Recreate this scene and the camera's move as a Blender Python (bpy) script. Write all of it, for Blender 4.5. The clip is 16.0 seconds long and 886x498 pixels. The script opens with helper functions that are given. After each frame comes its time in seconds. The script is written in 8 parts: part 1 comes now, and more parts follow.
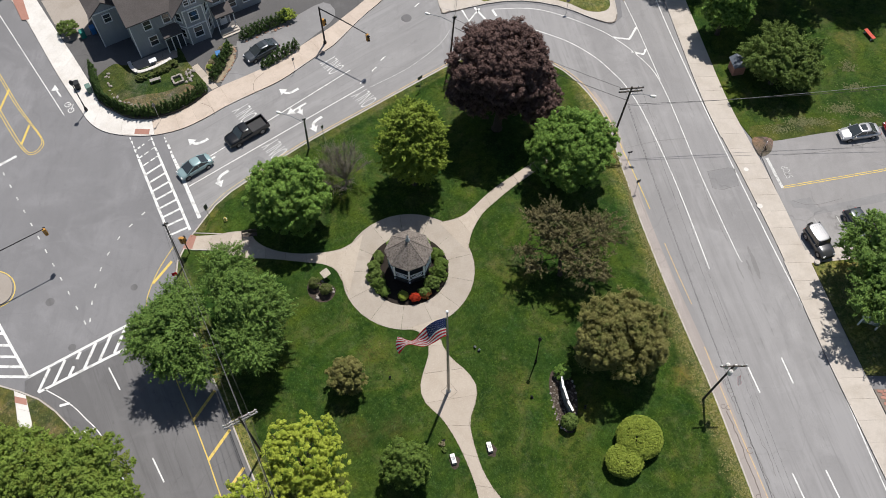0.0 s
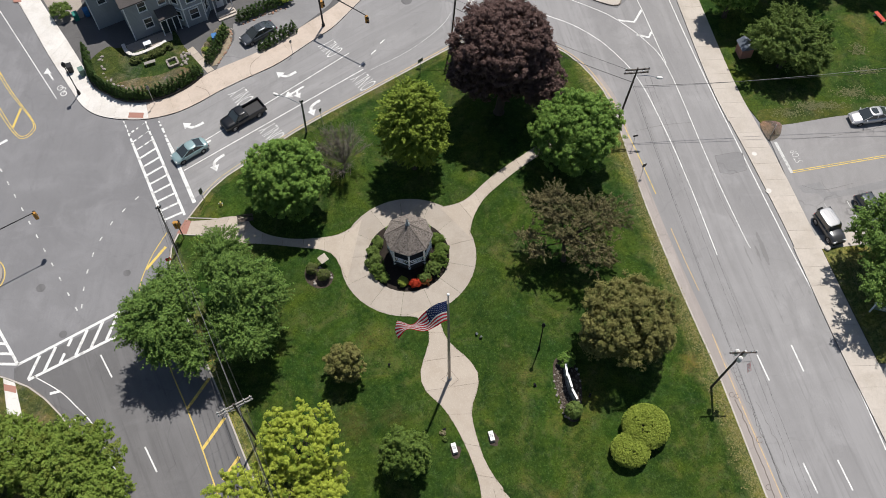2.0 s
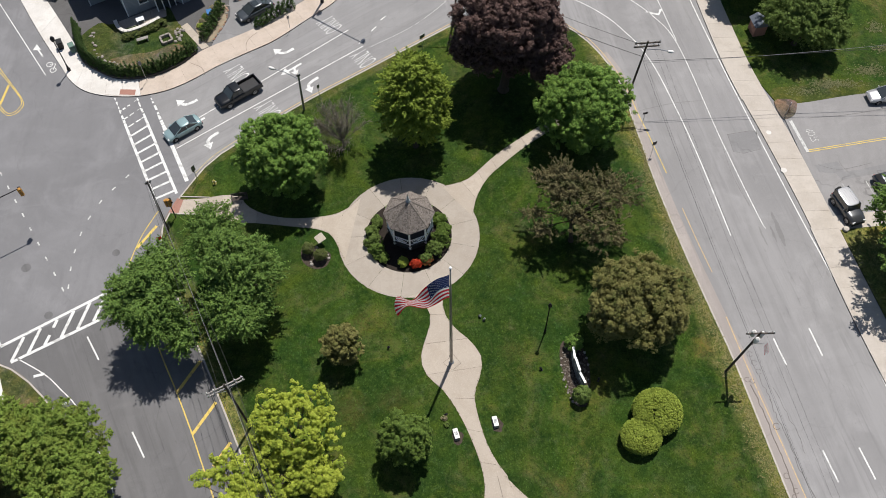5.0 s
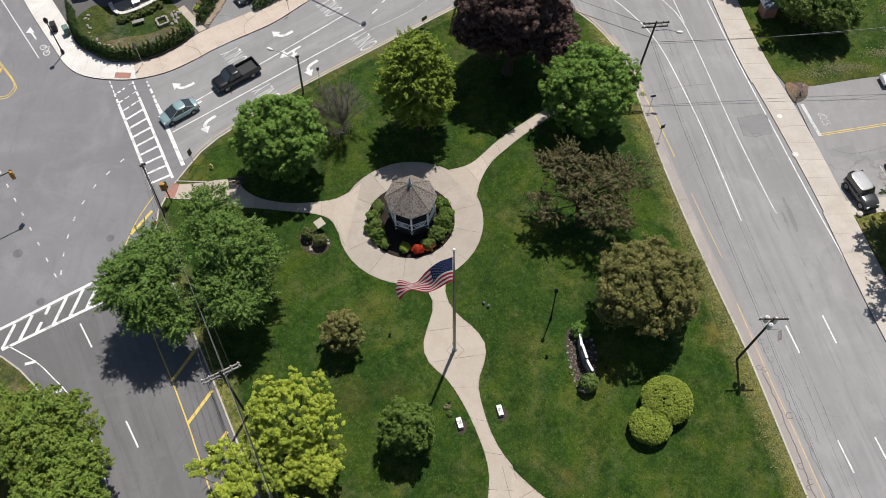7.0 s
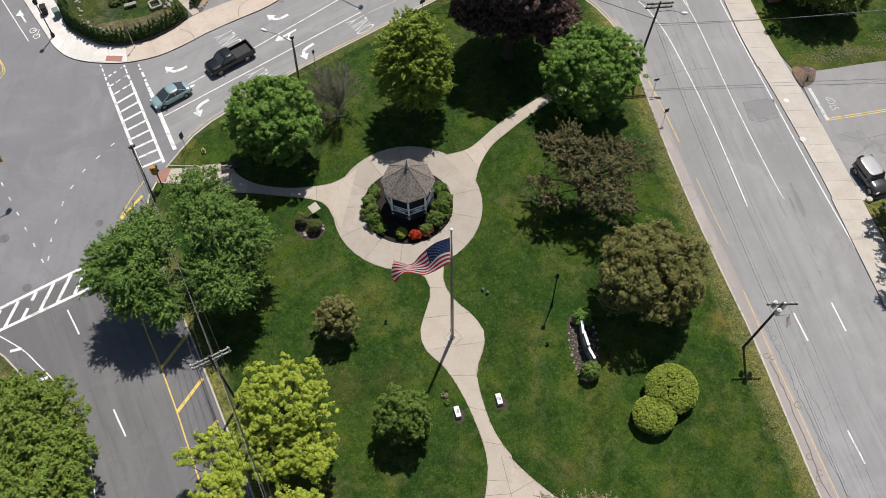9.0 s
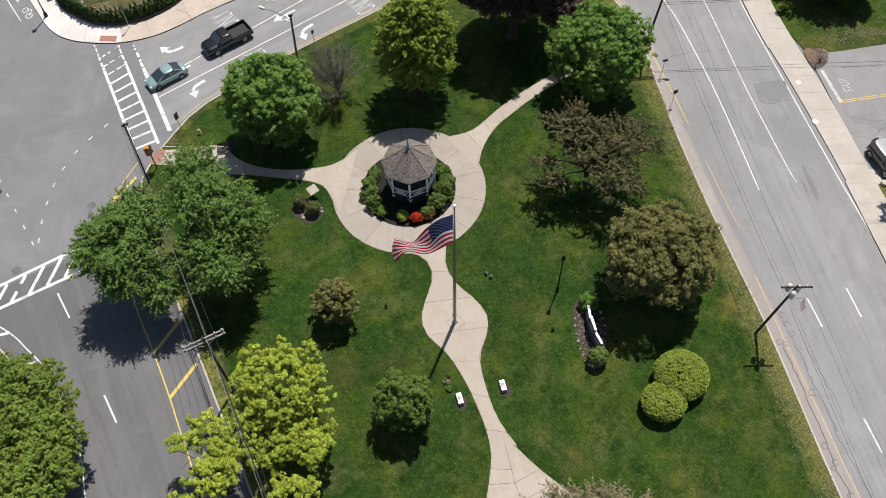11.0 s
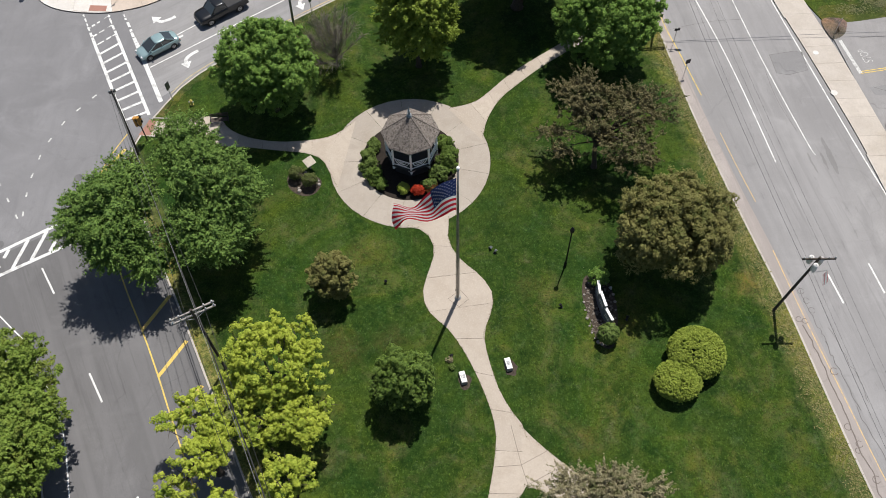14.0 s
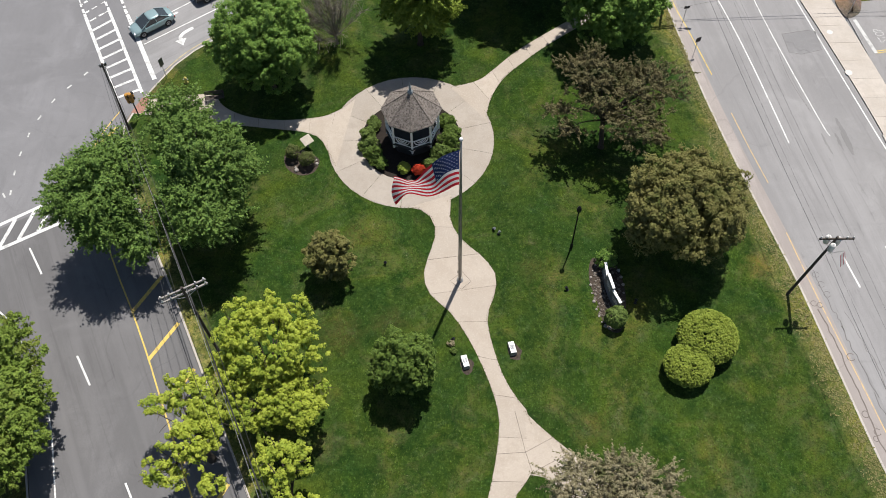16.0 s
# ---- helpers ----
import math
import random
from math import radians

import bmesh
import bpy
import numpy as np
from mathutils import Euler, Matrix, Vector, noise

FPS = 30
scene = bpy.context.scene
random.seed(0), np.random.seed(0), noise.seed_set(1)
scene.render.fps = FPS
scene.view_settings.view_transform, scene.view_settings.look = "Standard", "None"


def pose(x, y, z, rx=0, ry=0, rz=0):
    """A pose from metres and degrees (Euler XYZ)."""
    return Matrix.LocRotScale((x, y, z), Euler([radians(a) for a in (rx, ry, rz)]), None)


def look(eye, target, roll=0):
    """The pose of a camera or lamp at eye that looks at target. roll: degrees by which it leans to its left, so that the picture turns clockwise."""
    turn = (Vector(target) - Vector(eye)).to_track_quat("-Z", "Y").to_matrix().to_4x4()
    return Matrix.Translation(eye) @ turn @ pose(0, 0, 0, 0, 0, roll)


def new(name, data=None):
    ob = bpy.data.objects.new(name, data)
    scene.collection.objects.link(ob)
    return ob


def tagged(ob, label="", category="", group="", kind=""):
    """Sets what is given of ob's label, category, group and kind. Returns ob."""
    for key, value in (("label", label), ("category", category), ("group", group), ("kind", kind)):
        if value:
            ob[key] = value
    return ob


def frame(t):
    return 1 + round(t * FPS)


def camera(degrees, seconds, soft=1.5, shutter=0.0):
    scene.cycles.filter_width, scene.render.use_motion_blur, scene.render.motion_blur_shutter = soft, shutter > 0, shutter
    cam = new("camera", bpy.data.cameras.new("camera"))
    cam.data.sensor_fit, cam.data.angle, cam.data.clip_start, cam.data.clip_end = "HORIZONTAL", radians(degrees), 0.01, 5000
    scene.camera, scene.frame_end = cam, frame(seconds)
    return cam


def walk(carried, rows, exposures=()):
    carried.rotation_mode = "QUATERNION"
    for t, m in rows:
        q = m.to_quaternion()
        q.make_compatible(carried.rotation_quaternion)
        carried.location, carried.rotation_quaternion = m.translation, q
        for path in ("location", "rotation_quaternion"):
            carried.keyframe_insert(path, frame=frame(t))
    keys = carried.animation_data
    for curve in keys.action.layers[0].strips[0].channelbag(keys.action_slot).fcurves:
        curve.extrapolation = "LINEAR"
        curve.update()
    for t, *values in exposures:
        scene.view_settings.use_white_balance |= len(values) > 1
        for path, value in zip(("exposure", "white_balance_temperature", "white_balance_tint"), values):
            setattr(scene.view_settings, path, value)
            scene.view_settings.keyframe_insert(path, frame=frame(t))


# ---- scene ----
cam = camera(53.5, 16.0, 0.9)
PATH = [
    (0, (-0.424, -33.806, 84.623), (-0.427, -32.779, 82.907), -1.4),
    (0.5, (-0.391, -33.805, 84.021), (-0.396, -32.778, 82.305), -1.5),
    (1, (-0.538, -33.815, 83.276), (-0.54, -32.79, 81.559), -1.4),
    (1.5, (-0.438, -33.764, 82.58), (-0.442, -32.739, 80.863), -1.5),
    (2, (-0.5, -33.851, 81.784), (-0.504, -32.826, 80.067), -1.4),
    (2.5, (-0.556, -34.058, 80.969), (-0.559, -33.028, 79.254), -1.4),
    (3, (-0.583, -33.94, 80.347), (-0.587, -32.912, 78.631), -1.4),
    (3.5, (-0.581, -33.899, 79.68), (-0.585, -32.871, 77.964), -1.4),
    (4, (-0.553, -34.097, 78.807), (-0.558, -33.065, 77.093), -1.4),
    (6.5, (-0.712, -34.304, 75.039), (-0.723, -33.265, 73.33), -1.5),
    (7, (-0.799, -34.186, 74.419), (-0.809, -33.151, 72.708), -1.5),
    (7.5, (-0.759, -34.159, 73.693), (-0.769, -33.123, 71.983), -1.5),
    (8, (-0.819, -34.313, 72.878), (-0.827, -33.273, 71.17), -1.3),
    (8.5, (-0.661, -34.269, 72.307), (-0.671, -33.231, 70.597), -1.4),
    (9, (-0.549, -34.403, 71.554), (-0.561, -33.362, 69.846), -1.5),
    (11.5, (-0.739, -34.603, 67.848), (-0.753, -33.558, 66.143), -1.4),
    (12, (-0.723, -34.56, 67.201), (-0.739, -33.516, 65.495), -1.5),
    (12.5, (-0.716, -34.533, 66.496), (-0.731, -33.488, 64.791), -1.5),
    (13, (-0.766, -34.51, 65.81), (-0.78, -33.466, 64.105), -1.4),
    (13.5, (-0.766, -34.576, 65.145), (-0.781, -33.532, 63.439), -1.4),
    (14, (-0.86, -34.702, 64.264), (-0.877, -33.656, 62.559), -1.5),
    (14.5, (-0.988, -34.763, 63.462), (-1.005, -33.715, 61.759), -1.4),
    (15, (-1.041, -34.61, 62.818), (-1.058, -33.566, 61.113), -1.3),
    (15.5, (-1.076, -34.59, 62.057), (-1.092, -33.546, 60.351), -1.2),
    (16, (-1.002, -34.761, 61.207), (-1.02, -33.713, 59.503), -1.3),
]
walk(cam, [(t, look(eye, target, roll)) for t, eye, target, roll in PATH], exposures=[(0, 0), (4, -0.02), (9, -0.02), (12, 0.07), (14, 0.07), (15, 0.06), (15.5, 0.17), (16, 0.18)])

# ---- world, sun, exposure ----
SUN_ELEV, SUN_AZ = 66.5, 22.5          # degrees; azimuth from +y towards +x
world = bpy.data.worlds.new("world")
scene.world = world
world.use_nodes = True
wn = world.node_tree
sky = wn.nodes.new("ShaderNodeTexSky")
sky.sky_type, sky.sun_disc = "NISHITA", False
sky.sun_elevation, sky.sun_rotation = radians(SUN_ELEV), radians(SUN_AZ)
wn.links.new(sky.outputs[0], wn.nodes["Background"].inputs[0])
wn.nodes["Background"].inputs[1].default_value = 0.068
sun = new("sun", bpy.data.lights.new("sun", "SUN"))
sun.data.energy, sun.data.angle, sun.data.color = 5.0, radians(0.53), (1.0, 0.955, 0.9)
sun_dir = Vector((math.sin(radians(SUN_AZ)) * math.cos(radians(SUN_ELEV)), math.cos(radians(SUN_AZ)) * math.cos(radians(SUN_ELEV)), math.sin(radians(SUN_ELEV))))
sun.matrix_world = look(sun_dir * 200, (0, 0, 0))


# ---- materials ----
class Mat:
    """A node material: a principled shader and short helpers for noise, mixing and bump."""

    def __init__(self, name, color, rough=0.8, metal=0.0, spec=0.3):
        self.m = bpy.data.materials.new(name)
        self.m.use_nodes = True
        self.t = self.m.node_tree
        self.b = self.t.nodes["Principled BSDF"]
        self.b.inputs["Base Color"].default_value = (*color, 1)
        self.b.inputs["Roughness"].default_value = rough
        self.b.inputs["Metallic"].default_value = metal
        self.b.inputs["Specular IOR Level"].default_value = spec
        self.color = None
        self.base = color
        self.coord = self.t.nodes.new("ShaderNodeTexCoord").outputs["Object"]

    def node(self, kind, **values):
        n = self.t.nodes.new(kind)
        for k, v in values.items():
            n.inputs[k].default_value = v
        return n

    def link(self, a, b):
        self.t.links.new(a, b)

    def scaled(self, scale):
        mp = self.t.nodes.new("ShaderNodeMapping")
        mp.inputs["Scale"].default_value = scale
        self.link(self.coord, mp.inputs["Vector"])
        return mp.outputs[0]

    def streaks(self, scale, stretch, turn, detail=4.0, rough=0.6):
        """Noise drawn out along y after a turn of the plan by that many degrees."""
        spin = self.t.nodes.new("ShaderNodeMapping")
        spin.inputs["Rotation"].default_value = (0, 0, radians(turn))
        self.link(self.coord, spin.inputs["Vector"])
        squeeze = self.t.nodes.new("ShaderNodeMapping")
        squeeze.inputs["Scale"].default_value = (1, stretch, 1)
        self.link(spin.outputs[0], squeeze.inputs["Vector"])
        n = self.node("ShaderNodeTexNoise", Scale=scale, Detail=detail, Roughness=rough)
        self.link(squeeze.outputs[0], n.inputs["Vector"])
        return n.outputs["Fac"]

    def noise(self, scale, detail=3.0, rough=0.55, stretch=None, distort=0.0):
        n = self.node("ShaderNodeTexNoise", Scale=scale, Detail=detail, Roughness=rough, Distortion=distort)
        self.link(self.scaled(stretch) if stretch else self.coord, n.inputs["Vector"])
        return n.outputs["Fac"]

    def ramp(self, fac, lo, hi):
        n = self.node("ShaderNodeMapRange")
        n.inputs["From Min"].default_value, n.inputs["From Max"].default_value = lo, hi
        self.link(fac, n.inputs["Value"])
        return n.outputs[0]

    def mul(self, a, b):
        n = self.t.nodes.new("ShaderNodeMath")
        n.operation = "MULTIPLY"
        self.link(a, n.inputs[0])
        if isinstance(b, (int, float)):
            n.inputs[1].default_value = b
        else:
            self.link(b, n.inputs[1])
        return n.outputs[0]

    def mix(self, fac, color):
        """Mixes the colour so far with another by fac."""
        n = self.t.nodes.new("ShaderNodeMix")
        n.data_type = "RGBA"
        self.link(fac, n.inputs[0])
        if self.color is None:
            n.inputs[6].default_value = (*self.base, 1)
        else:
            self.link(self.color, n.inputs[6])
        n.inputs[7].default_value = (*color, 1)
        self.color = n.outputs[2]
        self.link(self.color, self.b.inputs["Base Color"])
        return self

    def tint(self, fac, color):
        """Multiplies the colour so far by another where fac is 1."""
        n = self.t.nodes.new("ShaderNodeMix")
        n.data_type, n.blend_type = "RGBA", "MULTIPLY"
        self.link(fac, n.inputs[0])
        self.link(self.color, n.inputs[6])
        n.inputs[7].default_value = (*color, 1)
        self.color = n.outputs[2]
        self.link(self.color, self.b.inputs["Base Color"])
        return self

    def bump(self, height, strength=0.4, distance=0.02):
        n = self.node("ShaderNodeBump", Strength=strength, Distance=distance)
        self.link(height, n.inputs["Height"])
        self.link(n.outputs[0], self.b.inputs["Normal"])
        return self

    def random(self, island=False):
        if island:
            return self.t.nodes.new("ShaderNodeNewGeometry").outputs["Random Per Island"]
        return self.t.nodes.new("ShaderNodeObjectInfo").outputs["Random"]

    def cracks(self, scale, width, warp=0.6):
        """Thin lines along the borders of warped cells."""
        n = self.node("ShaderNodeTexNoise", Scale=scale * 1.7, Detail=4.0)
        self.link(self.coord, n.inputs["Vector"])
        add = self.t.nodes.new("ShaderNodeVectorMath")
        add.operation = "MULTIPLY_ADD"
        add.inputs[1].default_value = (warp / scale,) * 3
        self.link(n.outputs["Color"], add.inputs[0])
        self.link(self.coord, add.inputs[2])
        v = self.t.nodes.new("ShaderNodeTexVoronoi")
        v.feature = "DISTANCE_TO_EDGE"
        v.inputs["Scale"].default_value = scale
        self.link(add.outputs[0], v.inputs["Vector"])
        return self.ramp(v.outputs["Distance"], width, width * 0.3)


def plain(name, color, rough=0.6, metal=0.0, spec=0.35, vary=0.25, scale=3.0):
    """A surface of one paint or metal, with faint stains and grain."""
    m = Mat(name, color, rough, metal, spec)
    dark = tuple(c * (1 - vary) for c in color)
    m.mix(m.ramp(m.noise(scale, 4), 0.45, 0.75), dark)
    m.mix(m.mul(m.ramp(m.noise(scale * 14, 3), 0.5, 0.8), 0.35), tuple(min(1, c * 1.25) for c in color))
    return m.m


def asphalt(name, color, crack, way=None):
    m = Mat(name, color, 0.9, 0, 0.25)
    m.mix(m.ramp(m.noise(0.07, 3), 0.42, 0.66), tuple(c * 0.84 for c in color))
    m.mix(m.ramp(m.noise(0.16, 4, 0.6, None, 1.2), 0.5, 0.7), tuple(c * 1.16 for c in color))
    m.mix(m.mul(m.ramp(m.noise(0.5, 5, 0.7, (1, 0.35, 1), 0.8), 0.5, 0.66), 0.6), tuple(c * 0.84 for c in color))
    m.mix(m.mul(m.ramp(m.noise(0.6, 5, 0.75, (0.25, 1, 1), 0.6), 0.56, 0.7), 0.5), tuple(c * 1.15 for c in color))
    m.mix(m.mul(m.ramp(m.noise(1.3, 5, 0.65), 0.56, 0.78), 0.5), tuple(c * 0.72 for c in color))
    m.mix(m.mul(m.ramp(m.noise(9, 4, 0.7), 0.45, 0.7), 0.45), tuple(c * 0.78 for c in color))
    m.mix(m.mul(m.ramp(m.noise(28, 2), 0.5, 0.75), 0.5), tuple(min(1, c * 1.3) for c in color))
    m.mix(m.mul(m.ramp(m.noise(0.9, 5, 0.7, (1, 0.12, 1)), 0.52, 0.7), 0.4), tuple(c * 0.8 for c in color))
    if way is not None:
        # wheel tracks, drips and fine seams along the lanes
        m.mix(m.mul(m.ramp(m.streaks(0.42, 0.05, way), 0.46, 0.6), 0.6), tuple(c * 0.84 for c in color))
        m.mix(m.mul(m.ramp(m.streaks(0.55, 0.06, way + 2), 0.5, 0.64), 0.6), tuple(c * 1.13 for c in color))
        m.mix(m.mul(m.ramp(m.streaks(3.0, 0.03, way), 0.56, 0.68), 0.55), tuple(c * 0.74 for c in color))
        m.mix(m.mul(m.ramp(m.streaks(1.6, 0.2, way, 6, 0.75), 0.6, 0.68), 0.55), tuple(c * 0.66 for c in color))
    line = m.mul(m.cracks(0.13, 0.012), m.ramp(m.noise(0.09, 2), 0.46, 0.56))
    m.mix(m.mul(line, crack), tuple(c * 0.35 for c in color))
    m.bump(m.noise(40, 3), 0.35, 0.01)
    return m.m


def concrete(name, color, uneven=0.9):
    m = Mat(name, color, 0.88, 0, 0.25)
    m.mix(m.mul(m.random(), uneven), tuple(c * 0.76 for c in color))
    m.mix(m.ramp(m.noise(0.5, 5, 0.6), 0.45, 0.75), tuple(c * f for c, f in zip(color, (0.76, 0.74, 0.71))))
    m.mix(m.mul(m.ramp(m.noise(1.6, 6, 0.75, None, 0.6), 0.5, 0.66), 0.6), tuple(c * 0.8 for c in color))
    m.mix(m.mul(m.ramp(m.noise(4, 5, 0.7), 0.5, 0.7), 0.65), tuple(c * 0.8 for c in color))
    m.mix(m.mul(m.ramp(m.noise(9, 4, 0.75), 0.53, 0.68), 0.6), tuple(min(1, c * 1.14) for c in color))
    m.mix(m.mul(m.ramp(m.noise(22, 3), 0.5, 0.8), 0.5), tuple(min(1, c * 1.2) for c in color))
    m.bump(m.noise(30, 3), 0.25, 0.01)
    return m.m


def grass(name, color, dry, amount, edges=(), spots=()):
    """Mown grass: patches, blades and dry spots; edges: lines (a, b, c, width) with a*x + b*y + c metres to a worn, dry side."""
    m = Mat(name, color, 0.95, 0, 0.1)
    light = tuple(c * f for c, f in zip(color, (2.3, 1.8, 2.0)))
    m.mix(m.ramp(m.noise(0.1, 4, 0.6), 0.42, 0.58), tuple(c * f for c, f in zip(color, (1.7, 1.3, 1.3))))
    m.mix(m.mul(m.ramp(m.noise(0.22, 6, 0.7, None, 0.8), 0.5, 0.7), amount), dry)
    m.mix(m.mul(m.ramp(m.noise(0.45, 5, 0.7), 0.5, 0.62), 0.75), tuple(c * f for c, f in zip(color, (0.6, 0.68, 0.75))))
    for a, b, c, width in edges:
        dot = m.t.nodes.new("ShaderNodeVectorMath")
        dot.operation = "DOT_PRODUCT"
        dot.inputs[1].default_value = (a, b, 0)
        m.link(m.coord, dot.inputs[0])
        wob = m.node("ShaderNodeMath")
        wob.operation = "MULTIPLY_ADD"
        wob.inputs[1].default_value = 3.4 * width
        m.link(m.noise(0.8, 6, 0.75), wob.inputs[0])
        m.link(dot.outputs["Value"], wob.inputs[2])
        near = m.ramp(wob.outputs[0], 5.4 * width - c, 2.5 * width - c)
        m.mix(m.mul(near, 0.85), tuple(v * f for v, f in zip(dry, (1.35, 1.35, 1.2))))
        m.mix(m.mul(m.mul(near, m.ramp(m.noise(2.6, 6, 0.8), 0.46, 0.62)), 0.9), tuple(v * 2.3 for v in dry))
        m.mix(m.mul(m.mul(near, m.ramp(m.noise(3.3, 6, 0.8), 0.52, 0.66)), 0.9), tuple(v * 1.2 for v in color))
    for x, y, r, tone in spots:
        far = m.t.nodes.new("ShaderNodeVectorMath")
        far.operation = "DISTANCE"
        far.inputs[1].default_value = (x, y, 0)
        m.link(m.coord, far.inputs[0])
        wob = m.node("ShaderNodeMath")
        wob.operation = "MULTIPLY_ADD"
        wob.inputs[1].default_value = 2.4 * r
        m.link(m.noise(1.1 / r ** 0.5, 6, 0.75), wob.inputs[0])
        m.link(far.outputs["Value"], wob.inputs[2])
        m.mix(m.mul(m.ramp(wob.outputs[0], 2.3 * r, 1.2 * r), 0.6), tone)
    m.mix(m.mul(m.ramp(m.noise(6.5, 4, 0.7), 0.5, 0.62), 0.6), tuple(c * 0.5 for c in color))
    m.mix(m.mul(m.ramp(m.noise(3.0, 5, 0.75), 0.52, 0.64), 0.6), light)
    m.mix(m.mul(m.ramp(m.noise(7.5, 4, 0.75, (1, 0.55, 1)), 0.56, 0.68), 0.65), tuple(c * f for c, f in zip(color, (3.6, 2.9, 3.6))))
    m.tint(m.ramp(m.noise(0.17, 5, 0.65, None, 1.4), 0.45, 0.62), (1.3, 1.17, 0.95))
    m.tint(m.ramp(m.noise(0.13, 4, 0.6, (1.3, 0.8, 1), 0.5), 0.47, 0.62), (0.76, 0.92, 0.95))
    m.tint(m.ramp(m.noise(0.24, 6, 0.75, None, 0.8), 0.46, 0.64), (1.36, 1.22, 1.0))
    m.tint(m.ramp(m.noise(0.5, 6, 0.75, None, 0.6), 0.5, 0.64), (0.62, 0.74, 0.72))
    m.tint(m.ramp(m.noise(0.85, 6, 0.8, None, 0.6), 0.53, 0.66), (1.5, 1.3, 2.0))
    m.tint(m.ramp(m.noise(1.6, 6, 0.8), 0.5, 0.64), (0.68, 0.74, 0.7))
    m.mix(m.mul(m.ramp(m.noise(4.3, 3, 0.8), 0.7, 0.75), 0.8), (0.3, 0.3, 0.17))
    m.bump(m.noise(8, 5, 0.8), 0.7, 0.08)
    return m.m


def leaf(name, color, second, third=None, gloss=0.62, thin=0.24):
    m = Mat(name, color, gloss, 0, 0.16)
    m.mix(m.random(True), second)
    if third:
        m.mix(m.ramp(m.noise(0.7, 3), 0.5, 0.7), third)
    m.mix(m.mul(m.ramp(m.noise(2.2, 2), 0.45, 0.7), 0.5), tuple(c * 0.7 for c in color))
    glow = m.t.nodes.new("ShaderNodeBsdfTranslucent")
    m.link(m.color, glow.inputs[0])
    both = m.node("ShaderNodeMixShader", Fac=thin)
    m.link(m.b.outputs[0], both.inputs[1])
    m.link(glow.outputs[0], both.inputs[2])
    m.link(both.outputs[0], m.t.nodes["Material Output"].inputs[0])
    return m.m


def worn_paint(name, color, under, wear):
    m = Mat(name, color, 0.7, 0, 0.3)
    m.mix(m.mul(m.ramp(m.noise(1.1, 6, 0.7), 0.52, 0.6), wear), under)
    m.mix(m.mul(m.ramp(m.noise(14, 4, 0.7), 0.5, 0.62), wear * 0.8), under)
    m.mix(m.mul(m.noise(0.4, 3), 0.35), tuple(c * 0.75 for c in color))
    return m.m


ASPHALT = asphalt("asphalt_aged", (0.202, 0.2, 0.206), 0.1)
ASPHALT_DARK = asphalt("asphalt_newer", (0.15, 0.147, 0.149), 0.15, -27)
ASPHALT_LIGHT = asphalt("asphalt_bleached", (0.272, 0.266, 0.266), 0.1, -11.5)
ASPHALT_NORTH = asphalt("asphalt_north", (0.268, 0.263, 0.263), 0.12, 53)
ASPHALT_LOT = asphalt("asphalt_lot", (0.27, 0.262, 0.26), 0.45)
ASPHALT_PATCH = asphalt("asphalt_patch", (0.24, 0.236, 0.237), 0.4)
SHOULDER = asphalt("shoulder_sandy", (0.34, 0.305, 0.285), 0.15, -11.5)
CONCRETE = concrete("concrete_path", (0.46, 0.4, 0.335), 0.7)
CONCRETE_RING = concrete("concrete_ring", (0.395, 0.35, 0.3), 0.6)
CONCRETE_WHITE = concrete("concrete_white", (0.66, 0.635, 0.6), 0.35)
CONCRETE_TAN = concrete("concrete_tan", (0.5, 0.452, 0.4), 0.4)
CONCRETE_WARM = concrete("concrete_warm", (0.52, 0.44, 0.372), 0.3)
CONCRETE_OLD = concrete("concrete_old", (0.36, 0.32, 0.28))
JOINT = plain("joint_dirt", (0.2, 0.17, 0.145), 0.95)
GRANITE = concrete("granite_kerb", (0.5, 0.46, 0.42))
BRICK = concrete("brick_red", (0.4, 0.21, 0.165))
DRY_SPOTS = ((-10.1, -13.7, 1.3, (0.16, 0.14, 0.055)), (-9.7, -4.7, 2.0, (0.08, 0.067, 0.022)), (-5.8, -4.0, 1.6, (0.075, 0.065, 0.022)), (-8.4, 4.1, 1.8, (0.075, 0.065, 0.022)), (24.0, 1.1, 1.5, (0.13, 0.1, 0.04)), (9.0, -12.4, 1.6, (0.1, 0.085, 0.028)), (5.6, 1.0, 1.4, (0.075, 0.075, 0.02)))
GRASS = grass("lawn_grass", (0.0224, 0.0496, 0.0082), (0.105, 0.103, 0.04), 0.7, ((-0.98, -0.2013, 25.9, 0.66), (0.898, 0.439, 21.4, 0.6), (0.564, -0.826, 36.4, 0.42)), DRY_SPOTS)
GRASS_DRY = grass("verge_grass", (0.042, 0.064, 0.016), (0.15, 0.125, 0.062), 0.9)
GRASS_LOT = grass("field_grass", (0.028, 0.058, 0.0105), (0.12, 0.11, 0.045), 0.8)
GRASS_GARDEN = grass("garden_grass", (0.034, 0.055, 0.015), (0.17, 0.14, 0.085), 1.0)
GRASS_CORNER = grass("corner_grass", (0.06, 0.074, 0.024), (0.19, 0.15, 0.08), 1.0)
FAR = grass("far_ground", (0.05, 0.07, 0.025), (0.12, 0.1, 0.06), 0.8)
SOIL = plain("soil", (0.065, 0.05, 0.038), 0.95, vary=0.6, scale=5.0)
WORN_GARDEN = grass("garden_worn", (0.1, 0.09, 0.05), (0.27, 0.22, 0.15), 1.0)
YARD = asphalt("asphalt_yard", (0.115, 0.112, 0.112), 0.5)
MULCH = plain("mulch", (0.024, 0.018, 0.014), 0.95, vary=0.5, scale=4.0)
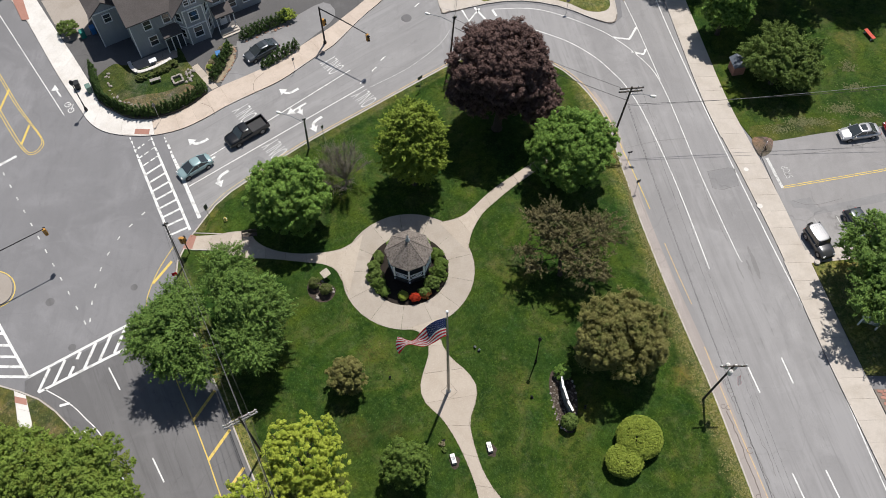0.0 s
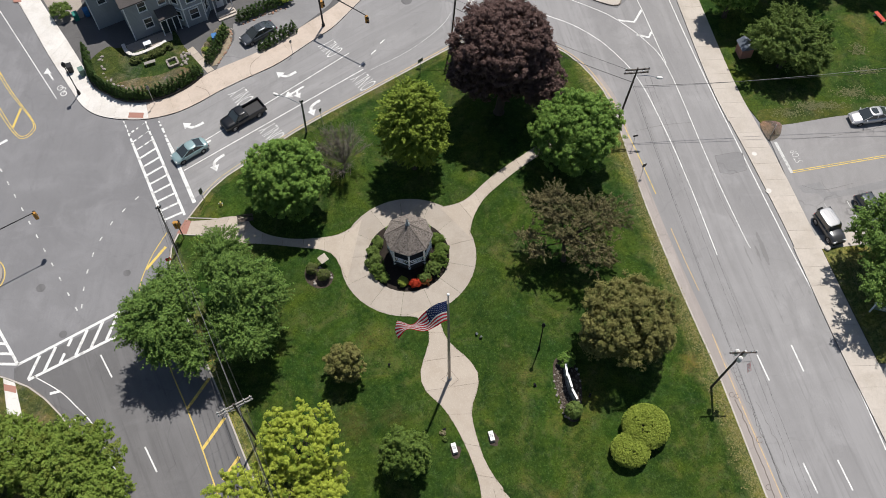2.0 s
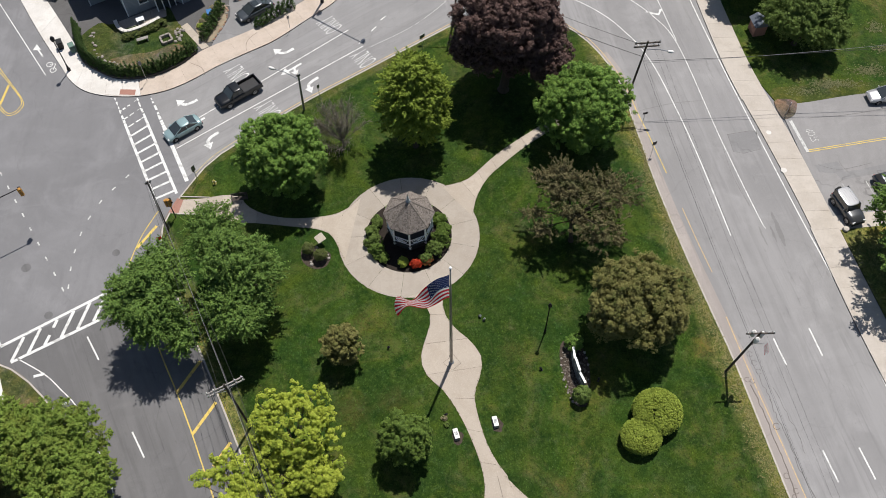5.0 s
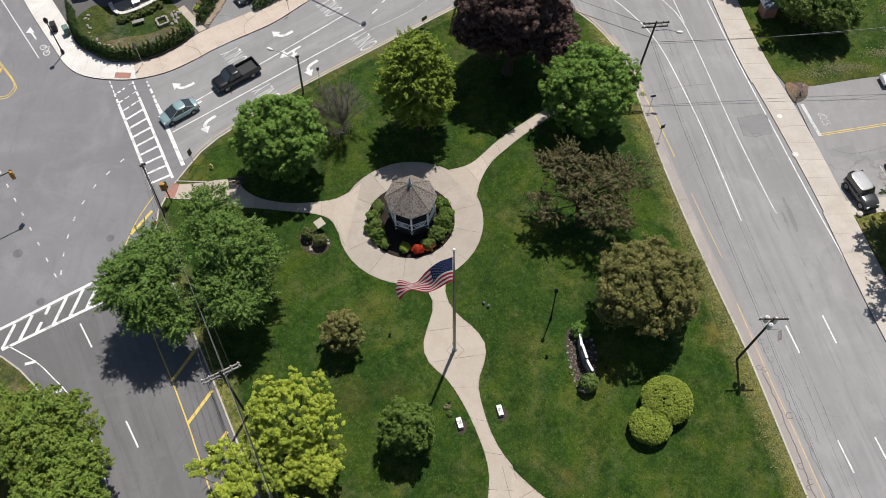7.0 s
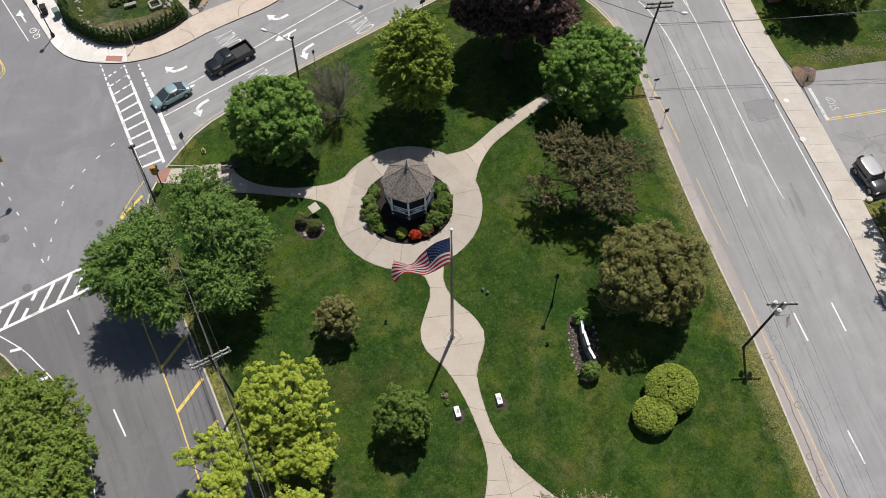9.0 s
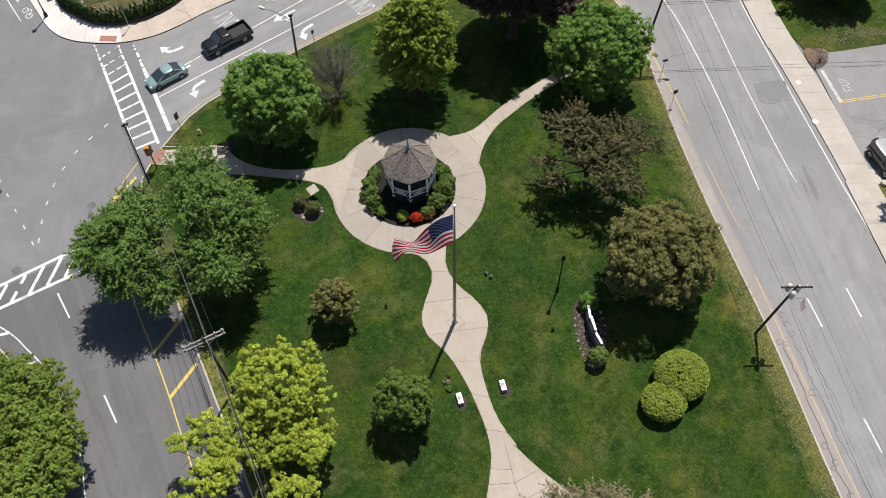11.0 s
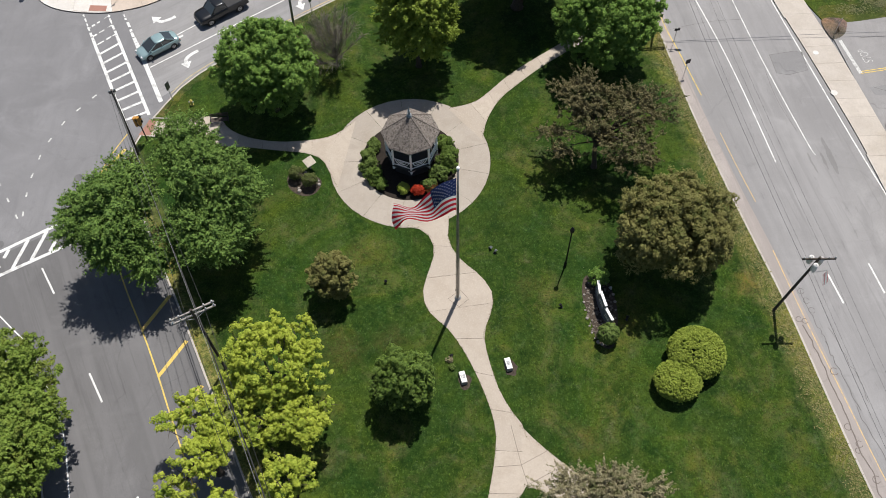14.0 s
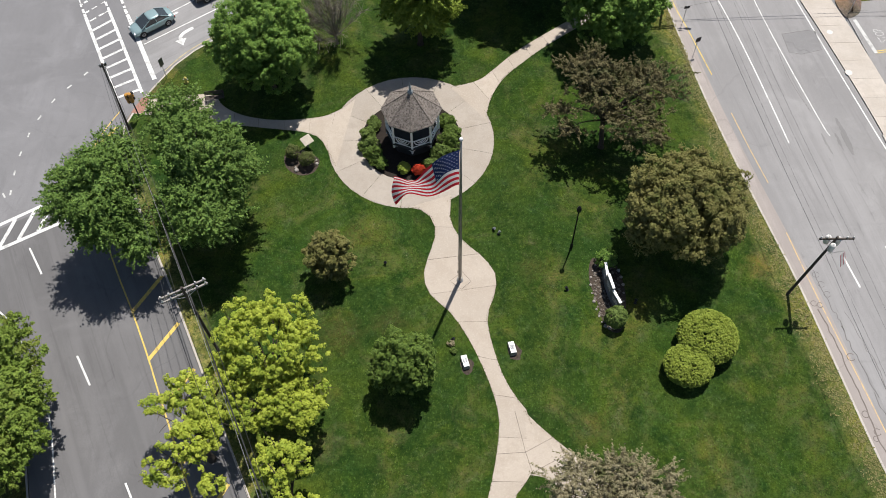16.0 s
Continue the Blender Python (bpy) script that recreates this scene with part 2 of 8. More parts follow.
SAND = plain("dry_soil", (0.28, 0.23, 0.16), 0.95, vary=0.4, scale=1.2)
DIRT = grass("bare_dirt", (0.1, 0.09, 0.074), (0.155, 0.14, 0.118), 1.0)
TERRACOTTA = concrete("reddish_stone", (0.34, 0.21, 0.15))
STONE = concrete("field_stone", (0.33, 0.30, 0.27))
WHITE_LINE = worn_paint("white_line", (0.74, 0.74, 0.72), (0.25, 0.245, 0.245), 0.55)
WHITE_OLD = worn_paint("white_line_old", (0.6, 0.6, 0.58), (0.27, 0.265, 0.26), 0.95)
YELLOW_LINE = worn_paint("yellow_line", (0.7, 0.51, 0.12), (0.2, 0.19, 0.17), 0.5)
YELLOW_OLD = worn_paint("yellow_line_old", (0.62, 0.44, 0.2), (0.33, 0.28, 0.25), 0.9)
BARK = plain("bark", (0.075, 0.06, 0.048), 0.95, vary=0.5, scale=6.0)
WOOD_POLE = plain("pole_wood", (0.08, 0.066, 0.057), 0.9, vary=0.4, scale=5.0)
WOOD_GREY = plain("grey_wood", (0.3, 0.28, 0.26), 0.85, vary=0.35, scale=4.0)
METAL_DARK = plain("dark_metal", (0.02, 0.02, 0.022), 0.5, 0.3)
METAL_GREY = plain("galvanised", (0.42, 0.43, 0.44), 0.4, 0.7)
METAL_POLE = plain("flagpole_metal", (0.3, 0.29, 0.28), 0.4, 0.6)
CABLE = plain("cable_black", (0.03, 0.03, 0.03), 0.6)
CABLE_PALE = plain("cable_pale", (0.22, 0.22, 0.22), 0.5)
WHITE_PAINT = plain("white_paint", (0.84, 0.85, 0.86), 0.5, vary=0.1)
CREAM = plain("granite_white", (0.78, 0.76, 0.73), 0.5, vary=0.1)
GREY_SLATE = plain("slate_panel", (0.13, 0.15, 0.18), 0.45)
GLASS = Mat("window_glass", (0.035, 0.043, 0.047), 0.05, 0.0, 0.9).m
# near-black that paints in the shade inside and under the gazebo
SHADE_DARK = plain("gazebo_shade", (0.05, 0.05, 0.05), 0.9)
SIGNAL_YELLOW = plain("signal_yellow", (0.45, 0.22, 0.04), 0.5)
def cloth_mat(name, color):
    m = Mat(name, color, 0.85, 0, 0.1)
    m.mix(m.mul(m.ramp(m.noise(3, 4), 0.4, 0.7), 0.25), tuple(c * 0.85 for c in color))
    glow = m.t.nodes.new("ShaderNodeBsdfTranslucent")
    m.link(m.color, glow.inputs[0])
    both = m.node("ShaderNodeMixShader", Fac=0.5)
    m.link(m.b.outputs[0], both.inputs[1])
    m.link(glow.outputs[0], both.inputs[2])
    m.link(both.outputs[0], m.t.nodes["Material Output"].inputs[0])
    return m.m


RED = cloth_mat("flag_red", (0.58, 0.03, 0.05))
WHITE_CLOTH = cloth_mat("flag_white", (0.85, 0.82, 0.82))
BLUE = cloth_mat("flag_blue", (0.03, 0.045, 0.13))
FLOWER = leaf("red_flowers", (0.42, 0.035, 0.015), (0.55, 0.075, 0.03))
RUBBER = plain("rubber", (0.02, 0.02, 0.02), 0.85)
TRIM = plain("black_trim", (0.025, 0.025, 0.027), 0.6)
CHROME = plain("wheel_alloy", (0.5, 0.5, 0.52), 0.3, 0.9)
LAMP_CLEAR = plain("lamp_clear", (0.75, 0.75, 0.75), 0.15, 0.2)
LAMP_RED = plain("lamp_red", (0.35, 0.02, 0.02), 0.25)
BLUE_BOX = plain("blue_plastic", (0.03, 0.16, 0.4), 0.5)
GREEN_BOX = plain("green_plastic", (0.02, 0.2, 0.16), 0.5)

LEAF_GREEN = leaf("leaf_maple", (0.106, 0.205, 0.04), (0.222, 0.348, 0.066), thin=0.15)
LEAF_SMALL = leaf("leaf_small", (0.088, 0.15, 0.03), (0.165, 0.24, 0.046))
LEAF_MID = leaf("leaf_mid", (0.102, 0.188, 0.043), (0.19, 0.29, 0.062), thin=0.18)
LEAF_CLIP = leaf("leaf_clipped", (0.11, 0.14, 0.042), (0.165, 0.195, 0.062))
LEAF_LIME = leaf("leaf_lime", (0.18, 0.255, 0.038), (0.32, 0.4, 0.062))
LEAF_YELLOW = leaf("leaf_yellow_green", (0.3, 0.38, 0.044), (0.51, 0.56, 0.085), (0.22, 0.31, 0.04))
LEAF_RED = leaf("leaf_purple", (0.09, 0.056, 0.05), (0.172, 0.108, 0.094), thin=0.1)
LEAF_BRONZE = leaf("leaf_bronze", (0.13, 0.12, 0.055), (0.22, 0.19, 0.095), (0.085, 0.105, 0.036))
LEAF_OLIVE = leaf("leaf_olive", (0.165, 0.165, 0.05), (0.27, 0.25, 0.09), (0.11, 0.135, 0.036))
LEAF_PALE = leaf("leaf_blossom", (0.235, 0.21, 0.12), (0.4, 0.355, 0.22), (0.13, 0.145, 0.055))
LEAF_CORNER = leaf("leaf_corner", (0.16, 0.245, 0.044), (0.265, 0.355, 0.066), (0.2, 0.235, 0.044))
LEAF_HEDGE = leaf("leaf_hedge", (0.05, 0.092, 0.028), (0.09, 0.148, 0.038))
LEAF_YEW = leaf("leaf_yew", (0.22, 0.295, 0.044), (0.385, 0.45, 0.08))
LEAF_SHRUB = leaf("leaf_shrub", (0.105, 0.165, 0.039), (0.18, 0.247, 0.06))
TWIG = plain("twig_grey", (0.19, 0.165, 0.145), 0.9)


# ---- mesh helpers ----
class Mesh:
    """Collects vertices and faces and links them as one object."""

    def __init__(self):
        self.v, self.f = [], []

    def poly(self, pts):
        n = len(self.v)
        self.v += [tuple(p) for p in pts]
        self.f.append(tuple(range(n, n + len(pts))))

    def prism(self, pts, z0, z1):
        """A flat outline (anticlockwise) raised from z0 to z1; top, sides and bottom."""
        n, k = len(self.v), len(pts)
        self.v += [(p[0], p[1], z1) for p in pts] + [(p[0], p[1], z0) for p in pts]
        self.f.append(tuple(range(n, n + k)))
        self.f.append(tuple(range(n + 2 * k - 1, n + k - 1, -1)))
        for i in range(k):
            j = (i + 1) % k
            self.f.append((n + i, n + k + i, n + k + j, n + j))

    def box(self, size, m=None, bevel=0.0, taper=1.0):
        """A box on the pose m (centre), its top drawn in by taper and its upright edges cut by bevel."""
        m = m or Matrix()
        x, y, z = (s / 2 for s in size)
        b = min(bevel, x * 0.9, y * 0.9)
        if b > 0:
            ring = [(x - b, -y), (x, -y + b), (x, y - b), (x - b, y), (-x + b, y), (-x, y - b), (-x, -y + b), (-x + b, -y)]
        else:
            ring = [(x, -y), (x, y), (-x, y), (-x, -y)]
        n, k = len(self.v), len(ring)
        rows = [(-z, 1.0), (z - b * 0.6, taper), (z, taper * (1 - b * 0.5 / max(x, y)))] if b > 0 else [(-z, 1.0), (z, taper)]
        for zz, s in rows:
            self.v += [tuple(m @ Vector((px * s, py * s, zz))) for px, py in ring]
        for r in range(len(rows) - 1):
            for i in range(k):
                j = (i + 1) % k
                self.f.append((n + r * k + i, n + r * k + j, n + (r + 1) * k + j, n + (r + 1) * k + i))
        self.f.append(tuple(range(n + k - 1, n - 1, -1)))
        self.f.append(tuple(range(n + (len(rows) - 1) * k, n + len(rows) * k)))

    def tube(self, path, radii, sides=8, caps=True):
        """A tube along a path of points with a radius at each."""
        path = [Vector(p) for p in path]
        if isinstance(radii, (int, float)):
            radii = [radii] * len(path)
        n = len(self.v)
        side = None
        for i, p in enumerate(path):
            d = (path[min(i + 1, len(path) - 1)] - path[max(i - 1, 0)]).normalized()
            if side is None:
                side = d.orthogonal().normalized()
            side = (side - d * side.dot(d)).normalized()
            up = d.cross(side)
            for s in range(sides):
                a = 2 * math.pi * s / sides
                self.v.append(tuple(p + radii[i] * (math.cos(a) * side + math.sin(a) * up)))
        for i in range(len(path) - 1):
            for s in range(sides):
                t = (s + 1) % sides
                self.f.append((n + i * sides + s, n + i * sides + t, n + (i + 1) * sides + t, n + (i + 1) * sides + s))
        if caps:
            self.f.append(tuple(range(n + sides - 1, n - 1, -1)))
            self.f.append(tuple(range(n + (len(path) - 1) * sides, n + len(path) * sides)))

    def lathe(self, profile, m=None, sides=16):
        """A turned shape from (radius, height) pairs."""
        m = m or Matrix()
        n = len(self.v)
        for r, z in profile:
            for s in range(sides):
                a = 2 * math.pi * s / sides
                self.v.append(tuple(m @ Vector((r * math.cos(a), r * math.sin(a), z))))
        for i in range(len(profile) - 1):
            for s in range(sides):
                t = (s + 1) % sides
                self.f.append((n + i * sides + s, n + i * sides + t, n + (i + 1) * sides + t, n + (i + 1) * sides + s))
        self.f.append(tuple(range(n + sides - 1, n - 1, -1)))
        self.f.append(tuple(range(n + (len(profile) - 1) * sides, n + len(profile) * sides)))

    def loft(self, rings, closed=True):
        """Skins rings of equal length and closes both ends."""
        n, k = len(self.v), len(rings[0])
        for ring in rings:
            self.v += [tuple(p) for p in ring]
        for r in range(len(rings) - 1):
            for i in range(k if closed else k - 1):
                j = (i + 1) % k
                self.f.append((n + r * k + i, n + r * k + j, n + (r + 1) * k + j, n + (r + 1) * k + i))
        self.f.append(tuple(range(n + k - 1, n - 1, -1)))
        self.f.append(tuple(range(n + (len(rings) - 1) * k, n + len(rings) * k)))

    def data(self, name, material, smooth=False):
        me = bpy.data.meshes.new(name)
        me.from_pydata(self.v, [], self.f)
        me.materials.append(material)
        if smooth:
            me.shade_smooth()
        me.update()
        return me

    def make(self, name, material, parent=None, label="", smooth=False):
        ob = new(name, self.data(name, material, smooth))
        if parent is not None:
            ob.parent = parent
        if label:
            tagged(ob, label)
        return ob


def thing(name, m, label, category, group=""):
    """An empty at a thing's base, which its parts hang from."""
    ob = new(name)
    ob.empty_display_size = 0.2
    ob.matrix_world = m
    return tagged(ob, label, category, group)


def smooth_line(pts, n=5, closed=False):
    """A Catmull-Rom line through points."""
    pts = [Vector((*p, 0)).to_2d() if len(p) == 2 else Vector(p) for p in pts]
    k, out = len(pts), []
    for i in range(k if closed else k - 1):
        a, b, c, d = (pts[j % k] if closed else pts[min(max(j, 0), k - 1)] for j in (i - 1, i, i + 1, i + 2))
        for s in range(n):
            t = s / n
            out.append(0.5 * (2 * b + (c - a) * t + (2 * a - 5 * b + 4 * c - d) * t * t + (3 * b - a - 3 * c + d) * t ** 3))
    if not closed:
        out.append(pts[-1])
    return out


def offset_line(pts, d):
    """The line moved d to its left."""
    out = []
    for i, p in enumerate(pts):
        w = (pts[min(i + 1, len(pts) - 1)] - pts[max(i - 1, 0)]).normalized()
        out.append(p + d * Vector((-w.y, w.x)))
    return out


def resample(pts, step):
    """Points at about equal steps along a line."""
    lengths = [0.0]
    for a, b in zip(pts, pts[1:]):
        lengths.append(lengths[-1] + (b - a).length)
    n = max(1, round(lengths[-1] / step))
    out, i = [], 0
    for k in range(n + 1):
        s = lengths[-1] * k / n
        while i < len(lengths) - 2 and lengths[i + 1] < s:
            i += 1
        u = (s - lengths[i]) / max(1e-9, lengths[i + 1] - lengths[i])
        out.append(pts[i].lerp(pts[i + 1], u))
    return out


def setting(ob, label="", category=""):
    return tagged(ob, label, category, kind="structure")


def sheet(name, pts, z, material, depth=0.1, label="", category=""):
    mesh = Mesh()
    mesh.prism(pts, z - depth, z)
    ob = mesh.make(name, material)
    return setting(ob, label, category)


def V2(pts):
    return [Vector(p) for p in pts]


# ---- ground, roads, pavements ----
sheet("ground", V2([(-900, -900), (900, -900), (900, 900), (-900, 900)]), -0.06, FAR, 0.4, "dry green land around the junction", "ground")
sheet("road", V2([(-95, -60), (75, -60), (75, 95), (-95, 95)]), 0.0, ASPHALT, 0.055, "grey weathered asphalt of the road junction", "road")

PARK_N = [(-29.2, 19.2), (-28.5, 20.5), (-27.3, 22.8), (-25.9, 24.7), (-23.4, 26.9), (-17.1, 32.1), (-9.0, 37.7), (-0.4, 43.6), (0.9, 44.5), (4.5, 46.2), (8.0, 46.8), (11.0, 46.0), (13.7, 44.2)]
PARK_E = [(15.4, 42.8), (17.0, 40.8), (18.5, 38.2), (19.6, 35.5), (20.3, 32.4), (20.6, 29.4), (21.2, 25.7), (21.9, 20.9), (23.6, 12.3), (25.3, 4.9), (26.6, -0.6), (28.2, -9.2), (29.3, -15.0), (32.0, -27.0)]
PARK_W = [(-10.5, -27.0), (-15.3, -17.4), (-19.0, -9.8), (-21.8, -4.0), (-24.1, 0.6), (-28.3, 9.0), (-30.2, 13.6), (-30.2, 16.6), (-29.6, 18.2)]
park_line = smooth_line(PARK_N + PARK_E, 4) + smooth_line(PARK_W, 4)
E_EDGE = smooth_line(PARK_E, 5)
W_EDGE = smooth_line(PARK_W, 5)


def kerb(name, line, width, z, material, label, piece=2.4):
    """A row of kerbstones along a line, each a stone with cut edges."""
    base = Mesh()
    inner = offset_line(line, width)
    n = max(2, len(line))
    for i in range(n - 1):
        base.prism([line[i], line[i + 1], inner[i + 1], inner[i]], -0.05, z - 0.012)
    ob = setting(base.make(name, JOINT), label, "kerb")
    a = resample(line, piece)
    b = resample(inner, piece)
    b = [min(inner, key=lambda q, p=p: (q - p).length) if len(b) != len(a) else b[i] for i, p in enumerate(a)]
    for i in range(len(a) - 1):
        gap = (a[i + 1] - a[i]).normalized() * 0.015
        stone = Mesh()
        stone.prism([a[i] + gap, a[i + 1] - gap, b[i + 1] - gap, b[i] + gap], -0.04, z)
        stone.make("kerbstone", material, ob)
    return ob


PAVED = []


def slabs(name, left, right, step, z, material, label, category="pavement", joint=0.011):
    """A walk of concrete slabs between two lines, with open joints over a dark bed."""
    PAVED.append(list(left) + list(right)[::-1])
    length = sum((b - a).length for a, b in zip(left, left[1:]))
    count = max(1, round(length / step))

    fine = 3
    a, b = ([p for p in resample(line, sum((q - p).length for p, q in zip(line, line[1:])) / (count * fine))] for line in (left, right))
    bed = Mesh()
    for i in range(count * fine):
        bed.prism([a[i], b[i], b[i + 1], a[i + 1]], z - 0.1, z - 0.02)
    ob = setting(bed.make(name, JOINT), label, category)
    for k in range(count):
        ra, rb = a[k * fine : k * fine + fine + 1], b[k * fine : k * fine + fine + 1]
        da, db = (ra[1] - ra[0]).normalized() * joint, (rb[1] - rb[0]).normalized() * joint
        ra = [ra[0] + da, *ra[1:-1], ra[-1] - da]
        rb = [rb[0] + db, *rb[1:-1], rb[-1] - db]
        piece = Mesh()
        piece.prism(rb + ra[::-1], z - 0.08, z + random.uniform(-0.003, 0.003))
        piece.make("slab", material, ob)
    return ob


# darker newer street on the west, bleached street on the east
west_far = smooth_line([(-24.0, -40.0), (-28.0, -26.0), (-30.6, -17.5), (-32.4, -12.2), (-34.8, -8.0), (-37.0, -4.5), (-40.9, -0.8), (-43.9, 0.7), (-46.7, 1.6)], 4)
sheet("road_west", V2([(-5.0, -38.0)]) + W_EDGE[:26] + V2([(-33.2, 8.4), (-44.2, 2.0)]) + west_far[::-1][4:], 0.005, ASPHALT_DARK, 0.03, "dark newer asphalt of the side street", "road")
east_kerb = smooth_line([(29.2, 62), (30.2, 53.3), (32.0, 38.8), (33.4, 31.6), (34.6, 26.6), (36.8, 16.4), (38.5, 6.2), (39.5, 0.7), (41.7, -9.9), (44.5, -23), (47, -36)], 5)
sheet("road_east", V2([(37, -38)] + [(34.5, -36)]) + E_EDGE[::-1][:54] + V2([(16.5, 42.0), (13.0, 45.5), (8.0, 47.4), (3.0, 46.5), (0.5, 45.2), (-0.5, 49.0), (0.5, 53.4), (4.0, 54.2), (9.0, 55.1), (12.7, 54.8), (16.4, 53.6), (19.9, 51.5), (22.4, 50.6), (23.9, 52.2), (24.0, 55.6), (23.6, 61.5)]) + east_kerb, 0.004, ASPHALT_LIGHT, 0.03, "bleached cracked asphalt of the avenue", "road")
shoulder_in = offset_line(E_EDGE, -0.04)
shoulder_out = [p + Vector((0.9 + 0.45 * max(0, min(1, (30 - p.y) / 40)), 0.12)) for p in E_EDGE]
sheet("road_shoulder", shoulder_in[8:][::-1] + shoulder_out[8:], 0.009, SHOULDER, 0.03, "sandy stained road shoulder along the park kerb", "road")

north_side = V2([(-28.6, 22.3), (-25.9, 24.7)]) + V2(PARK_N[4:9]) + V2([(0.6, 45.2), (-0.4, 49.0), (0.4, 53.4), (-1.5, 62.0)])
far_side = V2([(-7.9, 56.4), (-10.8, 53.0), (-14.0, 48.5), (-16.5, 46.2), (-20.6, 42.4), (-23.6, 40.5), (-27.0, 38.4), (-29.9, 36.2), (-32.5, 34.7), (-34.5, 34.1)])
sheet("road_north", north_side + far_side, 0.003, ASPHALT_NORTH, 0.03, "pale cracked asphalt of the upper street", "road")

# the park
lawn = sheet("lawn", park_line[::-1], 0.11, GRASS, 0.2, "mown green lawn of the small triangular park", "lawn")
kerb("park_kerb", smooth_line(PARK_N + PARK_E, 5), -0.16, 0.125, GRANITE, "pale granite kerb round the park lawn")
worn = smooth_line(PARK_N, 5)[4:36]
worn_in = [p.lerp(q, 0.75 + 0.25 * math.sin(1.7 * i)) for i, (p, q) in enumerate(zip(offset_line(worn, -0.5), offset_line(worn, -1.05)))]
sheet("verge_dirt", offset_line(worn, -0.16) + worn_in[::-1], 0.117, GRASS_DRY, 0.03, "dry worn strip of lawn along the kerb", "dirt")
kerb("park_kerb_west", smooth_line(PARK_W, 5), -0.16, 0.125, GRANITE, "pale granite kerb along the side street")

# dry verge along the avenue, ragged on the lawn side
verge_in = []
random.seed(4)
for i, p in enumerate(resample(smooth_line(PARK_E[5:], 5), 0.45)):
    t = max(0.0, min(1.0, (28 - p.y) / 30))
    verge_in.append(p + Vector((-0.5 - 0.9 * t - random.uniform(0, 0.8) * (0.4 + t) - 0.4 * math.sin(i * 0.37), -0.2)))
verge_out = resample(offset_line(smooth_line(PARK_E[5:], 5), -0.2), 0.45)

# paths of the park
RING = Vector((-4.45, 14.2))
R_OUT, R_IN = 7.35, 4.45
PATH_Z = 0.126


def arc(centre, r, a0, a1, n):
    return [centre + r * Vector((math.cos(radians(a0 + (a1 - a0) * i / n)), math.sin(radians(a0 + (a1 - a0) * i / n)))) for i in range(n + 1)]


slabs("path_ring", arc(RING, R_IN, -96, 264, 96), arc(RING, R_OUT, -96, 264, 96), 2.15, PATH_Z, CONCRETE_RING, "pale concrete ring walk round the gazebo", "path")
slabs("path_west", smooth_line([(-9.6, 19.0), (-10.9, 17.75), (-12.6, 16.9), (-16.1, 16.55), (-19.2, 17.0), (-21.4, 18.1), (-22.6, 19.5), (-24.2, 19.7), (-26.6, 19.3), (-29.0, 19.2)]),
      smooth_line([(-10.9, 11.3), (-11.7, 12.9), (-12.6, 14.5), (-14.2, 15.2), (-16.0, 15.45), (-20.0, 16.0), (-22.7, 16.2), (-25.0, 16.8), (-27.0, 17.2), (-29.6, 17.5)]), 2.3, PATH_Z + 0.004, CONCRETE, "pale concrete path to the crossing", "path")
slabs("path_east", smooth_line([(2.2, 16.4), (2.75, 18.9), (4.0, 21.3), (5.7, 23.1), (8.0, 25.2), (10.6, 27.2), (14.0, 29.6)]), smooth_line([(-0.95, 20.3), (0.8, 20.75), (2.2, 21.5), (4.8, 24.2), (7.2, 26.2), (9.9, 28.2), (13.3, 30.6)]), 2.3, PATH_Z + 0.004, CONCRETE, "pale concrete path running towards the avenue", "path")
slabs("path_south", smooth_line([(-4.6, 6.95), (-3.3, 6.6), (-2.45, 5.5), (-2.3, 4.0), (-2.9, 1.9), (-3.2, 0.2), (-2.6, -1.5), (-1.1, -3.0), (0.3, -5.3), (1.5, -8.1), (2.25, -10.6), (2.4, -12.5), (1.9, -15.6), (1.2, -18.5), (-0.5, -26.0)]),
      smooth_line([(-0.95, 8.2), (-1.0, 6.8), (-1.0, 5.5), (-0.1, 3.7), (1.7, 1.9), (2.6, 0.2), (2.4, -1.5), (1.8, -3.3), (2.0, -5.3), (2.75, -8.1), (3.6, -9.9), (4.6, -11.6), (4.7, -15.6), (3.2, -17.9), (1.6, -26.0)]), 3.4, PATH_Z + 0.004, CONCRETE, "pale concrete path past the flagpole", "path")
slabs("path_south_branch", smooth_line([(4.3, -11.2), (5.4, -12.4), (6.9, -13.8), (9.5, -16.0), (13.0, -19.5)]), smooth_line([(4.4, -15.9), (5.2, -16.0), (6.2, -16.6), (8.2, -18.4), (11.5, -21.5)]), 4.2, PATH_Z + 0.008, CONCRETE, "pale concrete branch path under the blossom tree", "path")
bed = sheet("planting_bed", arc(RING, R_IN - 0.02, 0, 360, 48)[:-1], 0.118, MULCH, 0.05, "dark mulched bed round the gazebo", "bed")
ramp = sheet("kerb_ramp", V2([(-29.9, 17.6), (-28.8, 17.5), (-28.5, 19.2), (-29.2, 19.4)]), 0.135, BRICK, 0.1, "red brick ramp at the crossing", "ramp")
for side, y in (("kerb_ramp_wall", 19.5), ("kerb_ramp_wall_2", 17.3)):
    wall = Mesh()
    wall.box((3.2, 0.1, 0.12), pose(-27.3, y, 0.14, 0, 0, -3), 0.02)
    setting(wall.make("ramp_edging", GRANITE), "low pale concrete edging of the ramp", "edging")

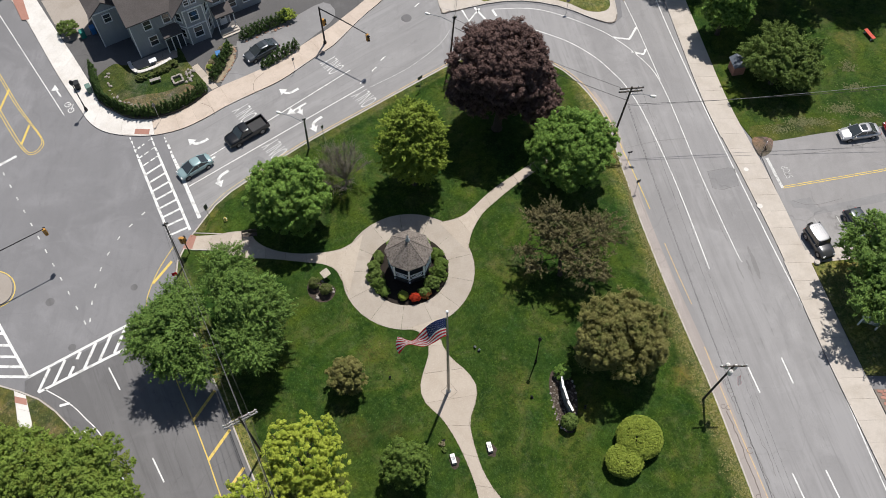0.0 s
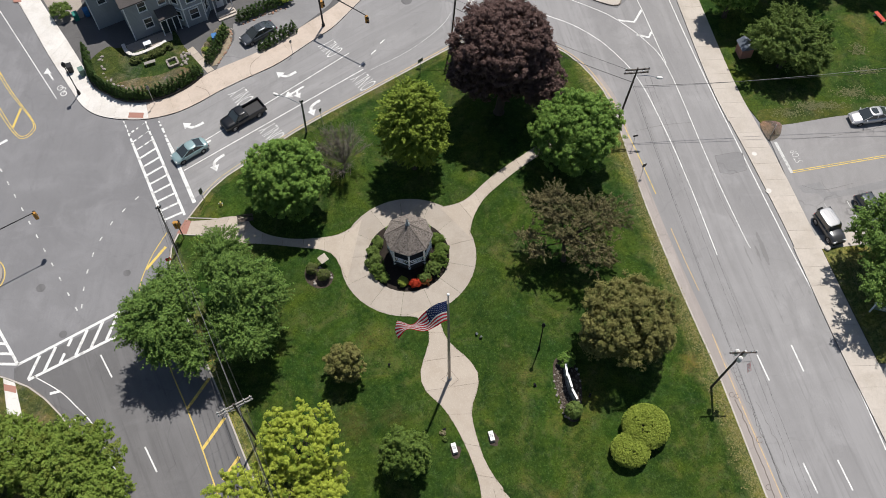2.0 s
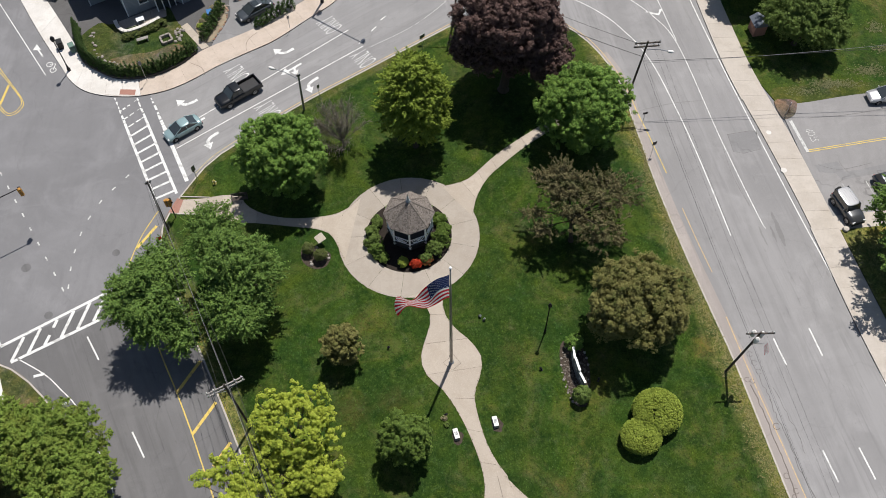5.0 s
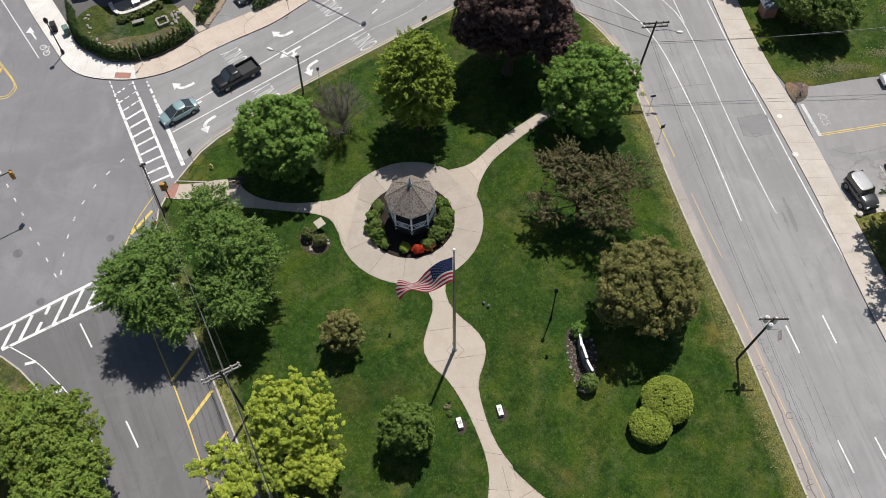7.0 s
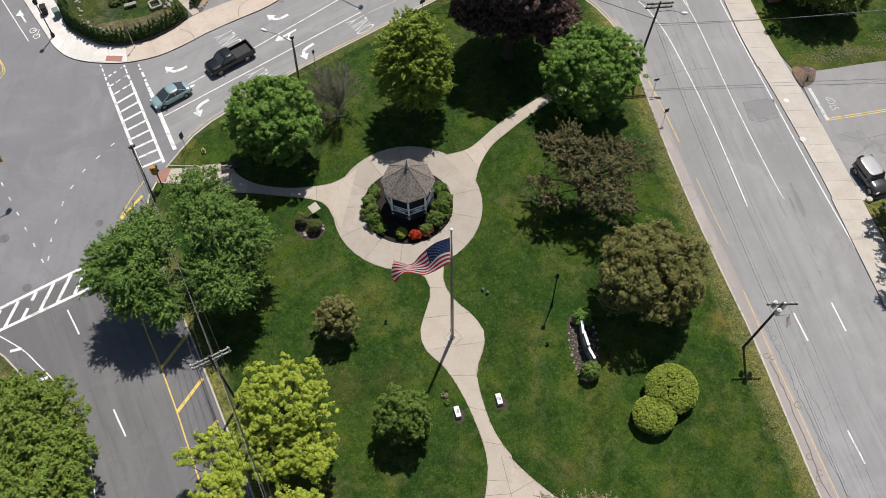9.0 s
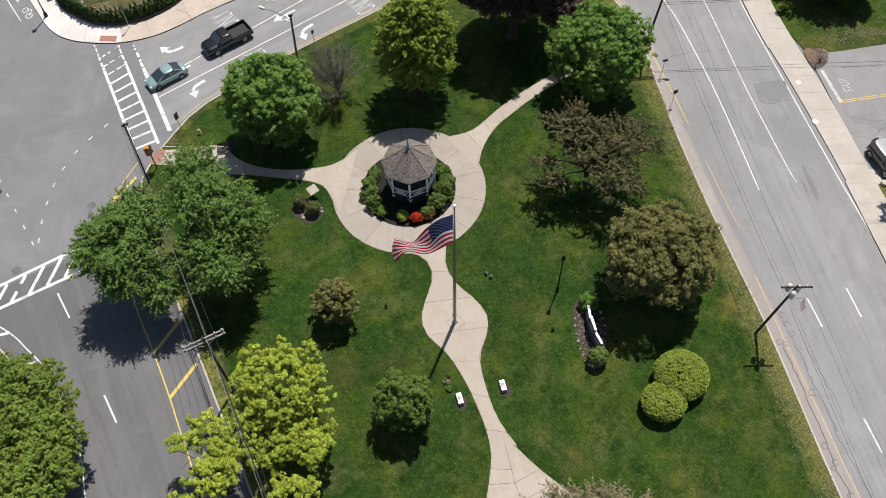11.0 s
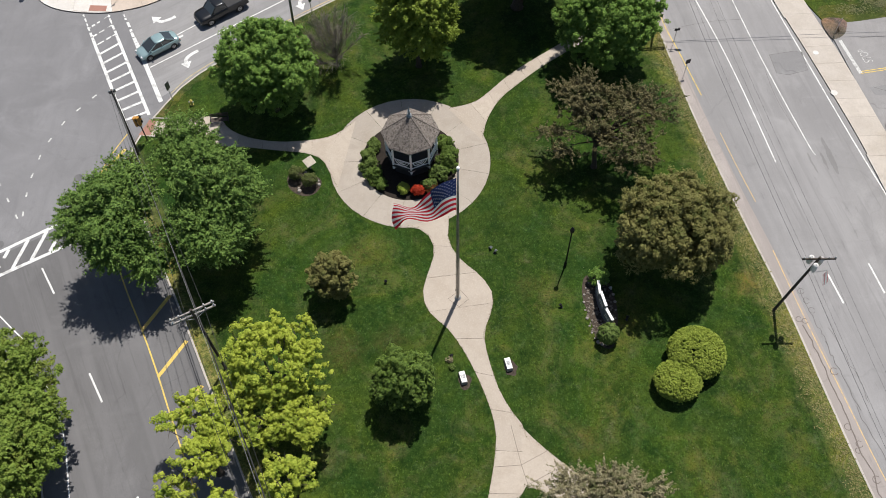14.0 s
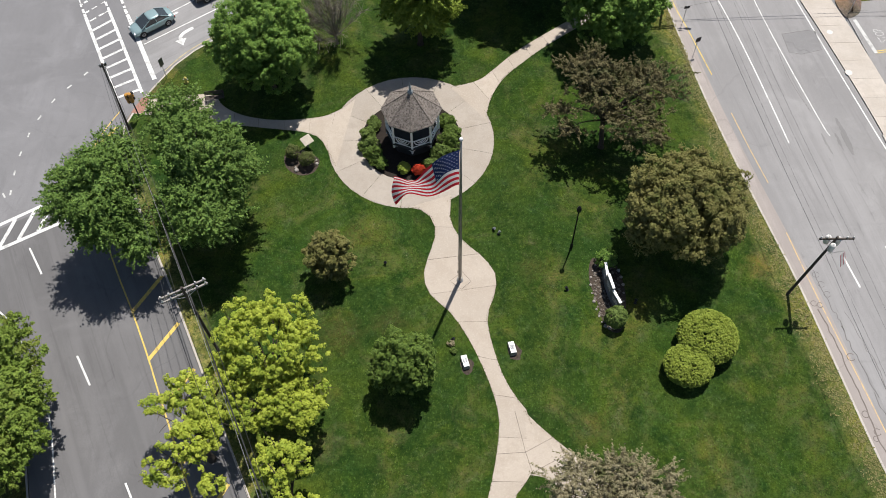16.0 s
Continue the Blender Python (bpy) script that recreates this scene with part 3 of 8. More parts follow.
# pavement of the house corner
N_OUT = [(-66, 68), (-58.8, 58.0), (-55.5, 53.6), (-49.8, 44.6), (-45.6, 38.5), (-44.2, 36.5), (-42.5, 35.0), (-40.5, 34.2), (-38.0, 33.85), (-35.5, 33.9), (-32.5, 34.7), (-29.9, 36.2), (-27.0, 38.4), (-23.6, 40.5), (-20.6, 42.4), (-16.5, 46.2), (-14.0, 48.5), (-10.8, 53.0), (-7.9, 56.4), (-1.0, 65)]
N_IN = [(-63, 69), (-55.3, 57.9), (-52.3, 53.4), (-47.6, 46.5), (-44.4, 41.6), (-42.9, 39.4), (-41.2, 37.8), (-39.0, 36.6), (-37.5, 36.4), (-36.2, 36.4), (-33.5, 37.2), (-31.3, 38.7), (-29.0, 41.0), (-24.3, 43.7), (-20.9, 46.0), (-17.7, 48.9), (-15.0, 51.2), (-13.0, 53.4), (-10.2, 56.6), (-3, 66)]
n_out, n_in = smooth_line(N_OUT, 5), smooth_line(N_IN, 5)
slabs("pavement_west", n_in[:46], n_out[:46], 1.9, 0.13, CONCRETE_WHITE, "new white concrete pavement at the corner", joint=0.007)
slabs("pavement_ramp", n_in[45:51], n_out[45:51], 3.0, 0.13, CONCRETE_WARM, "tan concrete pavement with a brick ramp")
slabs("pavement_north", n_in[50:], n_out[50:], 2.2, 0.13, CONCRETE_WARM, "tan concrete pavement along the street", joint=0.006)
kerb("kerb_north", n_out, 0.14, 0.128, GRANITE, "granite kerb of the house corner")
sheet("brick_ramp", V2([(-38.0, 34.1), (-36.2, 34.0), (-36.2, 34.8), (-38.0, 34.9)]), 0.14, BRICK, 0.05, "red brick tactile ramp at the crossing", "ramp")
sheet("brick_verge", V2([(-61, 62.0), (-58.7, 58.2), (-56.3, 53.9), (-55.3, 54.0), (-57.2, 58.2), (-59.5, 62.4)]), 0.142, BRICK, 0.05, "red brick strip beside the cycle lane", "paving")

# ground of the house block
sheet("block_ground", n_in[5:] + V2([(-3, 80), (-63, 80)]), 0.1, YARD, 0.15, "dark asphalt yard of the house", "yard")
sheet("garden", smooth_line([(-44.4, 43.0), (-42.9, 40.2), (-40.9, 38.3), (-38.0, 37.1), (-35.5, 37.2), (-32.6, 38.6), (-30.2, 40.8), (-30.6, 43.0), (-32.8, 45.4), (-34.8, 48.4), (-38.0, 46.6), (-41.0, 45.4), (-42.6, 45.6)], 4, True), 0.135, GRASS_GARDEN, 0.05, "small house lawn inside the hedge", "lawn")
sheet("garden_soil", smooth_line([(-40.4, 39.3), (-38.0, 38.2), (-35.4, 38.2), (-33.0, 39.4), (-31.4, 41.2), (-32.8, 41.9), (-35.4, 40.7), (-38.0, 40.3)], 4, True), 0.142, WORN_GARDEN, 0.05, "worn patchy grass and soil along the hedge", "soil")
slabs("garden_path", V2([(-29.3, 40.9), (-32.4, 44.8)]), V2([(-28.55, 41.4), (-31.7, 45.4)]), 1.4, 0.15, CONCRETE, "tan concrete path to the house door", "path")
slabs("patio", V2([(-34.4, 46.6), (-39.6, 44.4)]), V2([(-34.8, 48.6), (-40.2, 45.8)]), 2.0, 0.15, CONCRETE_OLD, "grey concrete patio at the house wall", "patio")
sheet("planting_strip", smooth_line([(-28.9, 42.0), (-27.5, 44.0), (-26.9, 46.4), (-27.4, 48.4), (-29.6, 46.8), (-30.6, 44.6)], 4, True), 0.14, SAND, 0.05, "dry planting strip beside the drive", "bed")
sheet("drive", smooth_line([(-28.3, 41.3), (-24.6, 43.5), (-20.7, 46.2), (-17.2, 49.6), (-14.3, 53.4), (-16.0, 56.0), (-20.5, 52.8), (-24.6, 50.2), (-27.0, 49.2), (-26.6, 46.4)], 3, True), 0.115, ASPHALT_PATCH, 0.05, "grey asphalt drive beside the house", "drive")
sheet("side_drive", V2([(-54.5, 57.5), (-49.6, 49.6), (-46.5, 51.0), (-49.0, 58.5)]), 0.115, CONCRETE_OLD, 0.05, "pale worn side drive", "drive")

# island at the top
ISLAND = [(-0.3, 54.5), (1.2, 53.8), (3.5, 54.4), (4.7, 54.8), (8.9, 55.5), (12.7, 55.2), (16.4, 54.0), (19.9, 51.9), (22.3, 51.0), (23.2, 52.2), (23.2, 55.6), (22.5, 66.0), (0.5, 66.0)]
isl = smooth_line(ISLAND, 4, True)
sheet("island", isl, 0.12, CONCRETE_TAN, 0.15, "tan concrete rim of the traffic island", "island")
kerb("island_kerb", isl[: 12 * 4], 0.15, 0.14, GRANITE, "granite kerb of the traffic island")
sheet("island_lawn", smooth_line([(4.9, 56.0), (8.9, 56.5), (12.7, 56.2), (16.6, 55.0), (19.6, 53.2), (22.2, 53.6), (22.4, 57.0), (21.5, 65.0), (4.0, 65.0)], 4, True), 0.145, GRASS, 0.05, "green lawn of the traffic island", "lawn")

# avenue pavement, side street and lot on the east
east_in = smooth_line([(31.8, 62), (32.9, 53.3), (34.9, 38.8), (36.4, 31.6), (37.7, 26.4), (39.6, 16.4), (41.4, 6.2), (42.5, 0.7), (44.6, -9.9), (47.5, -23), (50, -36)], 5)
slabs("pavement_east", east_kerb, east_in, 2.3, 0.11, CONCRETE_TAN, "worn tan concrete pavement of the avenue", joint=0.008)
kerb("kerb_east", east_kerb[:16], -0.14, 0.13, GRANITE, "granite kerb of the avenue")
kerb("kerb_east_lower", east_kerb[26:], -0.14, 0.13, GRANITE, "granite kerb of the avenue")
sheet("field", V2([(32.0, 61.5)]) + east_in[3:14] + V2([(37.3, 30.6), (39.3, 31.3), (54.0, 33.2), (75, 36), (75, 80), (32, 80)]), 0.1, GRASS_LOT, 0.15, "rough green field beside the avenue", "field")
sheet("side_street", V2([(37.4, 29.6), (39.3, 31.3), (54.0, 33.2), (75, 36), (75, 18), (39.6, 14.6)]), 0.105, ASPHALT_LOT, 0.15, "cracked bleached asphalt of the side street and lot", "road")
sheet("lot_verge", smooth_line([(39.4, 30.9), (46.0, 32.0), (54.0, 33.0), (54.0, 34.6), (49.0, 33.9), (44.0, 34.0), (40.2, 33.4), (37.2, 33.2), (37.0, 31.4)], 4, True), 0.116, GRASS_DRY, 0.03, "dry weedy edge of the field", "grass")
sheet("corner_dirt", smooth_line([(36.9, 31.2), (38.0, 31.6), (39.3, 31.2), (39.2, 30.2), (38.7, 29.2), (37.6, 28.6), (37.1, 29.4)], 4, True)[::-1], 0.118, DIRT, 0.03, "bare brown dirt at the side street corner", "dirt")
sheet("east_lawn", V2([(40.0, 14.4), (75, 17.5), (75, -1.5), (42.6, 0.6)]), 0.108, GRASS, 0.15, "shaded lawn under the street tree", "lawn")
slabs("apron", V2([(39.7, 15.6), (47.0, 16.4)]), V2([(39.9, 13.9), (47.2, 14.6)]), 2.4, 0.116, CONCRETE_TAN, "tan concrete apron of the lot")
yard = sheet("brick_yard", V2([(42.9, -0.9), (75, -2), (75, -40), (50.5, -36), (47.6, -23), (44.8, -10)]), 0.104, JOINT, 0.15, "red brick paving beyond the pavement", "paving")
brick = Mesh()
brick.box((0.6, 0.3, 0.06), Matrix(), 0.01)
brick_me = brick.data("brick", BRICK)
for i in range(6):
    for k in range(20):
        b = new("brick", brick_me)
        b.parent = yard
        b.matrix_world = pose(43.5 + i * 0.64 + (k % 2) * 0.32 + k * 0.075, -1.2 - k * 0.34, 0.115, 0, 0, -12)

# land south-west of the junction
sheet("southwest_lawn", west_far + V2([(-75, 9), (-75, -45), (-40, -45)]), 0.1, GRASS_CORNER, 0.15, "rough lawn at the corner across the street", "lawn")
kerb("kerb_southwest", west_far[2:], 0.15, 0.125, GRANITE, "granite kerb of the opposite corner")
slabs("pavement_southwest", V2([(-45.0, 0.9), (-43.6, -3.2), (-43.0, -9)]), V2([(-43.7, 0.4), (-42.2, -3.0), (-41.4, -9)]), 1.9, 0.125, CONCRETE_WHITE, "white concrete walk at the opposite corner")
sheet("brick_ramp_southwest", V2([(-44.8, 0.3), (-43.5, 0.0), (-43.3, -0.7), (-44.6, -0.4)]), 0.14, BRICK, 0.05, "red brick tactile ramp", "ramp")
median = smooth_line([(-49.2, 14.7), (-48.1, 13.4), (-48.0, 11.9), (-49.0, 10.9), (-52.0, 10.0), (-56.0, 11.0), (-56.0, 14.5), (-52.0, 15.4)], 5, True)
sheet("median", median[::-1], 0.13, CONCRETE_OLD, 0.15, "worn concrete median with a yellow rim", "median")


# ---- road markings ----
def stripe(pts, width, material, label="white road line", z=0.012, name="road_line"):
    z += {"crossing_bar": 0.005, "stop_line": 0.008}.get(name, 0.0) + (0.004 if "bar" in label and name == "road_line" else 0)
    width = width * 0.75 if name == "road_line" and width < 0.2 else width
    a, b = offset_line(pts, width / 2), offset_line(pts, -width / 2)
    mesh = Mesh()
    for i in range(len(pts) - 1):
        mesh.poly([(*b[i], z), (*b[i + 1], z), (*a[i + 1], z), (*a[i], z)])
    return setting(mesh.make(name, material), label, "road marking")


def dashes(a, b, count, length, width, material, label="white dashed road line"):
    a, b = Vector(a), Vector(b)
    w = (b - a).normalized()
    for i in range(count):
        p = a.lerp(b, i / max(1, count - 1))
        stripe([p - w * length / 2, p + w * length / 2], width, material, label, name="road_dash")


def flakes(a, b, width, bare, seed, label, name):
    """What is left of a painted line from a to b: broken pieces, fewer and narrower towards a. bare is the share worn off at a."""
    rng = random.Random(seed)
    a, b = Vector(a), Vector(b)
    w = (b - a).normalized()
    side = Vector((-w.y, w.x))
    mesh = Mesh()
    z = 0.012 + {"crossing_bar": 0.005, "stop_line": 0.008}.get(name, 0.0)
    s, length = 0.0, (b - a).length
    while s < length:
        gone = bare * (1 - s / length)
        step = min(rng.uniform(0.3, 0.85), length - s)
        half = width / 2
        lo, hi = -half * (1 - gone * rng.random()), half * (1 - gone * rng.random())
        n, edge = 5, []
        for k in range(n + 1):
            p = a + w * (s + step * k / n)
            taper = 1 - gone * rng.uniform(0.1, 0.7) if 0 < k < n else 1 - gone * rng.uniform(0.4, 0.9)
            edge.append((p + side * lo * taper, p + side * hi * taper))
        for (p, q), (r, t) in zip(edge, edge[1:]):
            mesh.poly([(*p, z), (*r, z), (*t, z), (*q, z)])
        s += step + rng.uniform(0.1, 0.75) * gone
    return setting(mesh.make(name, WHITE_LINE), label, "road marking")


L = lambda *pts: smooth_line(pts, 5)
S = lambda *pts: V2(pts)
# crossing beside the park
stripe(L((-27.7, 22.75), (-26.2, 24.9), (-23.7, 27.2), (-21.2, 29.25)), 0.14, plain("faded_yellow", (0.46, 0.39, 0.23), 0.8, vary=0.5, scale=2.0), "faded yellow line along the kerb")
PARK_A, PARK_B = V2([(-35.9, 33.6), (-29.4, 20.1)]), V2([(-38.5, 33.7), (-31.3, 18.7)])
for k, (a, b) in enumerate((PARK_A, PARK_B)):
    flakes(a, a.lerp(b, 0.27), 0.32, (0.55, 0.95)[k], 3 + k, "worn white crossing line", "crossing_line")
    stripe([a.lerp(b, 0.27), b], 0.3, WHITE_LINE, "long white crossing line", name="crossing_line")
for i in range(11):
    p = PARK_A[0].lerp(PARK_A[1], 0.012 + 0.0957 * i)
    q = PARK_B[0].lerp(PARK_B[1], 0.136 + 0.0815 * i)
    if i < 3:
        flakes(p, q, 0.26, (0.9, 0.85, 0.6)[i], 11 + i, "broken slanting white crossing bar", "crossing_bar")
    else:
        stripe([p, q], 0.26, WHITE_LINE, "slanting white crossing bar", name="crossing_bar")
flakes((-34.3, 33.6), (-32.1, 29.2), 0.42, 0.75, 21, "worn white stop line", "stop_line")
stripe(S((-32.1, 29.2), (-28.5, 21.7)), 0.42, WHITE_LINE, "broad white stop line", name="stop_line")
# crossing of the side street
stripe(S((-43.9, 2.4), (-31.5, 10.1)), 0.3, WHITE_LINE, "long white crossing line", name="crossing_line")
stripe(S((-42.5, 0.7), (-30.5, 7.6)), 0.3, WHITE_LINE, "long white crossing line", name="crossing_line")
for i in range(8):
    p, q = Vector((-42.5 + 1.42 * i, 0.75 + 0.84 * i)), Vector((-41.9 + 1.44 * i, 3.35 + 0.93 * i))
    for a, b in ((0.0, 0.4), (0.68, 1.0)) if i == 2 else ((0.0, 1.0),):
        stripe([p.lerp(q, a), p.lerp(q, b)], 0.3, WHITE_LINE, "slanting white crossing bar", name="crossing_bar")
stripe(S((-50.4, 11.2), (-48.3, 8.4), (-43.9, 2.4)), 0.3, WHITE_LINE, "long white crossing line", name="crossing_line")
for y in (7.5, 6.1, 4.75, 3.6, 2.45):
    x = -43.9 - (y - 2.4) * 0.733
    stripe(S((x, y), (x - 5.5, y + 0.2)), 0.3, WHITE_LINE, "white crossing bar", name="crossing_bar")
# lanes of the upper street
stripe(S((-29.3, 29.8), (-20.8, 36.6), (-12.0, 43.8)), 0.16, WHITE_LINE)
stripe(S((-30.3, 26.2), (-10.1, 41.1)), 0.16, WHITE_LINE)
for p in ((-10.3, 41.9), (-8.9, 43.9), (-7.8, 45.7), (-12.6, 51.0), (-3.4, 55.2), (-2.4, 58.0)):
    dashes(p, (p[0] + 0.01, p[1] + 0.012), 1, 0.95, 0.14, WHITE_LINE)
stripe(offset_line(smooth_line(PARK_N[4:9], 5), 0.32), 0.13, YELLOW_OLD, "faded yellow line along the kerb")
stripe(L((-9.3, 40.9), (-4.5, 44.0), (-0.6, 47.8), (1.0, 50.5)), 0.08, WHITE_OLD)
# big curve
stripe(L((6.8, 54.1), (11.5, 54.1), (15.2, 53.0), (19.8, 50.4), (22.2, 48.5), (25.1, 45.1), (27.4, 40.2), (29.9, 26.3), (32.0, 16.1), (32.5, 14.3)), 0.13, WHITE_LINE)
stripe(L((11.0, 50.6), (12.4, 50.0), (16.3, 47.9), (19.5, 45.1), (21.7, 42.1), (22.9, 40.0), (24.2, 36.6), (25.45, 31.6), (26.5, 26.8), (27.5, 21.3), (28.75, 13.5)), 0.15, WHITE_LINE)
stripe(L((29.2, 57.5), (28.9, 54.5), (31.8, 37.9), (34.0, 27.0), (36.3, 16.0), (38.9, 4.2), (41.2, -10.1), (44.0, -26)), 0.16, WHITE_LINE)
stripe(S((24.4, 55.5), (25.6, 50.1), (27.3, 41.0)), 0.12, WHITE_LINE)
stripe(S((23.4, 60.0), (24.5, 55.0)), 0.14, YELLOW_LINE, "yellow centre line")
stripe(S((22.2, 48.5), (24.3, 48.1), (25.5, 50.2)), 0.3, WHITE_LINE, "white chevron")
stripe(S((24.3, 45.9), (25.8, 45.4), (26.2, 46.3)), 0.3, WHITE_LINE, "white chevron")
stripe(S((2.6, 54.2), (3.5, 52.0), (5.0, 54.3)), 0.28, WHITE_LINE, "white chevron")
stripe(S((4.3, 54.5), (5.7, 52.3)), 0.28, WHITE_LINE, "white chevron")
stripe(S((6.7, 54.0), (7.2, 52.8)), 0.28, WHITE_LINE, "white chevron")
for a, b in (((30.7, 1.8), (31.35, -1.0)), ((34.35, 2.8), (34.95, -0.1)), ((32.8, -9.3), (33.5, -12.2)), ((36.1, -9.1), (36.8, -12.0))):
    stripe(S(a, b), 0.15, WHITE_LINE, "white dashed road line", name="road_dash")
stripe(L((20.7, 33.5), (21.15, 30.5), (21.9, 27.6), (23.3, 21.6)), 0.12, YELLOW_LINE, "yellow line along the kerb")
stripe(L((24.3, 17.0), (25.2, 12.9), (26.1, 9.2)), 0.1, YELLOW_OLD, "faded yellow line along the kerb")
stripe(L((26.6, 4.2), (27.9, -2.4), (29.4, -9.1), (30.7, -15.0), (33, -24)), 0.11, YELLOW_OLD, "yellow line along the kerb")
stripe(offset_line(smooth_line([(1.0, 44.6), (4.5, 46.2), (8.0, 46.8), (11.0, 46.0), (13.7, 44.2), (17.0, 40.8), (19.6, 35.5), (20.4, 32.0)], 6), 0.35), 0.13, YELLOW_OLD, "faded yellow line along the kerb")
# west approach
stripe(S((-64, 61.5), (-59.0, 54.2), (-47.3, 37.4)), 0.15, WHITE_LINE, "white cycle lane line")
for off in (0.0, 0.32):
    stripe(L((-66.0 - off, 57.5), (-57.1 - off, 44.6), (-53.2 - off, 38.9), (-49.3 - off * 0.7, 33.9 + off * 0.4), (-49.0 - off, 32.3 + off * 0.3), (-49.9 - off * 0.4, 31.4 + off), (-51.0, 31.9 + off), (-53.4 + off * 0.5, 34.9 + off), (-56.8 + off, 40.0), (-62.0 + off, 48.5)), 0.13, YELLOW_LINE, "yellow double line of a painted median")
for a, b in (((-55.2, 41.8), (-55.6, 38.3)), ((-51.3, 36.0), (-51.6, 32.9)), ((-58.9, 47.4), (-59.2, 43.9))):
    stripe(S(a, b), 0.28, YELLOW_LINE, "yellow hatching bar")
stripe(S((-56.5, 27.6), (-54.3, 29.3)), 0.4, WHITE_LINE, "white stop line", name="stop_line")
stripe(S((-53.8, 29.7), (-51.8, 31.2)), 0.35, WHITE_LINE, "white stop line", name="stop_line")
dashes((-52.7, 28.6), (-39.2, 8.6), 12, 0.55, 0.15, WHITE_OLD)
for p, q in (((-35.1, 22.5), (-36.3, 20.9)), ((-37.4, 19.2), (-38.2, 17.2)), ((-38.7, 15.2), (-38.9, 13.1)), ((-38.9, 11.0), (-38.7, 8.9))):
    for s, w in ((p, q), (q, p)):
        w2 = (Vector(q) - Vector(p)).normalized()
        stripe([Vector(s) - w2 * 0.26, Vector(s) + w2 * 0.26], 0.15, WHITE_OLD, "white dashed road line", name="road_dash")
rim = smooth_line([(-52.0, 15.7), (-49.2, 14.9), (-47.9, 13.5), (-47.8, 11.8), (-48.9, 10.7), (-52.0, 9.7)], 5)
stripe(rim, 0.16, YELLOW_LINE, "yellow line round the median")
# side street
stripe(L((-29.6, 4.2), (-27.9, 0.7), (-26.1, -2.7), (-24.1, -6.8), (-22.7, -9.9), (-19.4, -17.0), (-16, -24)), 0.16, YELLOW_LINE, "yellow line of the hatched shoulder")
for a, b in (((-26.1, -2.7), (-24.3, 0.5)), ((-24.1, -6.8), (-22.3, -3.7)), ((-21.8, -9.8), (-20.5, -7.6)), ((-20.3, -14.9), (-18.6, -12.0)), ((-18.3, -19.2), (-16.8, -16.4))):
    stripe(S(a, b), 0.3, YELLOW_LINE, "yellow hatching bar")
stripe(L((-31.0, 17.9), (-32.2, 15.0), (-32.9, 12.0), (-32.9, 10.5)), 0.12, YELLOW_LINE, "yellow line round the corner")
stripe(S((-30.9, 16.0), (-32.6, 13.2)), 0.3, YELLOW_LINE, "yellow hatching bar")
for a, b in (((-35.7, 3.3), (-34.1, 0.8)), ((-29.65, -6.45), (-28.15, -8.9)), ((-24.1, -16.3), (-22.6, -18.9))):
    stripe(S(a, b), 0.15, WHITE_LINE, "white dashed road line", name="road_dash")
stripe(L((-42.0, 1.1), (-39.0, -0.6), (-37.2, -2.1), (-35.2, -4.0), (-32.8, -7.5), (-30.6, -11.5), (-28.8, -17.4), (-26.5, -25)), 0.15, WHITE_LINE)
for a, b in (((-40.0, -0.8), (-39.0, -0.55)), ((-37.1, -3.7), (-36.0, -3.4)), ((-32.6, -12.0), (-30.7, -12.6))):
    stripe(S(a, b), 0.28, WHITE_LINE, "white hatching bar")
# lot
stripe(S((38.1, 28.4), (39.05, 24.0)), 0.35, WHITE_OLD, "worn white stop line", z=0.115, name="stop_line")
for off in (0, 0.24):
    stripe(S((39.1, 24.0 + off), (51.7, 26.2 + off), (60, 27.6 + off)), 0.13, YELLOW_LINE, "yellow double centre line", z=0.115)
for a, b in (((41.7, 19.8), (42.6, 16.4)), ((44.3, 20.0), (45.1, 16.5)), ((47.0, 20.3), (47.8, 16.8))):
    stripe(S(a, b), 0.12, WHITE_OLD, "white parking bay line", z=0.115)


def arrow(x, y, heading, kind):
    """A turn arrow on the road; +y of its own frame is the way of travel."""
    m = pose(x, y, 0.012, 0, 0, heading) @ Matrix.Diagonal((0.86, 0.86, 1, 1))
    mesh = Mesh()

    def band(pts, w):
        a, b = offset_line(pts, w / 2), offset_line(pts, -w / 2)
        for i in range(len(pts) - 1):
            mesh.poly([tuple(m @ Vector((*p, 0))) for p in (b[i], b[i + 1], a[i + 1], a[i])])

    def head(p, way, size):
        size *= 0.9
        p, w = Vector(p), Vector(way).normalized()
        s = Vector((-w.y, w.x))
        mesh.poly([tuple(m @ Vector((*q, 0.004))) for q in (p - s * size * 0.62, p + w * size, p + s * size * 0.62)])

    if kind == "both":
        band(V2([(0.3, -1.7), (0.3, 0.5)]), 0.3)
        head((0.3, 0.5), (0, 1), 1.25)
        m = m @ pose(0, 0, 0.007)
        band(L((0.3, -1.1), (0.2, -0.55), (-0.35, -0.2)), 0.3)
        head((-0.3, -0.2), (-1, 0.12), 1.0)
    else:
        s = 1 if kind == "left" else -1
        band(L((0.55 * s, -1.5), (0.5 * s, -0.4), (0.2 * s, 0.3), (-0.35 * s, 0.55)), 0.42)
        head((-0.2 * s, 0.5), (-s, 0.25), 1.15)
    return setting(mesh.make("road_arrow", WHITE_LINE), "white turn arrow painted on the asphalt", "road marking")


HEAD = 128.0
arrow(-30.2, 32.8, HEAD, "right")
arrow(-19.7, 40.5, HEAD, "right")
arrow(-18.3, 37.4, HEAD, "both")
arrow(-28.7, 29.4, HEAD, "both")
arrow(-15.9, 35.1, HEAD, "left")
arrow(-26.6, 27.2, HEAD, "left")
arrow(-57.3, 32.5, -35, "left")


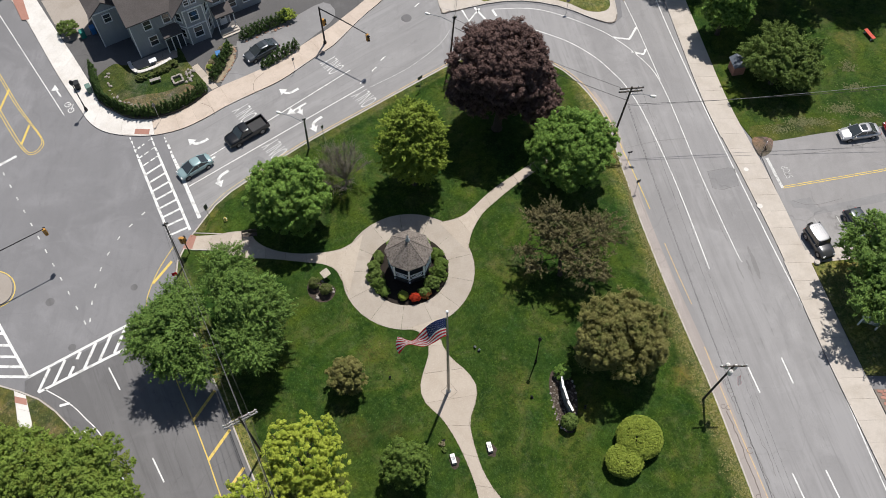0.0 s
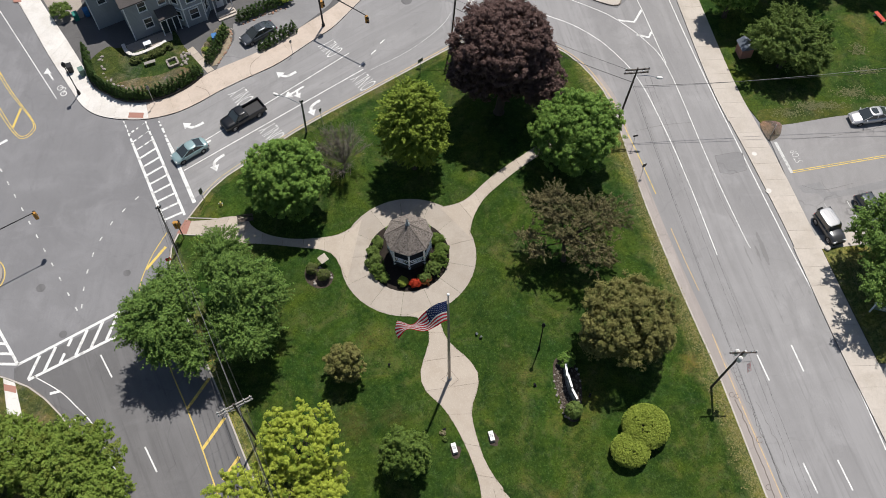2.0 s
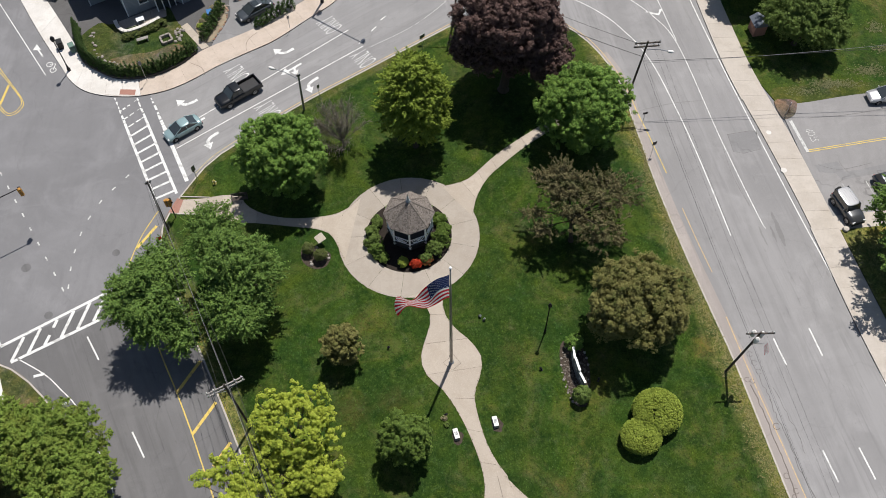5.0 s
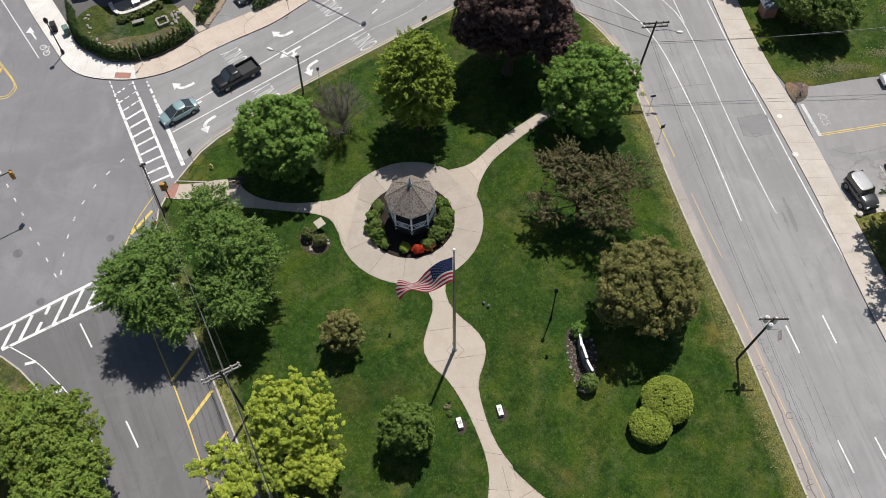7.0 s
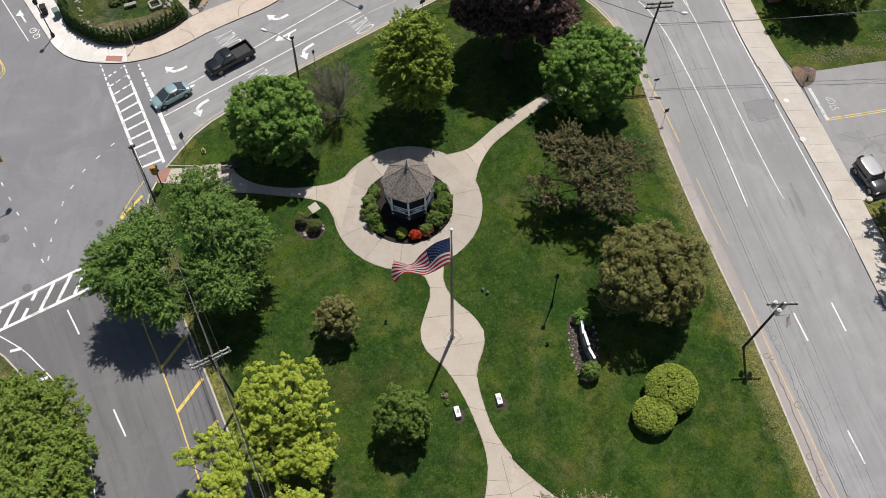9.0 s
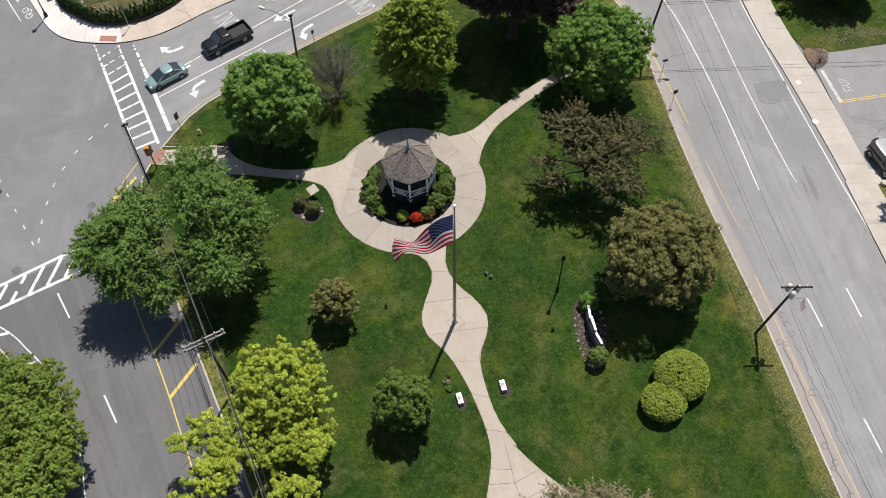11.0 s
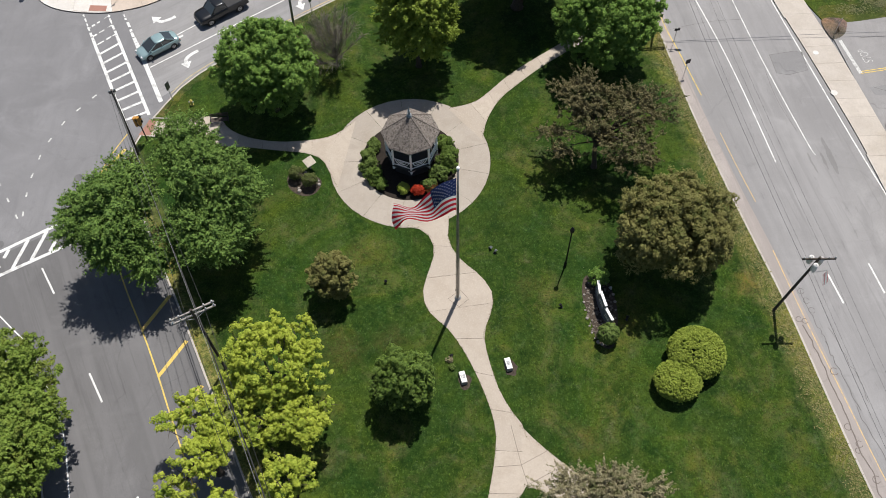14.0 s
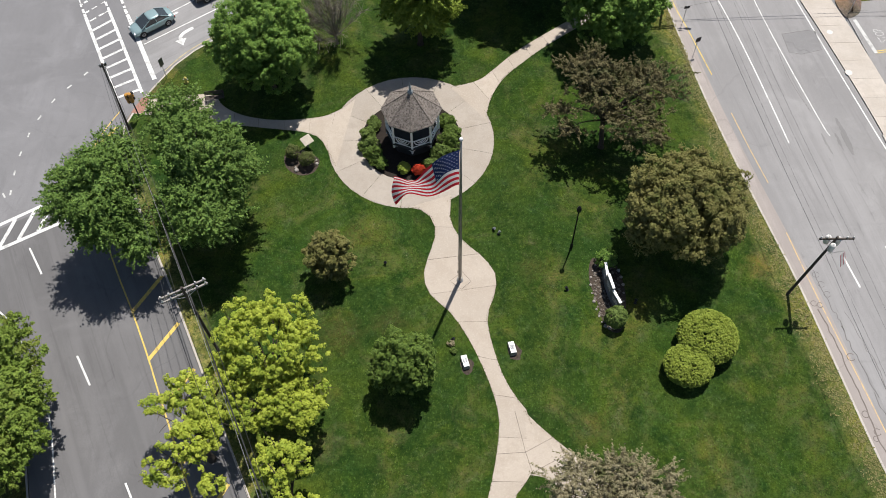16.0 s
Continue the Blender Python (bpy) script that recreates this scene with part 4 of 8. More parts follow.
def road_word(text, x, y, z, turn, wide, tall, material):
    """Painted letters: built-in font, drawn out along the lane."""
    curve = bpy.data.curves.new("word", "FONT")
    curve.body, curve.align_x, curve.align_y, curve.size, curve.offset = text, "CENTER", "CENTER", 1.0, -0.018
    tmp = bpy.data.objects.new("word", curve)
    scene.collection.objects.link(tmp)
    bpy.context.view_layer.update()
    me = bpy.data.meshes.new_from_object(tmp.evaluated_get(bpy.context.evaluated_depsgraph_get()))
    bpy.data.objects.remove(tmp)
    xs = [v.co.x for v in me.vertices]
    ys = [v.co.y for v in me.vertices]
    sx, sy = wide / (max(xs) - min(xs)), tall / (max(ys) - min(ys))
    me.transform(pose(x, y, z, 0, 0, turn) @ Matrix.Diagonal((sx, sy, 1, 1)))
    me.materials.clear()
    me.materials.append(material)
    return setting(new("road_word", me), "white word painted on the asphalt", "road marking")


for x, y in ((-24.7, 37.2), (-14.2, 44.8), (-20.5, 31.5), (-9.9, 39.2)):
    road_word("ONLY", x, y, 0.012, HEAD, 2.5, 2.3, WHITE_LINE)
road_word("STOP", 40.1, 26.3, 0.115, 102, 1.75, 0.85, WHITE_OLD)

# cycle mark and arrow
stripe(S((-49.1, 41.5), (-48.3, 40.4)), 0.2, WHITE_LINE, "white cycle lane arrow", name="cycle_mark")
tip = Mesh()
tip.poly([(-49.75, 41.45, 0.012), (-48.75, 41.5, 0.012), (-49.5, 42.45, 0.012)])
setting(tip.make("cycle_mark", WHITE_LINE), "white cycle lane arrow", "road marking")
for x, y in ((-47.2, 39.1), (-46.6, 38.2)):
    stripe(arc(Vector((x, y)), 0.36, 0, 360, 14), 0.1, WHITE_LINE, "white cycle symbol", name="cycle_mark")
stripe(S((-47.2, 39.1), (-46.5, 39.2), (-46.6, 38.2)), 0.1, WHITE_LINE, "white cycle symbol", name="cycle_mark")


# ---- covers, patches ----
def cover(x, y, r, z, material, label):
    mesh = Mesh()
    mesh.lathe([(r, 0), (r, 0.012), (r * 0.86, 0.014), (r * 0.84, 0.008)], pose(x, y, z), 20)
    return tagged(mesh.make("manhole_cover", material), label, "manhole cover", "covers in the roads")


cover(-4.8, 52.8, 0.7, 0.004, ASPHALT_DARK, "round iron manhole cover in the asphalt")
cover(35.35, 26.8, 0.28, 0.112, CONCRETE_WHITE, "round pale utility cover in the pavement")
cover(35.9, 21.6, 0.33, 0.112, CONCRETE_WHITE, "round pale utility cover in the pavement")
cover(-43.5, 11.2, 0.5, 0.004, ASPHALT_DARK, "round iron manhole cover in the asphalt")
cover(-40.0, 5.7, 0.42, 0.008, ASPHALT_DARK, "dark iron manhole cover in the asphalt")
cover(-34.6, 12.8, 0.4, 0.006, ASPHALT_DARK, "dark iron manhole cover in the asphalt")
cover(-34.3, 37.0, 0.2, 0.13, METAL_DARK, "small iron cover in the pavement")
sheet("asphalt_patch", V2([(30.8, 26.7), (33.3, 27.15), (34.05, 27.0), (34.1, 24.6), (32.1, 24.05), (31.0, 24.3)])[::-1], 0.012, ASPHALT_PATCH, 0.01, "darker square patch in the asphalt", "patch")
sheet("asphalt_patch_lot", V2([(39.4, 22.2), (41.9, 22.65), (42.4, 21.3), (44.0, 21.5), (49.1, 22.7), (54.0, 23.7), (54.0, 22.6), (48.8, 21.6), (43.8, 20.6), (41.85, 20.2), (41.35, 21.1), (39.7, 21.3)])[::-1], 0.112, ASPHALT_PATCH, 0.01, "darker trench patch in the lot", "patch")
sheet("asphalt_patch_lane", smooth_line([(-23.0, 28.6), (-21.6, 29.6), (-22.6, 30.4), (-24.2, 29.2)], 4, True), 0.011, ASPHALT_PATCH, 0.01, "darker round patch in the lane", "patch")
STAIN = asphalt("asphalt_stained", (0.222, 0.217, 0.215), 0.1, -11.5)
random.seed(17)
for k, (x0, y0, x1, y1, wide) in enumerate(((33.5, 16.4, 34.1, 12.0, 0.2), (33.0, 14.6, 33.3, 12.6, 0.1), (31.8, 14.6, 32.3, 12.2, 0.1))):
    a, b = Vector((x0, y0)), Vector((x1, y1))
    side = Vector((b.y - a.y, a.x - b.x)).normalized()
    rim = []
    for way, ends in ((1, range(1, 40)), (-1, range(39, 0, -1))):
        edge = 1.0
        for i in ends:
            edge = max(0.25, min(1.4, edge + random.uniform(-0.35, 0.35)))
            rim.append(a.lerp(b, i / 40) + side * way * (0.01 + wide * edge * math.sin(math.pi * i / 40) ** 0.5))
    sheet("asphalt_stain", rim, 0.0125, STAIN, 0.006, "dark rough stain on the asphalt of the avenue", "stain")
for x, y, z in ((-20.8, 43.3, 0.006),):
    grate = Mesh()
    for i in range(7):
        grate.box((0.06, 0.7, 0.02), pose(x - 0.3 + i * 0.1, y, z + 0.01))
    grate.box((0.75, 0.8, 0.012), pose(x, y, z))
    tagged(grate.make("drain_grate", METAL_DARK), "dark iron drain grate at the kerb", "drain", "drains")


# tar seams and stains on the shoulder
TAR = plain("tar", (0.15, 0.143, 0.138), 0.8)
random.seed(31)
for x0, y0, x1, y1, w in ((28.0, 0.8, 29.1, -4.6, 0.045), (29.1, -4.4, 30.3, -10.5, 0.06), (30.2, -10.0, 32.4, -19.0, 0.055), (29.7, -3.0, 31.2, -9.5, 0.035)):
    pts = []
    for i in range(13):
        t = i / 12
        pts.append((x0 + (x1 - x0) * t + random.uniform(-0.08, 0.08) + 0.1 * math.sin(5 * t + x0), y0 + random.uniform(-0.25, 0.25) + (y1 - y0) * t))
    stripe(smooth_line(pts, 4), w, TAR, "dark tar seam on the shoulder", z=0.013, name="tar_seam")
TAR_BROWN = plain("tar_brown", (0.165, 0.14, 0.125), 0.85)
wander = [(27.6, -2.9), (27.85, -3.65), (28.05, -4.8), (28.35, -5.9), (28.7, -8.3), (29.2, -10.6), (29.3, -11.6), (29.45, -12.6), (29.55, -13.2), (29.65, -13.9), (30.1, -15.2), (30.05, -16.4), (30.6, -18.5)]
stripe(smooth_line([(x + random.uniform(-0.06, 0.06), y) for x, y in resample(V2(wander), 0.5)], 4), 0.1, TAR_BROWN, "brown tar line wandering along the shoulder", z=0.0145, name="tar_seam")
for x, y, r in ((27.38, -2.4, 0.24), (27.83, -2.55, 0.22), (29.15, -7.0, 0.3), (29.1, -11.55, 0.26), (29.62, -12.9, 0.25), (29.4, -13.4, 0.2), (30.2, -15.6, 0.28)):
    stripe(arc(Vector((x, y)), r, 40, 330, 12), 0.06, TAR_BROWN, "brown tar loop on the shoulder", z=0.0165, name="tar_seam")
for k in range(3):
    c = Vector((28.1 + 0.25 * k, 0.2 - 0.9 * k))
    stripe(arc(c, 0.26, 20, 330, 12), 0.045, TAR, "dark tar loop on the shoulder", z=0.014, name="tar_seam")
for pts in (((21.6, 30.4), (25.5, 31.3), (29.0, 31.7)), ((29.9, 24.8), (30.3, 21.0), (31.4, 17.0)), ((40.2, 28.8), (45.0, 29.2), (53.0, 30.6)), ((39.8, 22.3), (42.0, 21.6), (45.5, 22.4))):
    stripe(smooth_line([(x + random.uniform(-0.1, 0.1), y + random.uniform(-0.1, 0.1)) for x, y in pts], 6), 0.035, TAR, "thin dark crack in the asphalt", z=0.013 if pts[0][0] < 38 else 0.118, name="tar_seam")
stripe(V2([(30.8, 26.7), (33.3, 27.15), (34.05, 27.0), (34.1, 24.6), (32.1, 24.05), (31.0, 24.3), (30.8, 26.7)]), 0.04, TAR, "dark seam round the asphalt patch", z=0.015, name="tar_seam")


# ---- trees and shrubs ----
def leaves(centres, radii, per, size, rng, out=None, squash=0.85, up=0.3, tip=1.0, comb=False, dome=False, spray=0.0):
    """Leaf quads filling many clumps: arrays of vertices. out: each clump's way out of the crown; comb: leaves lie combed down the surface;
    spray: metres by which a clump is drawn out into a tapering shoot."""
    n = len(centres) * per
    d = rng.normal(size=(n, 3))
    d /= np.linalg.norm(d, axis=1)[:, None]
    c = np.repeat(centres, per, axis=0)
    o = np.repeat(out, per, axis=0) if out is not None else d
    r = np.repeat(radii, per)[:, None] * rng.random((n, 1)) ** 0.45
    if dome:
        d[:, 2] = np.where(d[:, 2] < -0.35, -d[:, 2], d[:, 2])
        r = np.repeat(radii, per)[:, None] * rng.uniform(0.45, 1.0, (n, 1))
        o = d
    p = c + d * r * np.array([1, 1, squash])
    if spray:
        wild = np.repeat(rng.normal(scale=0.35, size=(len(centres), 3)), per, axis=0)
        shoot = (np.repeat(out, per, axis=0) + wild) * np.array([1, 1, 0.7])
        u = rng.random((n, 1))
        p = c + shoot * (u - 0.35) * spray * rng.uniform(0.7, 1.2, (n, 1)) + d * r * (1 - 0.65 * u) * np.array([1, 1, 0.7])
    normal = o * (0.9 if comb else 0.42) + d * (0.1 if comb else 0.42) + np.array([0, 0, up]) + rng.normal(scale=0.22 if comb or dome else 0.33, size=(n, 3))
    normal /= np.linalg.norm(normal, axis=1)[:, None]
    if comb:
        lay = np.array([0, 0, -0.6]) + o * np.array([1, 1, 0]) + rng.normal(scale=0.22, size=(n, 3))
        side = np.cross(normal, lay)
    else:
        side = np.cross(normal, rng.normal(size=(n, 3)))
    side /= np.linalg.norm(side, axis=1)[:, None] + 1e-9
    along = np.cross(normal, side)
    s = size * rng.uniform(0.6, 1.3, (n, 1))
    bend = normal * s * 0.18
    quad = np.stack([p - along * s * tip, p + side * s * 0.55 + bend, p + along * s * tip, p - side * s * 0.55 + bend], axis=1)
    return quad.reshape(-1, 3)


def leaf_mesh(name, verts, material, parent, label=""):
    n = len(verts) // 4
    me = bpy.data.meshes.new(name)
    me.vertices.add(4 * n)
    me.vertices.foreach_set("co", verts.astype(np.float32).ravel())
    me.loops.add(4 * n)
    me.loops.foreach_set("vertex_index", np.arange(4 * n, dtype=np.int32))
    me.polygons.add(n)
    me.polygons.foreach_set("loop_start", np.arange(0, 4 * n, 4, dtype=np.int32))
    me.polygons.foreach_set("loop_total", np.full(n, 4, dtype=np.int32))
    me.materials.append(material)
    me.update(calc_edges=True)
    ob = new(name, me)
    ob.parent = parent
    if label:
        tagged(ob, label)
    return ob


def clump_spots(blobs, count, rng, low=-0.35, shell=0.22, bough=1.5, rough=0.22):
    """Clump centres over one or more egg-shaped blobs (x, y, z, rx, ry, rz), heaped into boughs about that many metres apart, with creases between them."""
    weight = np.array([b[3] * b[4] + b[4] * b[5] + b[3] * b[5] for b in blobs], float)
    out, ways = [], []
    for b, w in zip(blobs, weight / weight.sum()):
        k = int(count * w)
        d = rng.normal(size=(k * 3, 3))
        d /= np.linalg.norm(d, axis=1)[:, None]
        d = d[d[:, 2] > low][: int(k * 1.15)]
        mean = (b[3] * b[4] * b[5]) ** (1 / 3)
        n = max(7, int(12.6 * mean * mean / (bough * bough)))
        i = np.arange(n) + 0.5
        turn, rise = i * 2.39996, 1 - 2 * i / n
        flat = np.sqrt(1 - rise * rise)
        knob = np.stack([flat * np.cos(turn), flat * np.sin(turn), rise], axis=1) + rng.normal(scale=0.3 * bough / mean, size=(n, 3))
        knob /= np.linalg.norm(knob, axis=1)[:, None]
        amp = rng.uniform(-rough, rough * 0.75, n)
        dots = d @ knob.T
        near = dots.argmax(1)
        far = np.clip(np.arccos(np.clip(dots.max(1), -1, 1)) * mean / (0.62 * bough), 0, 1.4)
        keep = rng.random(len(d)) > 0.8 * np.clip(far - 0.68, 0, 1)
        f = (1 + amp[near]) * (1 + rough * 0.55 * (0.45 - far * far))
        f *= 1 - shell * rng.random(len(d)) ** 1.5
        f = np.where(rng.random(len(d)) < 0.12, f * rng.uniform(0.55, 0.88, len(d)), f)
        out.append((np.array(b[:3]) + d * f[:, None] * np.array(b[3:]))[keep])
        ways.append((d * 0.75 + (d - knob[near]) * (0.5 * mean / bough))[keep])
    return np.concatenate(out), np.concatenate(ways)


def tree(name, x, y, blobs, material, label, clumps=200, per=60, clump=0.4, size=0.12, trunk=0.28, seed=1, low=-0.35, rough=0.22, shell=0.22, bare=0, category="tree", tip=1.0, group="", dome=False, spray=0.0, bough=1.5):
    """A tree: tapered trunk with limbs that reach into the crown, and a crown of many leaf clumps. Blobs stand relative to the trunk's foot."""
    rng = np.random.default_rng(seed)
    blobs = [(*b[:3], *(max(0.5, r - 0.5 * clump - 0.3 * spray) for r in b[3:])) for b in blobs]
    root = thing(name, pose(x, y, 0.1), label, category, group)
    spots, ways = clump_spots(blobs, clumps, rng, low, shell, bough, rough)
    spots[:, 2] = np.maximum(spots[:, 2], 0.3)
    radii = clump * rng.uniform(0.65, 1.3, len(spots))
    wood = Mesh()
    mid = np.mean([b[:3] for b in blobs], axis=0)
    top = mid + np.array([0, 0, max(b[5] for b in blobs) * 0.45])
    fork = np.array([mid[0] * 0.35, mid[1] * 0.35, mid[2] * 0.5])
    wood.tube([(0, 0, -0.1), (0, 0, 0.25), tuple(fork * 0.6), tuple(fork), tuple((fork + top) / 2), tuple(top)], [trunk * 1.6, trunk * 1.1, trunk, trunk * 0.85, trunk * 0.45, trunk * 0.1], 9)
    for k in rng.choice(len(spots), min(len(spots), 11 + 2 * bare), replace=False):
        a = fork + (top - fork) * rng.uniform(0, 0.5)
        b = spots[k]
        m = (a + b) / 2 + np.array([0, 0, 0.08 * np.linalg.norm(b - a)])
        wood.tube([tuple(a), tuple(m), tuple(b)], [trunk * 0.4, trunk * 0.22, trunk * 0.06], 6)
        if bare:
            for j in range(5):
                p = m + (b - m) * rng.uniform(0.1, 0.95)
                q = p + (b - m) * 0.25 + rng.normal(scale=0.5, size=3)
                wood.tube([tuple(p), tuple((p + q) / 2 + rng.normal(scale=0.06, size=3)), tuple(q)], [trunk * 0.11, trunk * 0.08, trunk * 0.04], 4)
    wood.make("trunk", BARK, root, "", True)
    verts = leaves(spots, radii, per, size, rng, ways, tip=tip, dome=dome, spray=spray)
    if not bare:
        # leaves deeper in the crown, which close it
        deep = [(*b[:3], *(max(0.4, 0.78 * r) for r in b[3:])) for b in blobs]
        spots, ways = clump_spots(deep, int(clumps * 0.55), rng, low - 0.3, 0.5, bough, rough)
        spots[:, 2] = np.maximum(spots[:, 2], 0.5)
        verts = np.concatenate([verts, leaves(spots, np.full(len(spots), clump * 1.8), max(10, per // 2), size * 1.45, rng, ways)])
    leaf_mesh("crown", verts, material, root)
    return root


def shrub(name, x, y, blobs, material, label, clumps=40, per=60, clump=0.3, size=0.11, seed=1, z=0.11, category="shrub", low=-0.1, rough=0.15, group="", tip=1.0, comb=False, dome=False):
    rng = np.random.default_rng(seed)
    clumps, clump, size = int(clumps * 1.5), clump * 0.8, size * 0.75
    root = thing(name, pose(x, y, z), label, category, group)
    spots, ways = clump_spots(blobs, clumps, rng, low, 0.15, 0.5, rough)
    wood = Mesh()
    for k in range(5):
        b = spots[rng.integers(len(spots))]
        wood.tube([(0.05 * math.cos(k), 0.05 * math.sin(k), -0.05), tuple(b * 0.5 + np.array([0, 0, 0.05])), tuple(b)], [0.05, 0.035, 0.01], 5)
    wood.make("stem", BARK, root)
    leaf_mesh("foliage", leaves(spots, clump * rng.uniform(0.7, 1.3, len(spots)), per, size, rng, ways, tip=tip, comb=comb, dome=dome), material, root)
    return root


tree("copper_beech", 6.3, 33.8, [(-0.2, 1.1, 10.7, 5.5, 5.3, 4.2), (0.1, 1.7, 5.8, 4.7, 3.5, 5.4), (-3.2, 0.2, 6.9, 2.9, 2.9, 3.3), (4.7, -1.0, 5.6, 2.8, 2.7, 3.4), (3.5, 0.5, 8.0, 2.9, 3.0, 3.8)], LEAF_RED, "large copper beech with dark purple leaves", 3200, 44, 0.38, 0.12, 0.5, 11, -0.5, 0.14, 0.16, dome=True, bough=1.6)
tree("linden_tree", -3.75, 25.8, [(0.1, 0.5, 6.8, 4.2, 4.1, 5.6), (0.1, 0.7, 10.0, 3.0, 2.9, 3.4)], LEAF_LIME, "upright bright green tree on the lawn", 1300, 40, 0.28, 0.105, 0.24, 12, -0.8, 0.14, tip=1.2, spray=0.8, bough=1.2)
tree("maple_tree", 14.0, 25.5, [(0.2, 0.5, 5.7, 4.85, 4.7, 4.6)], LEAF_GREEN, "round dense green maple beside the avenue", 1250, 50, 0.32, 0.1, 0.28, 13, -0.7, 0.16, 0.2, dome=True, bough=1.45)
tree("maple_tree", -17.3, 20.4, [(0.0, 0.5, 5.5, 4.5, 4.4, 4.5)], LEAF_GREEN, "round dense green maple beside the bench", 1150, 50, 0.32, 0.1, 0.28, 14, -0.7, 0.16, 0.2, dome=True, bough=1.45)
tree("crab_apple_tree", 12.2, 13.2, [(-1.4, 2.7, 6.3, 3.1, 2.7, 2.0), (-0.6, 0.4, 5.6, 2.5, 2.1, 1.7), (3.2, 1.8, 5.9, 3.2, 2.5, 1.9), (2.4, -1.7, 4.8, 3.0, 2.4, 1.7), (-4.5, 0.5, 4.5, 1.9, 1.0, 0.7), (-2.9, -1.4, 4.0, 1.7, 1.1, 0.7)], LEAF_BRONZE, "open crab apple with thin bronze leaves", 1000, 36, 0.28, 0.095, 0.22, 15, -0.25, 0.45, 0.45, 16, spray=0.9, bough=1.3)
tree("red_maple_tree", 16.75, 3.2, [(0.1, 0.0, 5.6, 4.7, 4.5, 3.9), (2.2, -0.9, 4.8, 2.6, 2.6, 2.8), (-2.2, -1.0, 4.8, 2.4, 2.4, 2.8)], LEAF_OLIVE, "round olive and bronze leaved tree", 1500, 46, 0.36, 0.1, 0.26, 16, -0.7, 0.2, 0.16, dome=True, bough=1.5)
tree("street_tree", -20.2, 5.2, [(0.35, 0.8, 6.9, 3.8, 4.4, 4.3), (-2.2, 4.6, 7.6, 2.6, 3.0, 2.7), (0.3, -2.8, 6.0, 3.3, 2.9, 2.9)], LEAF_MID, "large green street tree at the park corner", 1850, 42, 0.32, 0.1, 0.34, 17, -0.6, 0.36, 0.25, spray=1.2, bough=2.2)
tree("street_tree", -27.3, 2.9, [(-0.8, 1.1, 7.0, 3.6, 4.0, 3.6), (0.9, 3.5, 7.0, 2.6, 2.9, 2.5), (0.2, -1.3, 6.3, 3.1, 2.3, 2.6), (2.7, -2.0, 4.9, 1.7, 1.9, 1.6)], LEAF_MID, "large green street tree leaning over the road", 1850, 42, 0.32, 0.1, 0.32, 18, -0.6, 0.36, 0.25, spray=1.2, bough=2.2)
tree("small_tree", -10.5, 0.3, [(0, 0.3, 2.8, 2.05, 2.0, 2.25)], LEAF_OLIVE, "small round bronze-green tree on the lawn", 300, 40, 0.26, 0.1, 0.12, 19, -0.8, 0.2, dome=True, bough=0.8)
tree("small_tree", -4.4, -9.0, [(0, 0.3, 3.5, 2.45, 2.35, 2.7)], LEAF_SMALL, "small round green tree on the lawn", 380, 46, 0.27, 0.09, 0.14, 20, -0.8, 0.2, dome=True, bough=0.8)
tree("norway_maple", -14.2, -9.6, [(0.3, 1.3, 5.7, 3.75, 3.6, 3.0), (0.5, -2.4, 4.2, 2.6, 2.8, 2.2), (2.8, -2.9, 4.5, 1.9, 2.1, 1.5)], LEAF_YELLOW, "tall yellow-green maple beside the wires", 1350, 38, 0.25, 0.095, 0.26, 21, -0.4, 0.3, 0.3, 5, dome=True, bough=1.5)
tree("norway_maple", -18.2, -14.6, [(-0.8, 3.0, 5.0, 1.9, 1.6, 1.2), (-3.0, 2.3, 4.6, 1.2, 0.9, 0.7), (0.1, -0.4, 5.2, 2.0, 2.2, 1.5), (0.6, 1.3, 5.0, 1.8, 1.5, 1.1), (-1.9, -2.4, 4.2, 1.5, 1.2, 1.0), (1.2, -3.0, 4.0, 1.1, 0.9, 0.8), (1.2, 4.4, 4.8, 1.3, 0.9, 0.7)], LEAF_YELLOW, "thin yellow-green maple over the street", 470, 34, 0.28, 0.115, 0.22, 22, -0.3, 0.35, 0.35, 8, dome=True, bough=1.0)
tree("norway_maple", -11.8, -18.0, [(-0.6, 1.6, 4.6, 2.2, 1.8, 1.7), (1.2, -2.6, 4.0, 2.4, 2.2, 2.0)], LEAF_YELLOW, "thin yellow-green maple beside the wires", 360, 34, 0.28, 0.115, 0.22, 23, -0.3, 0.35, 0.35, 4, dome=True, bough=1.2)
tree("corner_maple", -35.4, -10.2, [(0.9, 0.5, 5.4, 4.7, 4.2, 3.6), (-5.2, 1.8, 5.2, 4.2, 3.9, 3.2), (3.3, -4.6, 5.0, 3.8, 4.0, 3.2), (3.6, -2.0, 4.7, 3.2, 3.2, 2.8)], LEAF_CORNER, "broad green maple at the opposite corner", 3000, 40, 0.3, 0.1, 0.34, 24, -0.6, 0.2, spray=0.5, bough=1.7)
tree("corner_maple", -44.2, -10.5, [(0, 0, 5.2, 4.4, 4.6, 3.4)], LEAF_CORNER, "broad green maple at the opposite corner", 800, 44, 0.36, 0.115, 0.3, 34, -0.6, 0.26, spray=0.7, bough=1.7)
tree("field_tree", 41.0, 40.0, [(0.2, 0.6, 4.2, 5.0, 4.4, 3.2), (2.8, -1.2, 3.2, 2.6, 2.6, 2.2)], LEAF_SHRUB, "green tree at the edge of the field", 1000, 40, 0.36, 0.12, 0.26, 25, -0.6, 0.26, spray=0.8, bough=1.7)
